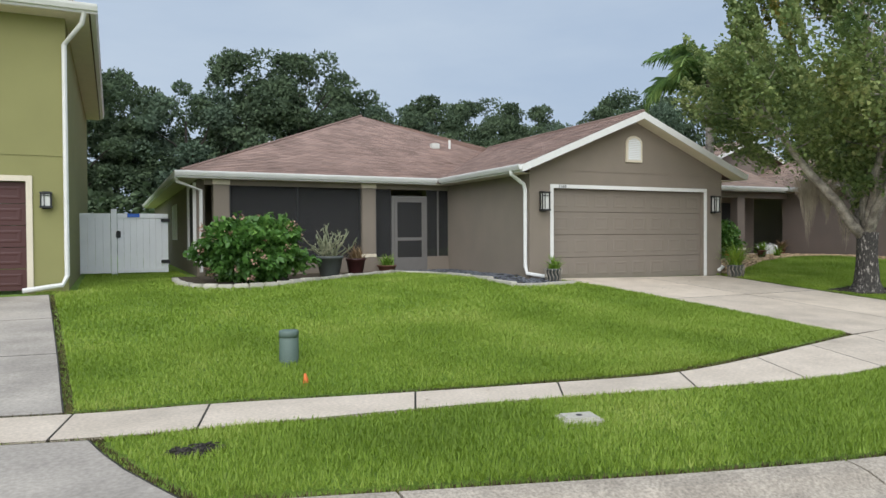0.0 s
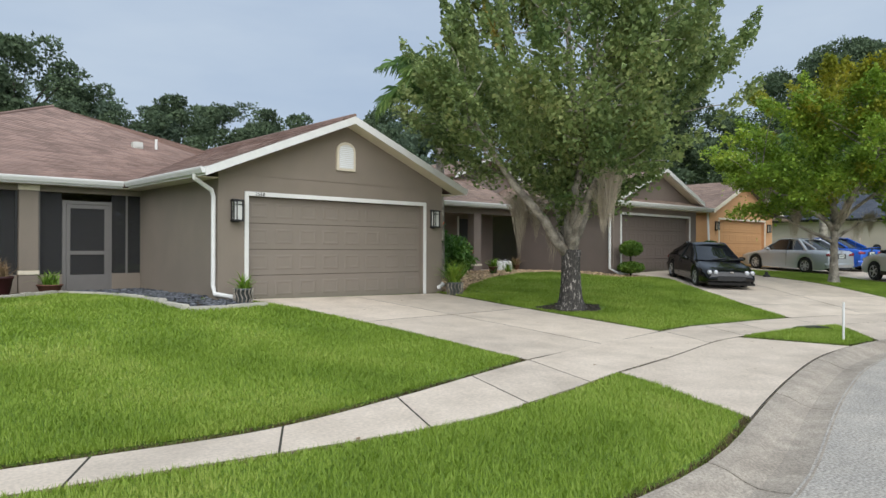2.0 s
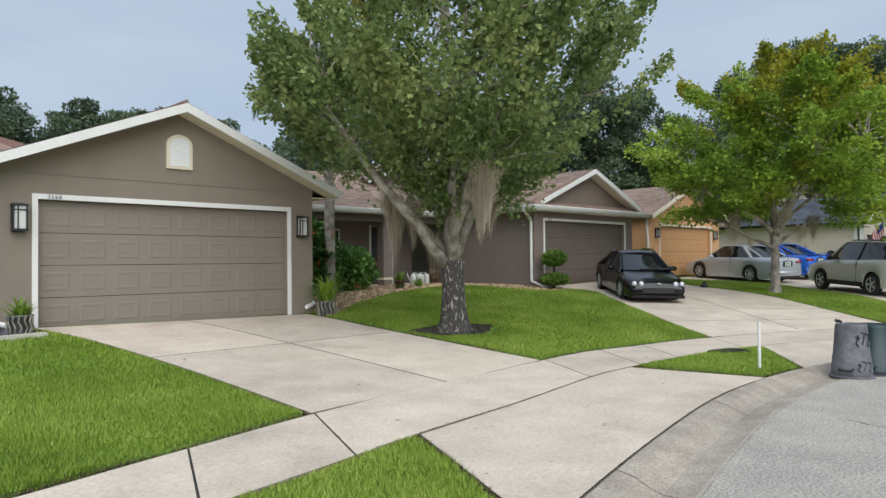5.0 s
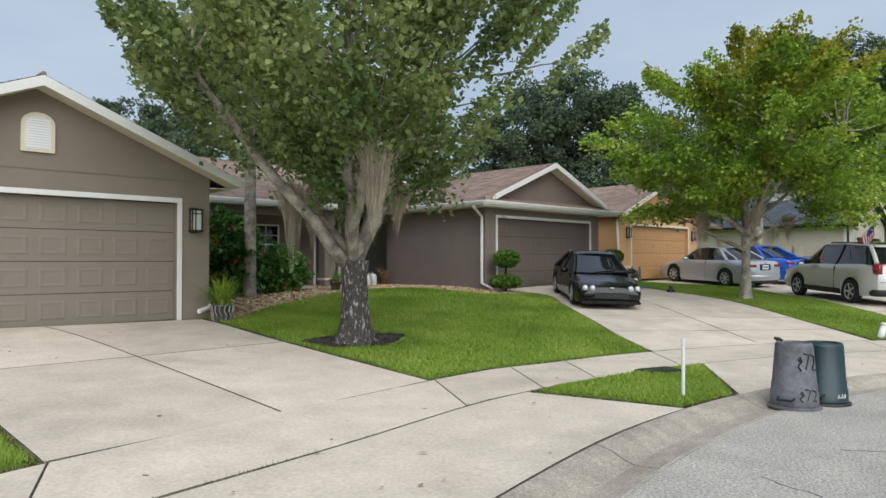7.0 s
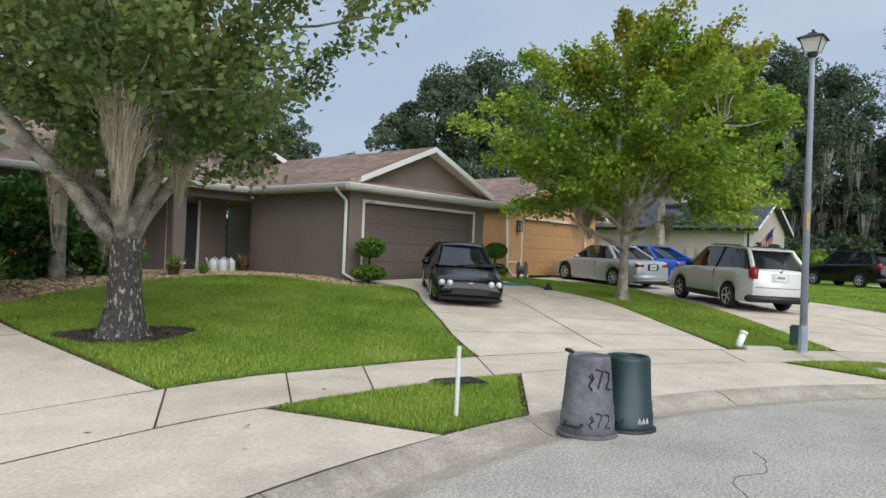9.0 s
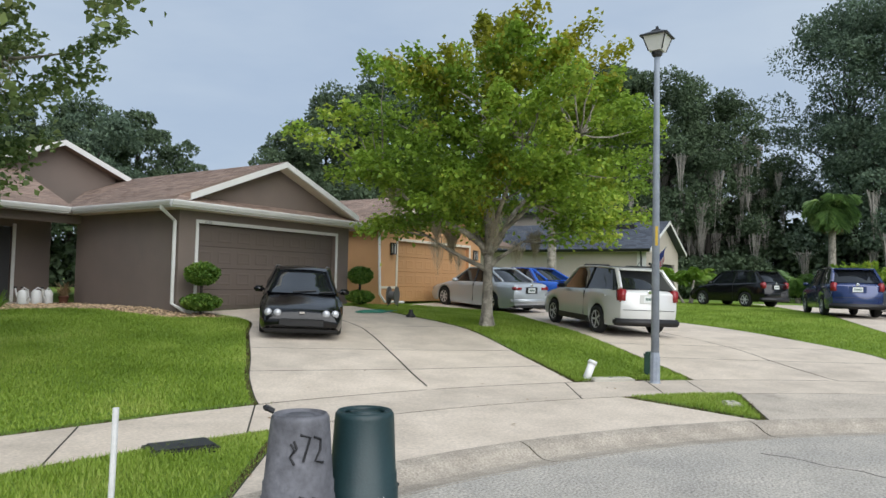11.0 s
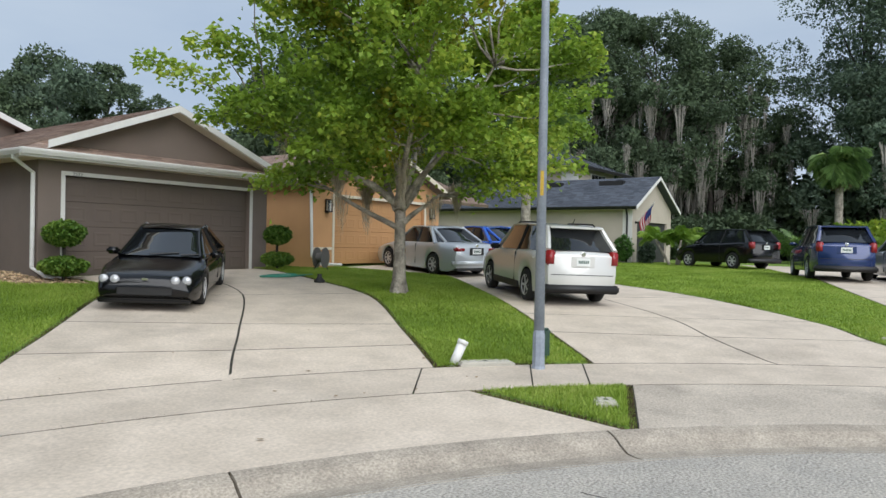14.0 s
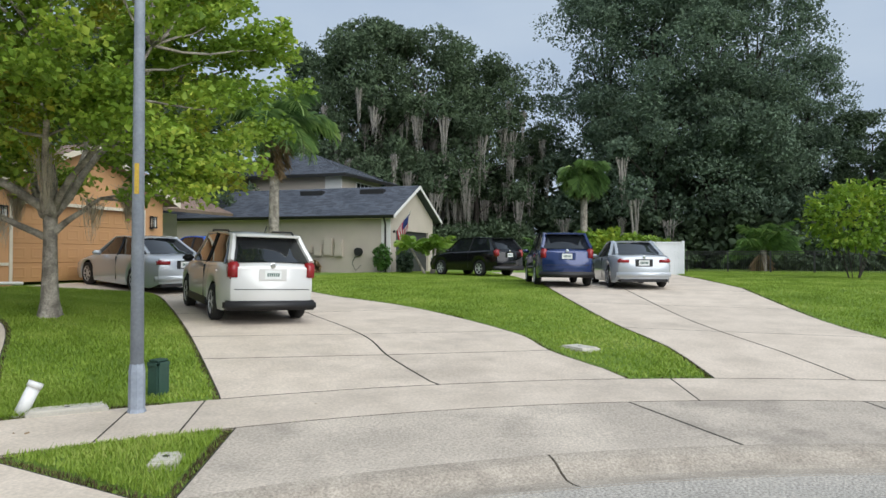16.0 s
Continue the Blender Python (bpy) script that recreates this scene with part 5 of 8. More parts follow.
yard_tree("yard_tree", "broad maple with pale limbs, flaky dark trunk and hanging moss", 6.5, -3.5, 11, 1.45, 0.24,
          [(-2.6, 0.9, 4.6, 0.13), (-1.3, -1.6, 5.4, 0.12), (0.1, 0.3, 7.6, 0.14), (1.5, -1.0, 5.8, 0.12), (2.6, 0.9, 4.6, 0.11), (0.4, 1.9, 5.0, 0.12), (-0.6, -0.4, 6.6, 0.1), (0.9, 0.2, 6.3, 0.1)],
          (0, 0, 5.5, 4.0, 3.4), 250, 270, "leaf_1", 0.09, ("bark_dark", "bark_light"), 1, vase=0.62, gaps=-0.02, turn=0.3, rise=1.1,
          low_limbs=[((0, 0, 1.35), (-0.85, -1.6, 3.2), 0.1), ((0, 0, 1.4), (-0.5, 1.3, 2.9), 0.09)],
          beards=[((-0.9, -1.7, 3.05), 1.25, 1.3), ((-0.75, -1.45, 2.7), 0.9, 1.0), ((-0.5, 1.2, 2.75), 1.5, 1.6), ((0.5, -0.6, 2.6), 0.7, 0.8), ((-0.3, 0.8, 2.6), 0.9, 1.0)])
yard_tree("yard_tree", "leafy maple turning yellow with a slender grey trunk", 19.7, -4.85, 23, 2.0, 0.128,
          [(-2.4, 1.6, 3.6, 0.09), (-1.8, -1.9, 4.2, 0.08), (0.1, 0.2, 6.5, 0.12), (1.9, -1.2, 4.6, 0.08), (2.2, 1.4, 4.2, 0.08), (0.4, 2.3, 4.8, 0.08), (-0.4, -2.6, 4.6, 0.07)],
          (0, 0, 4.65, 4.2, 2.75), 190, 300, "leaf_2", 0.098, ("bark_light", "bark_light"), 2, gaps=-0.02, vase=0.92, rise=0.4,
          beards=[((0.6, 1.5, 2.5), 0.9, 1.0), ((1.0, -0.8, 2.4), 0.8, 0.9), ((-1.0, 0.9, 2.7), 0.8, 0.9)],
          low_limbs=[((0, 0, 1.45), (-0.9, 1.25, 2.3), 0.07), ((0, 0, 1.5), (0.35, -0.8, 2.2), 0.07)])


# ---- woods behind the houses ----
def wood_tree(seed, h, r, leaf, n_clumps, per, size, moss=0, bare=0.3):
    """A forest tree: bare lower trunk, spreading limbs, layered ragged clumps."""
    rs = np.random.RandomState(seed)
    t = thing("forest_tree", "tall dark forest oak with a ragged crown", "tree", "woods behind the houses")
    bm = bmesh.new()
    limb(bm, (0, 0, -0.4), (rs.normal(0, 0.4), rs.normal(0, 0.4), h * 0.82), 0.34, 0.06, rs, 0.05, 8, 10)
    part("trunk", bm, "bark_wood", t, "", True)
    cen = []
    while len(cen) < n_clumps:
        zz = rs.uniform(bare, 1.0)
        rad = r * (1.0 if zz < 0.65 else math.sqrt(max(0.03, 1 - ((zz - 0.65) / 0.37) ** 2)))
        an, q = rs.uniform(0, math.tau), math.sqrt(rs.uniform(0.12, 1))
        rad *= 1 + 0.35 * noise.noise(Vector((math.cos(an) * 1.5 + seed, math.sin(an) * 1.5, zz * 4)))
        cen.append((rad * q * math.cos(an), rad * q * math.sin(an), zz * h))
    cen = np.array(cen)
    bm = bmesh.new()
    for q in cen[::6]:
        limb(bm, (0, 0, q[2] * 0.7), q, 0.1, 0.02, rs, 0.1, 4, 5)
    part("limb", bm, "bark_wood", t)["kind"] = "stuff"
    idx = np.repeat(np.arange(n_clumps), per)
    m_ = len(idx)
    d = unit(rs.normal(0, 1, (m_, 3)) + [0, 0, 0.35])
    rad_ = rs.uniform(0.6, 1.25, n_clumps)[idx] * (h / 14)
    lump_ = 1 + 0.3 * np.sin(d[:, 0] * 5 + idx) * np.sin(d[:, 1] * 4 + idx * 2)
    pos = cen[idx] + d * (rad_ * lump_ * rs.uniform(0.5, 1.05, m_) ** 0.5)[:, None] * np.array([1, 1, 0.68])
    nd = unit(d + rs.normal(0, 0.8, (m_, 3)))
    up_ = unit(d + [0, 0, 0.3] + rs.normal(0, 0.3, (m_, 3)))
    sd = unit(np.cross(nd, up_))
    q_ = (size * rs.uniform(0.6, 1.3, m_))[:, None]
    v = np.stack([pos - sd * q_ * 0.5, pos + sd * q_ * 0.5, pos + nd * q_ * 1.1], 1).reshape(-1, 3)
    f_ = np.arange(3 * m_).reshape(-1, 3)
    mesh_of("crown", v, f_, [leaf], t, kind="stuff")
    if moss:
        low = cen[np.argsort(np.hypot(cen[:, 0], cen[:, 1]) * -0.6 + cen[:, 2] * 0.3)][:moss]
        hang_moss(t, [q - [0, 0, 0.8] for q in low], rs, 2.0, 5.0, 30, "moss_far")
    return t


kinds = [wood_tree(31, 12.5, 4.3, "leaf_oak", 62, 340, 0.19), wood_tree(32, 14, 4.8, "leaf_oak", 66, 340, 0.2, 4), wood_tree(33, 11, 3.8, "leaf_oak2", 55, 340, 0.18),
         wood_tree(34, 19, 6.0, "leaf_oak", 100, 400, 0.2, 60, 0.34), wood_tree(35, 22, 5.4, "leaf_oak2", 110, 420, 0.18, 4, 0.2)]
rw = random.Random(8)
spots = []


def stand(eye_x, eye_y, rows_):
    """Forest trees by bearing (degrees from north), distance and height as seen from one spot."""
    for az, d, h, k in rows_:
        spots.append((eye_x + d * math.sin(radians(az)), eye_y + d * math.cos(radians(az)), k, h / (12.5, 14, 11, 19, 22)[k]))


stand(-9, -14, [(-14, 52, 12, 0), (-8, 50, 12.5, 1), (-3, 49, 11.8, 0), (1, 50, 10.8, 1), (5, 48, 10.6, 2), (9, 50, 13.3, 1), (13, 51, 13, 0), (17, 49, 11.2, 1), (20.5, 50, 10.4, 2), (24, 49, 9.8, 0), (27.5, 52, 11.4, 1), (31, 50, 9.4, 0), (34.5, 50, 8.4, 2), (38, 54, 10, 0), (41, 56, 10.4, 2)])
stand(-9, -14, [(-10, 62, 15, 1), (-1, 63, 14, 0), (7, 62, 13, 1), (15, 63, 13.5, 1), (23, 62, 11.5, 0), (30, 63, 11, 1)])
stand(1.3, -13, [(44, 50, 8, 2), (47, 46, 9.2, 0), (50, 47, 12.3, 1), (53.5, 48, 13.6, 1), (57, 49, 12.2, 0), (60.5, 53, 11.5, 1)])
stand(6, -14, [(26.5, 54, 13.5, 1), (30.5, 55, 12.5, 0)])
stand(9, -15, [(62, 58, 16, 3), (66, 56, 18, 3), (70.5, 57, 19, 3), (74.5, 59, 17.3, 3), (78, 64, 12, 1), (84.8, 60, 22.5, 4), (88.5, 58, 24, 4), (92, 59, 23.5, 4), (95.5, 60, 21, 4), (98.5, 62, 16, 4), (102.5, 62, 12.5, 1), (107, 60, 12, 0), (112, 60, 13, 1), (118, 62, 13, 0)])
stand(9, -15, [(68.5, 72, 15, 3), (73, 72, 14.5, 3), (86, 72, 17, 4), (92, 72, 18, 4), (97, 72, 14, 3)])
first = set()
for x, y, k, s in spots:
    m = pose(x, y, -0.1, 0, 0, rw.uniform(0, 360)) @ Matrix.Diagonal((s, s, s * rw.uniform(0.92, 1.08), 1))
    if k not in first:
        first.add(k)
        kinds[k].matrix_world = m
    else:
        o = copy_thing(kinds[k], pose(0, 0, 0))
        o.matrix_world = m


def shrub(name, label, x, y, z, rx_, ry_, h, seed, leaf, n, size, flowers=0, flower_mat="flower", base=0.0, category="shrub"):
    """A rounded, uneven bush: stems, leaves over a lumpy body, a few flower heads."""
    rs = np.random.RandomState(seed)
    t = thing(name, label, category, at=pose(x, y, z))
    bm = bmesh.new()
    for i in range(9):
        an = rs.uniform(0, math.tau)
        limb(bm, (0.1 * math.cos(an), 0.1 * math.sin(an), -0.05), (rx_ * 0.6 * math.cos(an), ry_ * 0.6 * math.sin(an), base + h * rs.uniform(0.5, 0.8)), 0.02, 0.006, rs, 0.1, 4, 5)
    part("stem", bm, "bark_wood", t)["kind"] = "stuff"
    d = unit(rs.normal(0, 1, (n, 3)))
    lump = np.array([1 + 0.42 * noise.noise(Vector(q * 2.6 + seed)) + 0.2 * noise.noise(Vector(q * 6 + seed)) for q in d])
    r = rs.uniform(0.35, 1, n) ** 0.4 * lump
    pos = d * r[:, None] * np.array([rx_, ry_, h / 2]) + [0, 0, base + h / 2]
    pos[:, 2] = np.maximum(pos[:, 2], 0.04)
    v, f_ = leaves(pos, d, size, rs, 1.5)
    mesh_of("foliage", v, f_, [leaf], t, kind="stuff")
    if flowers:
        k = rs.choice(n, flowers, replace=False)
        pos = d[k] * (lump[k] * 1.02)[:, None] * np.array([rx_, ry_, h / 2]) + [0, 0, base + h / 2]
        pos = np.repeat(pos, 14, 0) + rs.normal(0, 0.035, (flowers * 14, 3))
        v, f_ = leaves(pos, np.repeat(d[k], 14, 0), 0.05, rs, 1.2)
        mesh_of("flowers", v, f_, [flower_mat], t, kind="stuff")
    return t


def palm(name, label, x, y, z, h, trunk_r, fl, n, droop, seed, leaf="frond", spread=(0.0, 1.2), trunk_mat="bark_light", pinn=46, skirt=0, width=0.55, stems=1):
    """A palm: ringed trunk, arching fronds each with two rows of drooping leaflets, a dry skirt."""
    rs = np.random.RandomState(seed)
    t = thing(name, label, "palm", at=pose(x, y, z))
    tops = []
    for s_ in range(stems):
        dx, dy = (0, 0) if stems == 1 else (rs.normal(0, 0.35), rs.normal(0, 0.35))
        n_r = max(6, int(h / 0.12))
        pts = [(dx * 1.6 * k / n_r + 0.15 * dx, dy * 1.6 * k / n_r + 0.15 * dy, -0.1 + (h + 0.1) * k / n_r) for k in range(n_r + 1)]
        part("trunk", tube(pts, [trunk_r * (1.15 - 0.35 * k / n_r) * (1.0 if k % 2 else 0.94) for k in range(n_r + 1)], 10), trunk_mat, t, "", True)
        tops.append(pts[-1])
    for dry in (False, True):
        cnt = skirt if dry else n
        vs, fs = [], []
        for i in range(cnt):
            tp = np.array(tops[i % len(tops)])
            an = math.tau * i * 0.381966 + rs.uniform(-0.3, 0.3)
            el = -0.9 if dry else spread[0] + (spread[1] - spread[0]) * rs.uniform(0, 1)
            ln = fl * rs.uniform(0.75, 1.05) * (0.7 if dry else 1)
            hd = np.array([math.cos(an), math.sin(an), 0])
            sd_ = np.array([-math.sin(an), math.cos(an), 0])
            p_, e, prev = tp.copy(), el, None
            seg = 14
            line = [p_.copy()]
            for k in range(seg):
                p_ = p_ + (hd * math.cos(e) + np.array([0, 0, math.sin(e)])) * ln / seg
                e -= droop * (0.5 + k / seg) / seg * 1.6
                line.append(p_.copy())
            line = np.array(line)
            k0 = len(vs)
            for q in line:
                w = 0.02
                vs += [q - sd_ * w, q + sd_ * w]
            fs += [(k0 + 2 * k, k0 + 2 * k + 1, k0 + 2 * k + 3, k0 + 2 * k + 2) for k in range(seg)]
            for j in range(pinn):
                u = 0.12 + 0.88 * j / pinn
                c = line[min(seg, int(u * seg))] * (1 - u * seg % 1) + line[min(seg, int(u * seg) + 1)] * (u * seg % 1)
                tg = line[min(seg, int(u * seg) + 1)] - line[max(0, int(u * seg) - 1)]
                tg = tg / max(1e-6, np.linalg.norm(tg))
                lw = width * math.sin(math.pi * min(1, u * 0.85 + 0.12)) * rs.uniform(0.8, 1.1)
                for sg in (-1, 1):
                    dv = sd_ * sg * rs.uniform(0.6, 1) + tg * 0.55 + np.array([0, 0, rs.uniform(-0.75, 0.1)])
                    dv /= np.linalg.norm(dv)
                    k1 = len(vs)
                    nw = tg * 0.018
                    vs += [c - nw, c + nw, c + dv * lw * 0.6 + nw * 0.9 - [0, 0, 0.03 * lw], c + dv * lw - np.array([0, 0, 0.28 * lw])]
                    fs.append((k1, k1 + 1, k1 + 2, k1 + 3))
        if vs:
            mesh_of("fronds" if not dry else "dry_fronds", vs, fs, ["frond_dry" if dry else leaf], t, kind="stuff")
    return t


palm("queen_palm", "tall queen palm with arching feathery fronds", 8.0, 2.8, 0.03, 6.0, 0.15, 2.7, 24, 1.35, 3, spread=(0.1, 1.35), width=0.75)
palm("queen_palm", "queen palm with a pale ringed trunk beyond the parked cars", 36.7, 1.4, 0.1, 6.6, 0.23, 3.7, 30, 1.5, 4, spread=(0.0, 1.3), width=0.95, skirt=5)
palm("areca_palm", "small clump of bright green palms beside the garage", 41.8, -4.0, 0.0, 1.4, 0.07, 1.35, 34, 1.1, 5, "frond_lime", (0.3, 1.4), width=0.45, stems=3, pinn=30)
palm("sabal_palm", "sabal palm at the edge of the woods", 57.5, -9.2, -0.1, 6.6, 0.25, 2.3, 40, 1.5, 6, spread=(-0.5, 1.3), width=0.9, skirt=14)
palm("sabal_palm", "low sabal palm at the edge of the woods", 58, -20.2, -0.1, 1.6, 0.25, 2.9, 26, 0.9, 7, spread=(0.2, 1.4), width=0.9, skirt=4)
palm("date_palm", "arching palm at the edge of the woods", 55.5, -7.4, -0.1, 0.6, 0.2, 3.0, 22, 0.9, 9, spread=(0.4, 1.4), width=0.6)
# undergrowth at the wood's edge
for i, (x, y, r, h, k, lf) in enumerate([(60, 1, 3, 3.5, 51, "leaf_oak"), (53, -11.0, 1.7, 2.7, 52, "leaf_lime"), (58, -9.5, 2.5, 2.2, 53, "leaf_shrub"), (62, -13, 3, 2.5, 54, "leaf_oak"), (60, 6, 3, 5, 55, "leaf_oak2"), (63, -2, 3, 4, 56, "leaf_oak"), (64, -24, 4, 3, 57, "leaf_oak"), (54, 3.5, 1.6, 4.0, 58, "leaf_oak2"), (52, -13.0, 1.8, 2.3, 59, "leaf_lime")]):
    shrub("bush", "dense bush at the edge of the woods", x, y, -0.1, r, r, h, k, lf, 3500, 0.24)
for i in range(24):
    shrub("bush", "dark undergrowth below the forest trees", -42 + i * 3.7, 31 + rw.uniform(-1, 2), -0.1, 3.1, 2.4, rw.uniform(3.0, 4.6), 70 + i, "leaf_oak", 1500, 0.36)
for i in range(13):
    shrub("bush", "dark undergrowth below the forest trees", 73 + rw.uniform(-1, 1), 27 - i * 4.8, -0.1, 3.4, 3.6, rw.uniform(6, 8), 130 + i, "leaf_oak", 1500, 0.55)
for i in range(12):
    shrub("bush", "dark undergrowth below the forest trees", 68 + rw.uniform(-2, 1), 26 - i * 5.0, -0.1, 3.2, 3.2, rw.uniform(3.5, 6), 95 + i, "leaf_oak", 1700, 0.42)
shrub("small_tree", "bright green young tree at the lawn's end", 42.9, -22.2, -0.1, 2.0, 1.9, 2.9, 61, "leaf_lime", 2300, 0.17, base=1.4, category="tree")
# by the taupe house
shrub("hydrangea_bush", "large leafy bush with fading pale flowers by the porch", -6.85, 1.7, -0.02, 1.2, 0.98, 1.42, 41, "leaf_shrub", 6500, 0.11, 60, "pale_flower")
shrub("ixora_bush", "tall dark shrub with coral flowers between the houses", 7.6, 3.6, 0.05, 1.15, 1.0, 2.25, 42, "leaf_shrub", 8000, 0.11, 22)
shrub("ixora_bush", "low dark shrub with coral flowers in the stone bed", 9.6, 4.0, 0.1, 0.8, 0.7, 1.3, 43, "leaf_shrub", 3500, 0.1, 12)


def topiary(x, y, z, label, seed, k=1.0):
    rs = np.random.RandomState(seed)
    t = thing("topiary", label, "topiary", "clipped topiaries", pose(x, y, z, 0, 0, seed * 31))
    part("stem", tube([(0, 0, -0.05), (0.02, 0.01, 0.5 * k), (0, 0, 0.95 * k)], 0.035, 8), "bark_wood", t)
    for nm, zc, r, h in (("lower_ball", 0.3 * k, 0.46 * k, 0.2 * k), ("upper_ball", 0.98 * k, 0.4 * k, 0.27 * k)):
        n = 3200
        d = unit(rs.normal(0, 1, (n, 3)))
        lump = np.array([1 + 0.14 * noise.noise(Vector(q * 3 + seed)) for q in d])
        pos = d * (rs.uniform(0.75, 1.02, n) * lump)[:, None] * np.array([r, r, h]) + [0, 0, zc]
        v, f_ = leaves(pos, d, 0.055, rs, 1.4)
        mesh_of(nm, v, f_, ["topiary"], t, kind="stuff")
    return t


topiary(15.0, 0.3, land(15.0, 0.3), "clipped two-ball topiary at the garage corner", 1, 1.0)
topiary(20.65, 0.2, land(20.65, 0.2), "clipped two-ball topiary at the garage corner", 2, 0.95)


def rosette(name, label, x, y, z, n, ln, seed, leaf, wid=0.03, up=1.0, category="plant"):
    """Strappy leaves arching from one crown."""
    rs = np.random.RandomState(seed)
    t = thing(name, label, category, at=pose(x, y, z))
    vs, fs = [], []
    for i in range(n):
        an, e = rs.uniform(0, math.tau), up * rs.uniform(0.5, 1.5)
        hd, sd_ = np.array([math.cos(an), math.sin(an), 0]), np.array([-math.sin(an), math.cos(an), 0])
        p_, l1 = np.zeros(3), ln * rs.uniform(0.6, 1.1)
        k = len(vs)
        for s in range(5):
            w = wid * (1 - (s / 4) ** 2) + 0.002
            vs += [p_ - sd_ * w / 2, p_ + sd_ * w / 2]
            p_ = p_ + (hd * math.cos(e) + np.array([0, 0, math.sin(e)])) * l1 / 4
            e -= rs.uniform(0.15, 0.5)
        fs += [(k + 2 * i2, k + 2 * i2 + 1, k + 2 * i2 + 3, k + 2 * i2 + 2) for i2 in range(4)]
    mesh_of("foliage", vs, fs, [leaf], t, kind="stuff")
    return t


rosette("yucca", "spiky green plant in the stone bed", 11.9, 3.4, 0.16, 60, 0.6, 21, "frond_lime", 0.035)
rosette("agave", "low spiky plant in the stone bed", 10.9, 3.2, 0.14, 40, 0.4, 22, "frond", 0.04)

# ---- grass ----
def inside_any(px, py, polys, pad=0.0):
    res = np.zeros(len(px), bool)
    for poly in polys:
        q = np.array(poly)
        lo, hi = q.min(0) - 0.01, q.max(0) + 0.01
        m = (px > lo[0]) & (px < hi[0]) & (py > lo[1]) & (py < hi[1])
        if not m.any():
            continue
        x, y = px[m], py[m]
        c = np.zeros(len(x), bool)
        x1, y1 = q[:, 0], q[:, 1]
        x2, y2 = np.roll(x1, -1), np.roll(y1, -1)
        for a, b_, c_, d in zip(x1, y1, x2, y2):
            if b_ != d:
                c ^= ((b_ > y) != (d > y)) & (x < (c_ - a) * (y - b_) / (d - b_) + a)
        res[np.where(m)[0][c]] = True
    return res


def land_many(x, y):
    return np.array([land(a, b_) for a, b_ in zip(x, y)])


def behind_many(x, y):
    r = np.hypot(x - CENTRE[0], y - CENTRE[1]) - R_CURB
    return np.where(x > CENTRE[0], r, (y - np.interp(x, CURB_X, CURB_Y)) * 0.96)


BEDS = [[(-8.4, 4.4), (-8.4, 1.2), (-7.9, 0.55), (-7.0, 0.3), (-5.9, 0.7), (-4.4, 2.0), (-2.6, 3.3), (-1.9, 2.2), (-1.75, -1.45), (-0.2, -1.0), (-0.1, 0), (-0.67, 4.4)],
        [(5.3, 0.2), (6.0, -0.3), (7.5, 0.9), (9.5, 2.0), (11.8, 2.6), (13.4, 2.0), (14.0, 0.2), (15.3, -0.6), (15.3, 0.9), (14.7, 5.2), (6.9, 5.2), (5.6, 3)],
        [(5.5, -3.1), (5.75, -3.95), (6.65, -4.2), (7.5, -3.85), (7.7, -3.3), (6.6, -2.75)],
        [(-9.37, -8.68), (-9.25, -8.86), (-9.03, -8.88), (-8.9, -8.74), (-9.05, -8.62)]]
BUILT = [[(-0.7, 0), (5.6, 0), (5.6, 20), (-8, 20), (-8, 4.3), (-0.7, 4.3)], [(14.7, 0.9), (20.9, 0.9), (20.9, 20), (6.9, 20), (6.9, 5.2), (14.7, 5.2)], [(-21, 1.2), (-10.28, 1.2), (-10.28, 15), (-21, 15)], [(23.2, 1.5), (36, 1.5), (36, 14), (23.2, 14)]]


def lawn(name, label, x0, x1, y0, y1, density, height, width, seed, test=None):
    """Blades of mown grass over a stretch of the plan, off paving, beds and buildings; brown thatch along the cut edges."""
    rs = np.random.RandomState(seed)
    n = int((x1 - x0) * (y1 - y0) * density)
    x, y = rs.uniform(x0, x1, n), rs.uniform(y0, y1, n)
    k = behind_many(x, y) > 0.03
    if test is not None:
        k &= test(x, y)
    x, y = x[k], y[k]
    k = ~inside_any(x, y, PAVED) & ~inside_any(x, y, BEDS) & ~inside_any(x, y, BUILT)
    x, y = x[k], y[k]
    rim = behind_many(x, y) < 0.1
    for dx, dy in ((0.085, 0), (-0.085, 0), (0, 0.085), (0, -0.085)):
        rim |= inside_any(x + dx, y + dy, PAVED)
    n = len(x)
    z = land_many(x, y) - 0.028 + np.where(rim, 0.0, 0.03)
    an = rs.uniform(0, math.tau, n)
    patch = 0.82 + 0.36 * np.array([noise.noise(Vector((a * 0.9, b_ * 0.9, seed))) for a, b_ in zip(x, y)])
    h = height * rs.uniform(0.55, 1.15, n) * np.where(rim, 0.8, 1) * patch
    lean = rs.uniform(0.2, 1.1, n)
    w = width * rs.uniform(0.6, 1.2, n)
    sx, sy = -np.sin(an) * w, np.cos(an) * w
    tx, ty = x + np.cos(an) * h * lean, y + np.sin(an) * h * lean
    v = np.stack([np.stack([x - sx, y - sy, z], 1), np.stack([x + sx, y + sy, z], 1), np.stack([tx, ty, z + h], 1)], 1).reshape(-1, 3)
    f_ = np.arange(3 * n).reshape(-1, 3)
    brown = rim & (rs.uniform(0, 1, n) < 0.88)
    ob = mesh_of(name, v, f_, ["grass", "thatch"], None, label, "stuff", brown.astype(np.int32))
    return tagged(ob, label, "grass")


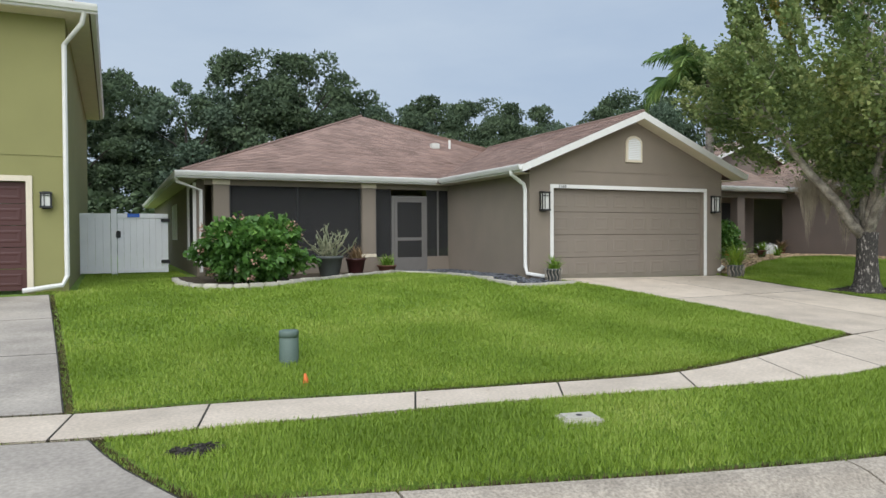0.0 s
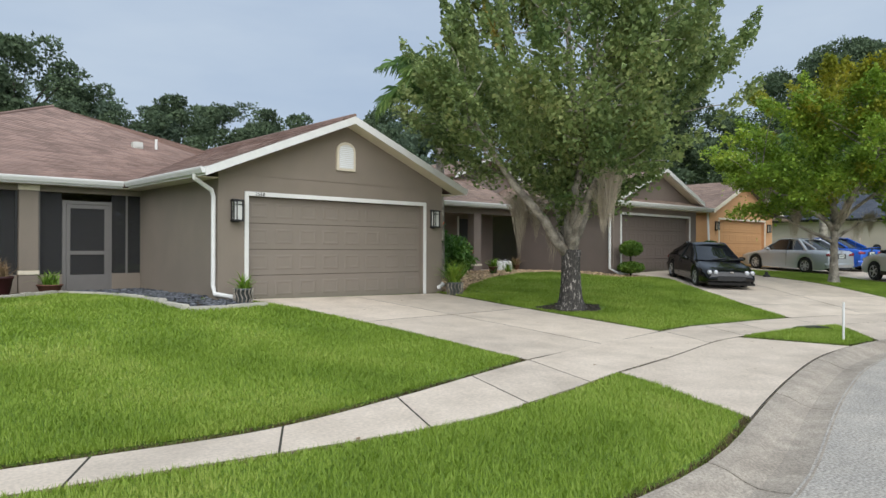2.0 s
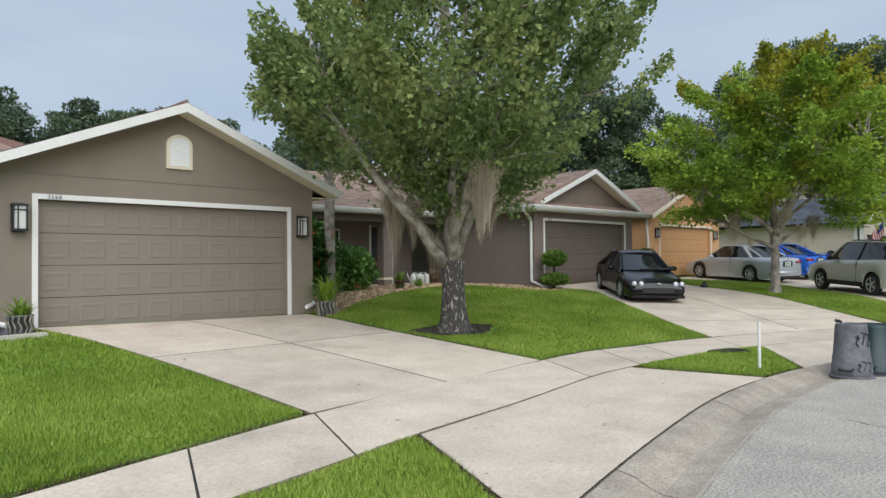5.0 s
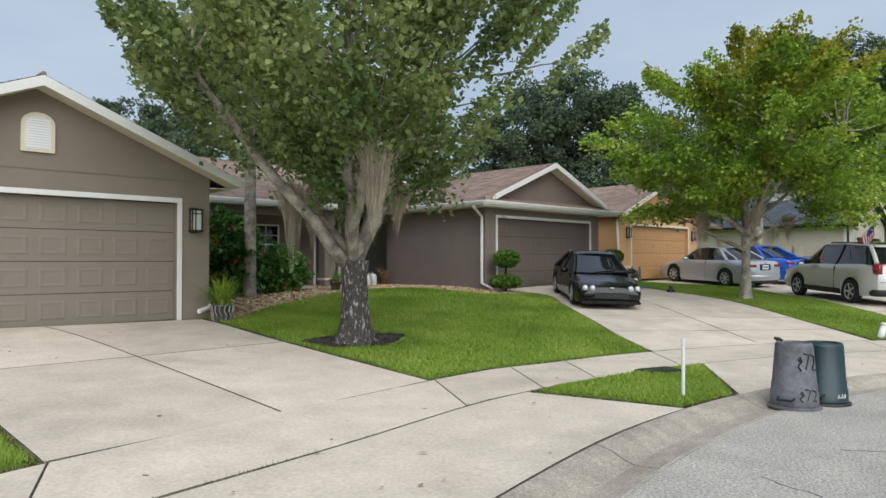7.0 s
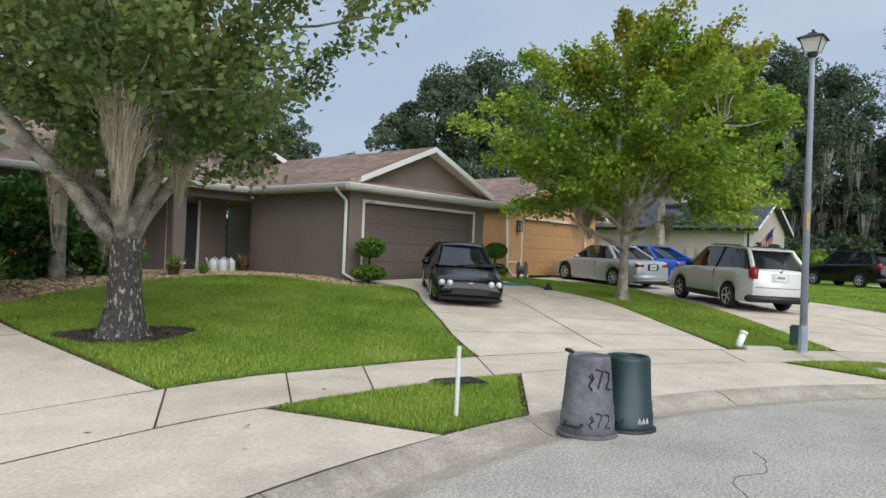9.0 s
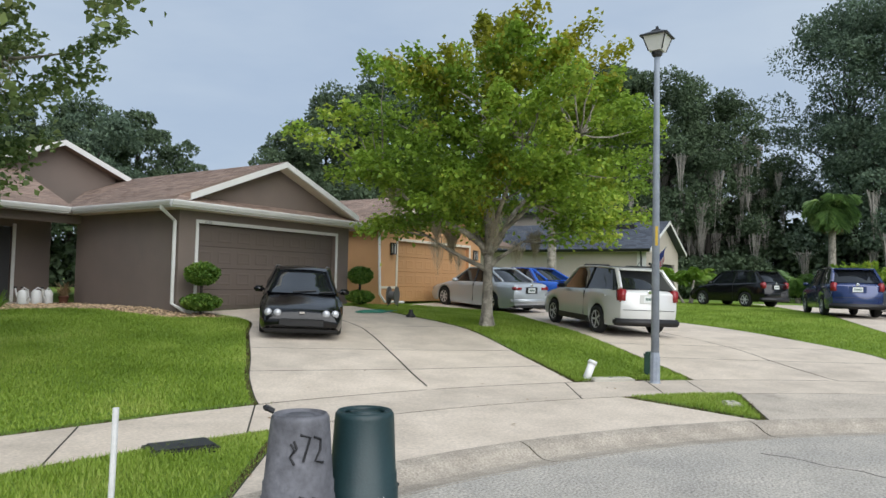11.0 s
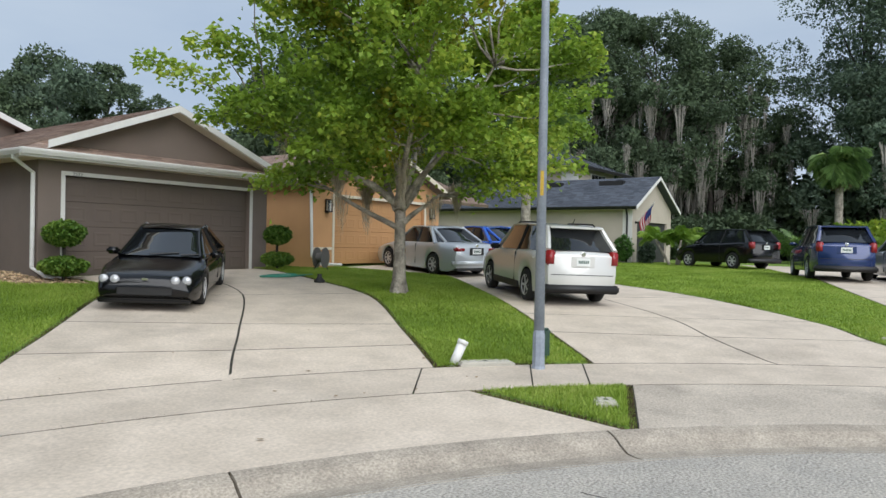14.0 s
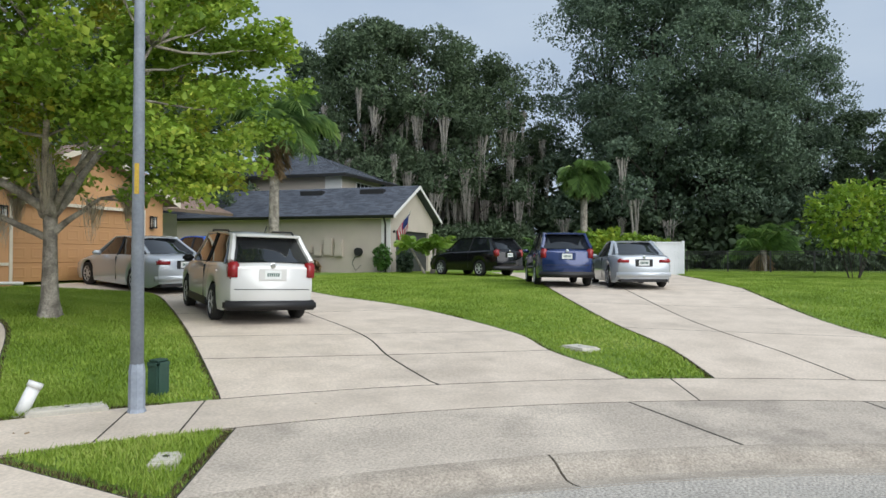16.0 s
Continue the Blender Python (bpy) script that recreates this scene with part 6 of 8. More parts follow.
M["thatch"] = leaf_material("brown_thatch", (0.04, 0.03, 0.015), (0.095, 0.07, 0.032), (0.17, 0.14, 0.055), 0.1, 0.8)
lawn("grass", "mown bright green verge grass by the kerb", -9.8, 7.0, -11.6, -7.6, 4600, 0.066, 0.0055, 1)
lawn("grass", "mown bright green lawn before the taupe house", -10.6, 0.7, -8.2, -4.2, 3600, 0.066, 0.006, 2)
lawn("grass", "mown bright green lawn before the taupe house", -11.0, 0.5, -4.2, 7.0, 1500, 0.066, 0.0095, 3)
lawn("grass", "mown green lawn round the maple", 5.0, 16.0, -7.4, 2.8, 2300, 0.066, 0.008, 4)
lawn("grass", "mown green verge grass by the kerb", 7.0, 16.4, -12.9, -7.2, 4200, 0.066, 0.006, 5)
lawn("grass", "mown green lawn below the yellowing maple", 14.5, 25, -11.2, 1.2, 1700, 0.066, 0.009, 6)
lawn("grass", "mown green lawn between the driveways", 19.5, 46, -16.2, -0.2, 1000, 0.055, 0.012, 7)
lawn("grass", "mown green lawn at the street's end", 20, 56, -30, -15.2, 600, 0.06, 0.016, 8)

# ---- cars ----
def paint(name, base, metal=0.5, rough=0.28, coat=1.0):
    m = material(name, base, rough, metal, var=0.03, scale=1.5, fine=200, bump=0.0)
    m.node_tree.nodes["Principled BSDF"].inputs["Coat Weight"].default_value = coat
    m.node_tree.nodes["Principled BSDF"].inputs["Coat Roughness"].default_value = 0.04
    return m


M["tyre"] = material("tyre_rubber", (0.018, 0.018, 0.018), 0.85, var=0.2, fine=60, bump=0.3)
M["alloy"] = material("alloy_wheel", (0.6, 0.6, 0.61), 0.4, 0.35, var=0.05, fine=60, bump=0)
M["car_glass"] = glass("car_glass", (0.012, 0.014, 0.016), 0.02)
M["car_glass"].node_tree.nodes["Principled BSDF"].inputs["IOR"].default_value = 1.6
M["trim_black"] = material("black_trim", (0.015, 0.015, 0.016), 0.5, var=0.1, fine=60, bump=0.1)
M["tail_red"] = material("red_tail_lens", (0.27, 0.018, 0.022), 0.12, var=0.08, scale=20, fine=80, bump=0)
M["lens"] = material("clear_lens", (0.5, 0.51, 0.53), 0.1, 0.3, var=0.05, scale=20, fine=80, bump=0)
M["plate"] = material("licence_plate", (0.72, 0.74, 0.72), 0.4, var=0.04, fine=60, bump=0)
M["plate_ink"] = material("plate_ink", (0.04, 0.10, 0.08), 0.5, var=0.05, fine=60, bump=0)
M["chrome"] = material("chrome", (0.7, 0.7, 0.7), 0.12, 1.0, var=0.02, fine=60, bump=0)


def curve(pts):
    xs_, ys_ = [p_[0] for p_ in pts], [p_[1] for p_ in pts]
    return lambda x: float(np.interp(x, xs_, ys_))


def make_wheel(parent, x, y, r, w, spokes, side):
    wl_ = new("wheel")
    wl_.parent = parent
    wl_.matrix_local = pose(x, y, r, 90 * side)
    # turned about the wheel's own axis (local z points outwards)
    part("tyre", lathe([(r * 0.62, -w / 2), (r * 0.9, -w / 2), (r, -w * 0.36), (r, w * 0.36), (r * 0.93, w / 2), (r * 0.66, w / 2), (r * 0.64, w * 0.4)], 32), "tyre", wl_, "", True)
    bm = lathe([(r * 0.66, w * 0.3), (r * 0.66, w * 0.5), (r * 0.61, w * 0.48), (r * 0.6, w * 0.1)], 32)
    for k in range(spokes):
        m = Matrix.Rotation(math.tau * k / spokes, 4, "Z") @ Matrix.Translation((r * 0.33, 0, w * 0.36)) @ Matrix.Diagonal((r * 0.6, r * 0.15, w * 0.14, 1))
        bmesh.ops.create_cube(bm, size=1, matrix=m)
    lathe([(r * 0.14, w * 0.25), (r * 0.14, w * 0.46), (r * 0.1, w * 0.49)], 16, bm)
    part("rim", bm, "alloy", wl_)
    return wl_


def car(label, at, colour, L, W, H, wb, front_over, wheel_r, top, belt, glass_pts, hatch=False, suv=False, spokes=5, cladding=False, round_lamps=False, rails=False, plate_rear=True, spoiler=False):
    """A car facing +x with its middle on the ground. top: bonnet and boot line (x from the nose, z); belt: window sill height;
    glass_pts: screen foot, roof front, roof rear, rear screen foot as (x from the nose, z)."""
    t = thing("car", label, "car", "parked cars", at)
    X = lambda u: L / 2 - u
    ax = (front_over, front_over + wb)
    clear = 0.25 if suv else 0.16
    f_top, f_belt = curve(top), curve(belt)
    ra = wheel_r + 0.055

    def bottom(u):
        z = clear + (0.1 * max(0, 1 - u / 0.25)) + 0.12 * max(0, 1 - (L - u) / 0.3)
        for a in ax:
            if abs(u - a) < ra:
                z = max(z, wheel_r + math.sqrt(ra * ra - (u - a) ** 2))
        return z

    def half(u):
        e = min(u, L - u)
        return W / 2 * (1 - 0.16 * max(0, 1 - e / 0.75) ** 2.2)
    us = sorted(set([0, 0.02, 0.06, 0.12, 0.2] + [L - v for v in (0, 0.02, 0.06, 0.12, 0.2)] + list(np.linspace(0.3, L - 0.3, 46)) + [a + ra * math.cos(radians(k)) for a in ax for k in range(0, 181, 12)] + [a + s * (ra + 0.012) for a in ax for s in (-1, 1)]))
    rows_ = []
    bm = bmesh.new()
    for u in us:
        hw, zt, zb, lo = half(u), f_top(u), f_belt(u), bottom(u)
        zb = min(zb, zt - 0.02)
        prof = []
        for k, wv in ((0, 0.955), (0.18, 0.985), (0.42, 1.0), (0.62, 1.0), (0.82, 0.985), (1, 0.955)):
            prof.append((hw * wv, lo + (zb - lo) * k))
        prof += [(hw * 0.9, zb + (zt - zb) * 0.45), (hw * 0.78, zb + (zt - zb) * 0.75), (hw * 0.45, zt - 0.012), (0, zt)]
        full = prof + [(-y, z) for y, z in prof[-2::-1]]
        rows_.append([bm.verts.new((X(u), y, z)) for y, z in full])
    for r0, r1 in zip(rows_, rows_[1:]):
        for k in range(len(r0) - 1):
            bm.faces.new((r0[k], r0[k + 1], r1[k + 1], r1[k]))
    bm.faces.new(rows_[0])
    bm.faces.new(rows_[-1][::-1])
    part("body", bm, colour, t, "", True)
    part("underbody", box(-L / 2 + 0.25, L / 2 - 0.25, -W / 2 + 0.25, W / 2 - 0.25, clear + 0.02, min(f_belt(1), 0.62), 0.03), "trim_black", t)
    # greenhouse: glass body, roof, pillars
    (u0, z0), (u1, z1), (u2, z2), (u3, z3) = glass_pts
    wb_, wr = W / 2 * 0.925, W / 2 * (0.72 if suv else 0.66)
    tail = 0.9 if suv else 0.8
    foot = [(u0, z0, wb_ * 0.9), (u0 + 0.35, f_belt(u0 + 0.35) - 0.01, wb_), ((u0 + u3) / 2, f_belt((u0 + u3) / 2) - 0.01, wb_), (u3 - 0.3, f_belt(u3 - 0.3) - 0.01, wb_ * 0.99), (u3, z3, wb_ * tail)]
    head = [(u1 - 0.02, z1, wr * 0.97), (u1 + 0.12, z1 + 0.03, wr), ((u1 + u2) / 2, max(z1, z2) + 0.045, wr * 1.01), (u2 - 0.12, z2 + 0.02, wr), (u2 + 0.02, z2, wr * 0.95)]
    bm = bmesh.new()
    cols = []
    for (ua, za, ya), (ub, zb, yb) in zip(foot, head):
        cols.append([bm.verts.new((X(ua + (ub - ua) * k), s * (ya + (yb - ya) * (k ** 0.85)), za + (zb - za) * k)) for s in (1, -1) for k in (0, 0.35, 0.7, 1)])
    for c0, c1 in zip(cols, cols[1:]):
        for b0_ in (0, 4):
            for k in range(3):
                bm.faces.new((c0[b0_ + k], c0[b0_ + k + 1], c1[b0_ + k + 1], c1[b0_ + k]))
    for c in (cols[0], cols[-1]):
        for k in range(3):
            bm.faces.new((c[k], c[k + 1], c[5 + k], c[4 + k]))
    part("glass", bm, "car_glass", t, "dark tinted windows", True)
    bm = bmesh.new()
    grid = []
    for u, z, y in [(u1 - 0.03, z1 + 0.0, wr * 0.98)] + [(h[0], h[1] + 0.012, h[2] + 0.012) for h in head[1:4]] + [(u2 + 0.03, z2, wr * 0.97)]:
        crown = 0.035
        grid.append([bm.verts.new((X(u), y * k, z + crown * (1 - k * k))) for k in (-1, -0.85, -0.5, 0, 0.5, 0.85, 1)])
    for g0, g1 in zip(grid, grid[1:]):
        for k in range(6):
            bm.faces.new((g0[k], g0[k + 1], g1[k + 1], g1[k]))
    part("roof", bm, colour, t, "", True)

    def pillar(fi, hi, r, mat_=colour):
        for s in (1, -1):
            a, b_ = foot[fi], head[hi]
            part("pillar", tube([(X(a[0]), s * (a[2] + 0.004), a[1]), (X(a[0] + (b_[0] - a[0]) * 0.5), s * (a[2] + (b_[2] - a[2]) * 0.555 + 0.004), (a[1] + b_[1]) / 2), (X(b_[0]), s * (b_[2] + 0.004), b_[1] + 0.005)], r, 6), mat_, t)
    pillar(0, 0, 0.035)
    pillar(2, 2, 0.03, "trim_black")
    pillar(4, 4, 0.06 if suv else 0.045)
    if not suv:
        pillar(3, 3, 0.07)
    for s in (1, -1):
        part("roof_edge", tube([(X(h[0]), s * (h[2] + 0.004), h[1] + 0.012) for h in head], 0.026, 6), colour, t)
        part("door_seam", box(X((u0 + u3) / 2 + 0.02) - 0.004, X((u0 + u3) / 2 + 0.02) + 0.004, s * W / 2 * 0.94, s * (W / 2 + 0.002), clear + 0.12, f_belt((u0 + u3) / 2) - 0.03), "trim_black", t)
        for hu in ((u0 + u3) / 2 - 0.12, u3 - 0.55):
            part("door_handle", box(X(hu) - 0.09, X(hu) + 0.09, s * W / 2 * 0.985, s * (W / 2 + 0.02), f_belt(hu) - 0.15, f_belt(hu) - 0.115, 0.008), colour, t)
        part("mirror", box(X(u0 + 0.42) - 0.08, X(u0 + 0.42) + 0.06, s * W / 2 * 0.96, s * (W / 2 + 0.19), f_belt(u0) + 0.04, f_belt(u0) + 0.17, 0.035), "trim_black" if cladding else colour, t, "", True)
        for a in ax:
            make_wheel(t, X(a), s * (W / 2 - 0.11), wheel_r, 0.2, spokes, -s)
            bm = bmesh.new()
            # dark lining of the wheel arch
            vs = [[bm.verts.new((X(a + (ra - 0.004) * math.cos(radians(k))), s * yy, wheel_r + (ra - 0.004) * math.sin(radians(k)))) for k in range(-10, 191, 20)] for yy in (W / 2 * 0.95, W / 2 - 0.32)]
            for k in range(len(vs[0]) - 1):
                bm.faces.new((vs[0][k], vs[0][k + 1], vs[1][k + 1], vs[1][k]))
            part("arch_liner", bm, "trim_black", t)
        if cladding:
            part("sill_cladding", box(X(ax[1] - ra - 0.02), X(ax[0] + ra + 0.02), s * (W / 2 - 0.06), s * (W / 2 + 0.012), clear - 0.01, clear + 0.14, 0.015), "trim_black", t)
    # lamps, plates, bumpers
    zt = f_top(L - 0.05)
    ry_ = W / 2 * 0.84
    for s in (1, -1):
        if suv:
            part("tail_light", box(-L / 2 - 0.012, -L / 2 + 0.22, s * (ry_ - 0.14), s * (ry_ + 0.045), zt - 0.28, zt + 0.03, 0.03), "tail_red", t, "red tail light", True)
        else:
            part("tail_light", box(-L / 2 - 0.012, -L / 2 + 0.16, s * (ry_ - 0.34), s * (ry_ + 0.02), zt - 0.22, zt - 0.07, 0.03), "tail_red", t, "red tail light", True)
    if plate_rear:
        zp = zt - 0.2
        pl = part("number_plate", box(-L / 2 - 0.022, -L / 2 - 0.014, -0.155, 0.155, zp - 0.08, zp + 0.08), "plate", t, "pale number plate with dark characters")
        for k in range(6):
            part("character", box(-L / 2 - 0.026, -L / 2 - 0.023, -0.115 + k * 0.04, -0.09 + k * 0.04, zp - 0.03, zp + 0.035), "plate_ink", pl)
        part("plate_recess", box(-L / 2 - 0.013, -L / 2 - 0.004, -0.26, 0.26, zp - 0.11, zp + 0.11, 0.004), "trim_black" if not suv else colour, t)
        part("badge", lathe([(0.045, 0), (0.05, 0.006), (0.04, 0.01)], 16, at=(0, 0, 0)), "chrome", t).matrix_local = pose(-L / 2 - 0.005, 0, zp + 0.17, 0, -90, 0)
    if suv:
        part("rear_bumper", box(-L / 2 - 0.05, -L / 2 + 0.25, -W / 2 + 0.05, W / 2 - 0.05, clear + 0.02, clear + 0.2, 0.04), "trim_black", t, "black plastic bumper", True)
        part("tailgate_seam", box(-L / 2 - 0.006, -L / 2 + 0.01, -W / 2 + 0.2, W / 2 - 0.2, clear + 0.4, clear + 0.412), "trim_black", t)
    else:
        part("rear_bumper", box(-L / 2 - 0.03, -L / 2 + 0.2, -W / 2 + 0.09, W / 2 - 0.09, clear + 0.12, clear + 0.38, 0.06), colour, t, "", True)
        part("valance", box(-L / 2 - 0.012, -L / 2 + 0.15, -W / 2 + 0.2, W / 2 - 0.2, clear + 0.03, clear + 0.118, 0.02), "trim_black", t)
    zf = f_top(0.1)
    if round_lamps:
        part("lower_intake", box(L / 2 - 0.02, L / 2 + 0.006, -0.45, 0.45, 0.26, 0.42, 0.02), "trim_black", t)
        part("front_lip", box(L / 2 - 0.12, L / 2 + 0.03, -W / 2 + 0.1, W / 2 - 0.1, 0.14, 0.22, 0.03), colour, t)
        for s in (1, -1):
            for yy, rr in ((0.66, 0.075), (0.48, 0.075)):
                hl_ = part("headlight", lathe([(rr, 0), (rr, 0.012), (rr * 0.7, 0.03), (rr * 0.15, 0.04)], 18), "lens", t, "round clear headlight", True)
                hl_.matrix_local = pose(L / 2 - 0.05 - (0.035 if yy > 0.6 else 0), s * yy, zf - 0.06, 0, 82, 0)
                rg = part("headlight_ring", lathe([(rr * 1.12, -0.01), (rr * 1.12, 0.006), (rr, 0.008)], 18), "trim_black", t)
                rg.matrix_local = pose(L / 2 - 0.05 - (0.035 if yy > 0.6 else 0), s * yy, zf - 0.06, 0, 82, 0)
        part("badge", box(L / 2 - 0.01, L / 2 + 0.004, -0.05, 0.05, zf - 0.06, zf - 0.02, 0.004), "chrome", t)
        for s, yy in ((1, 0.35), (1, -0.2)):
            part("wiper", tube([(X(u0 + 0.02), yy, z0 + 0.03), (X(u0 + 0.1), yy + 0.5, z0 + 0.06)], 0.012, 5), "trim_black", t)
    else:
        for s in (1, -1):
            part("headlight", box(L / 2 - 0.3, L / 2 - 0.04, s * (W / 2 - 0.42), s * (W / 2 - 0.13), zf - 0.2, zf - 0.05, 0.03), "lens", t, "", True)
    if rails:
        for s in (1, -1):
            part("roof_rail", tube([(X(u1 + 0.25), s * (wr - 0.03), z1 + 0.05), (X(u1 + 0.35), s * (wr - 0.03), z1 + 0.11), (X(u2 - 0.4), s * (wr - 0.03), z2 + 0.1), (X(u2 - 0.28), s * (wr - 0.03), z2 + 0.05)], 0.02, 6), "trim_black", t)
        part("aerial", tube([(X(u2 - 0.15), 0, z2 + 0.04), (X(u2 + 0.02), 0, z2 + 0.2)], 0.01, 5), "trim_black", t)
    if spoiler:
        part("spoiler", box(-L / 2 + 0.02, -L / 2 + 0.24, -W / 2 + 0.22, W / 2 - 0.22, zt + 0.06, zt + 0.09, 0.012), colour, t)
    if suv:
        part("roof_spoiler", box(X(u2 + 0.2), X(u2 - 0.08), -wr * 0.93, wr * 0.93, z2 - 0.01, z2 + 0.035, 0.015), colour, t)
    return t


def parked(x, y, heading, wbase=2.6):
    """The pose of a car standing on the land, pitched with it."""
    a = radians(heading)
    dx, dy = math.cos(a), math.sin(a)
    zf, zb = land(x + dx * wbase / 2, y + dy * wbase / 2), land(x - dx * wbase / 2, y - dy * wbase / 2)
    sx, sy = -dy, dx
    zl, zr_ = land(x + sx * 0.75, y + sy * 0.75), land(x - sx * 0.75, y - sy * 0.75)
    return Matrix.Translation((x, y, (zf + zb) / 2 + 0.004)) @ Matrix.Rotation(a, 4, "Z") @ Matrix.Rotation(-math.atan2(zf - zb, wbase), 4, "Y") @ Matrix.Rotation(math.atan2(zl - zr_, 1.5), 4, "X")


SEDAN = dict(L=4.66, W=1.8, H=1.46, wb=2.67, front_over=0.95, wheel_r=0.325,
             top=[(0, 0.58), (0.05, 0.66), (0.3, 0.74), (1.2, 0.93), (1.5, 0.96), (3.3, 1.0), (3.95, 1.03), (4.4, 1.02), (4.6, 0.98), (4.66, 0.88)],
             belt=[(0, 0.5), (0.3, 0.66), (1.2, 0.85), (2.5, 0.92), (3.9, 0.96), (4.6, 0.9), (4.66, 0.8)],
             glass_pts=[(1.3, 0.93), (2.0, 1.37), (3.2, 1.38), (3.98, 1.03)])
COUPE = dict(L=4.38, W=1.7, H=1.31, wb=2.57, front_over=0.92, wheel_r=0.3,
             top=[(0, 0.44), (0.03, 0.53), (0.12, 0.6), (0.4, 0.665), (0.9, 0.75), (1.35, 0.83), (2.6, 0.86), (3.6, 0.9), (4.1, 0.91), (4.3, 0.87), (4.38, 0.76)],
             belt=[(0, 0.38), (0.2, 0.54), (1.2, 0.74), (2.5, 0.8), (3.9, 0.83), (4.38, 0.68)],
             glass_pts=[(1.22, 0.82), (2.1, 1.25), (2.75, 1.26), (3.95, 0.91)])
SUV = dict(L=4.6, W=1.8, H=1.7, wb=2.64, front_over=0.95, wheel_r=0.345,
           top=[(0, 0.75), (0.06, 0.86), (0.35, 0.95), (1.2, 1.08), (1.5, 1.1), (4.3, 1.17), (4.52, 1.16), (4.6, 1.07)],
           belt=[(0, 0.62), (0.3, 0.82), (1.2, 1.0), (2.5, 1.05), (4.2, 1.11), (4.6, 1.03)],
           glass_pts=[(1.2, 1.06), (2.0, 1.61), (4.05, 1.62), (4.52, 1.16)], suv=True)
M["paint_black"] = paint("black_paint", (0.004, 0.004, 0.005), 0.0, 0.14, 0.0)
M["paint_silver"] = paint("silver_paint", (0.5, 0.53, 0.56), 0.3, 0.3)
M["paint_pearl"] = paint("white_paint_coat", (0.64, 0.635, 0.61), 0.1, 0.3)
M["paint_blue"] = paint("bright_blue_paint", (0.01, 0.11, 0.55), 0.2, 0.25)
M["paint_navy"] = paint("navy_paint", (0.012, 0.03, 0.12), 0.3, 0.22)
CARS = [("glossy black coupe with round headlights on the driveway", parked(15.9, -2.1, 226), "paint_black", COUPE, dict(round_lamps=True, plate_rear=False)),
        ("white estate car with roof rails and black bumper", parked(22.8, -6.7, 49), "paint_pearl", SUV, dict(cladding=True, rails=True)),
        ("silver saloon car before the orange garage", parked(26.1, -1.05, 70), "paint_silver", SEDAN, dict(spokes=7)),
        ("bright blue saloon car with a small spoiler", parked(28.5, -1.4, 74), "paint_blue", SEDAN, dict(spoiler=True)),
        ("black crossover car before the cream house", parked(40.6, -6.6, 58), "paint_black", SUV, dict(spokes=6)),
        ("navy blue crossover car on the long driveway", parked(33.9, -11.5, 18), "paint_navy", SUV, dict(spokes=6)),
        ("silver saloon car on the long driveway", parked(34.2, -13.8, 17), "paint_silver", SEDAN, dict())]
for label, at, colour, shape, extra in CARS:
    car(label, at, colour, **shape, **extra)

# ---- street furniture and clutter ----
M["galv"] = material("weathered_blue_grey_paint", (0.30, 0.335, 0.39), 0.6, 0.1, var=0.12, scale=4, fine=30, bump=0.2, tint=(0.24, 0.275, 0.325))
M["ped_green"] = material("grey_green_plastic", (0.12, 0.17, 0.145), 0.6, var=0.08, scale=5, fine=40, bump=0.1)
M["dark_green"] = material("dark_green_plastic", (0.03, 0.075, 0.055), 0.55, var=0.12, scale=5, fine=40, bump=0.1)
M["bin_green"] = material("deep_teal_plastic", (0.012, 0.035, 0.038), 0.42, var=0.12, scale=4, fine=50, bump=0.15)
M["bin_grey"] = material("scuffed_grey_plastic", (0.14, 0.14, 0.155), 0.75, var=0.3, scale=6, fine=24, bump=0.5, tint=(0.085, 0.085, 0.095))
M["marker_ink"] = material("black_marker", (0.012, 0.012, 0.014), 0.6, var=0.2, fine=60, bump=0)
M["terracotta"] = material("brown_clay", (0.16, 0.07, 0.045), 0.8, var=0.15, fine=40)
M["pot_grey"] = material("grey_glazed_pot", (0.10, 0.11, 0.105), 0.6, var=0.12, fine=40)
M["pot_dark"] = material("dark_red_pot", (0.05, 0.014, 0.014), 0.45, var=0.12, fine=40)
M["pale_plastic"] = material("pale_plastic", (0.7, 0.7, 0.68), 0.5, var=0.08, fine=40, bump=0.05)
M["hose"] = material("green_hose", (0.03, 0.22, 0.15), 0.45, var=0.1, fine=60)
M["orange"] = material("orange_plastic", (0.75, 0.18, 0.04), 0.6, var=0.1, fine=40)
M["yellow_mark"] = material("faded_yellow_sticker", (0.55, 0.36, 0.04), 0.6, var=0.2, fine=60)
M["succulent"] = leaf_material("grey_green_succulent", (0.16, 0.19, 0.10), (0.28, 0.30, 0.18), (0.42, 0.40, 0.27), 0.15)


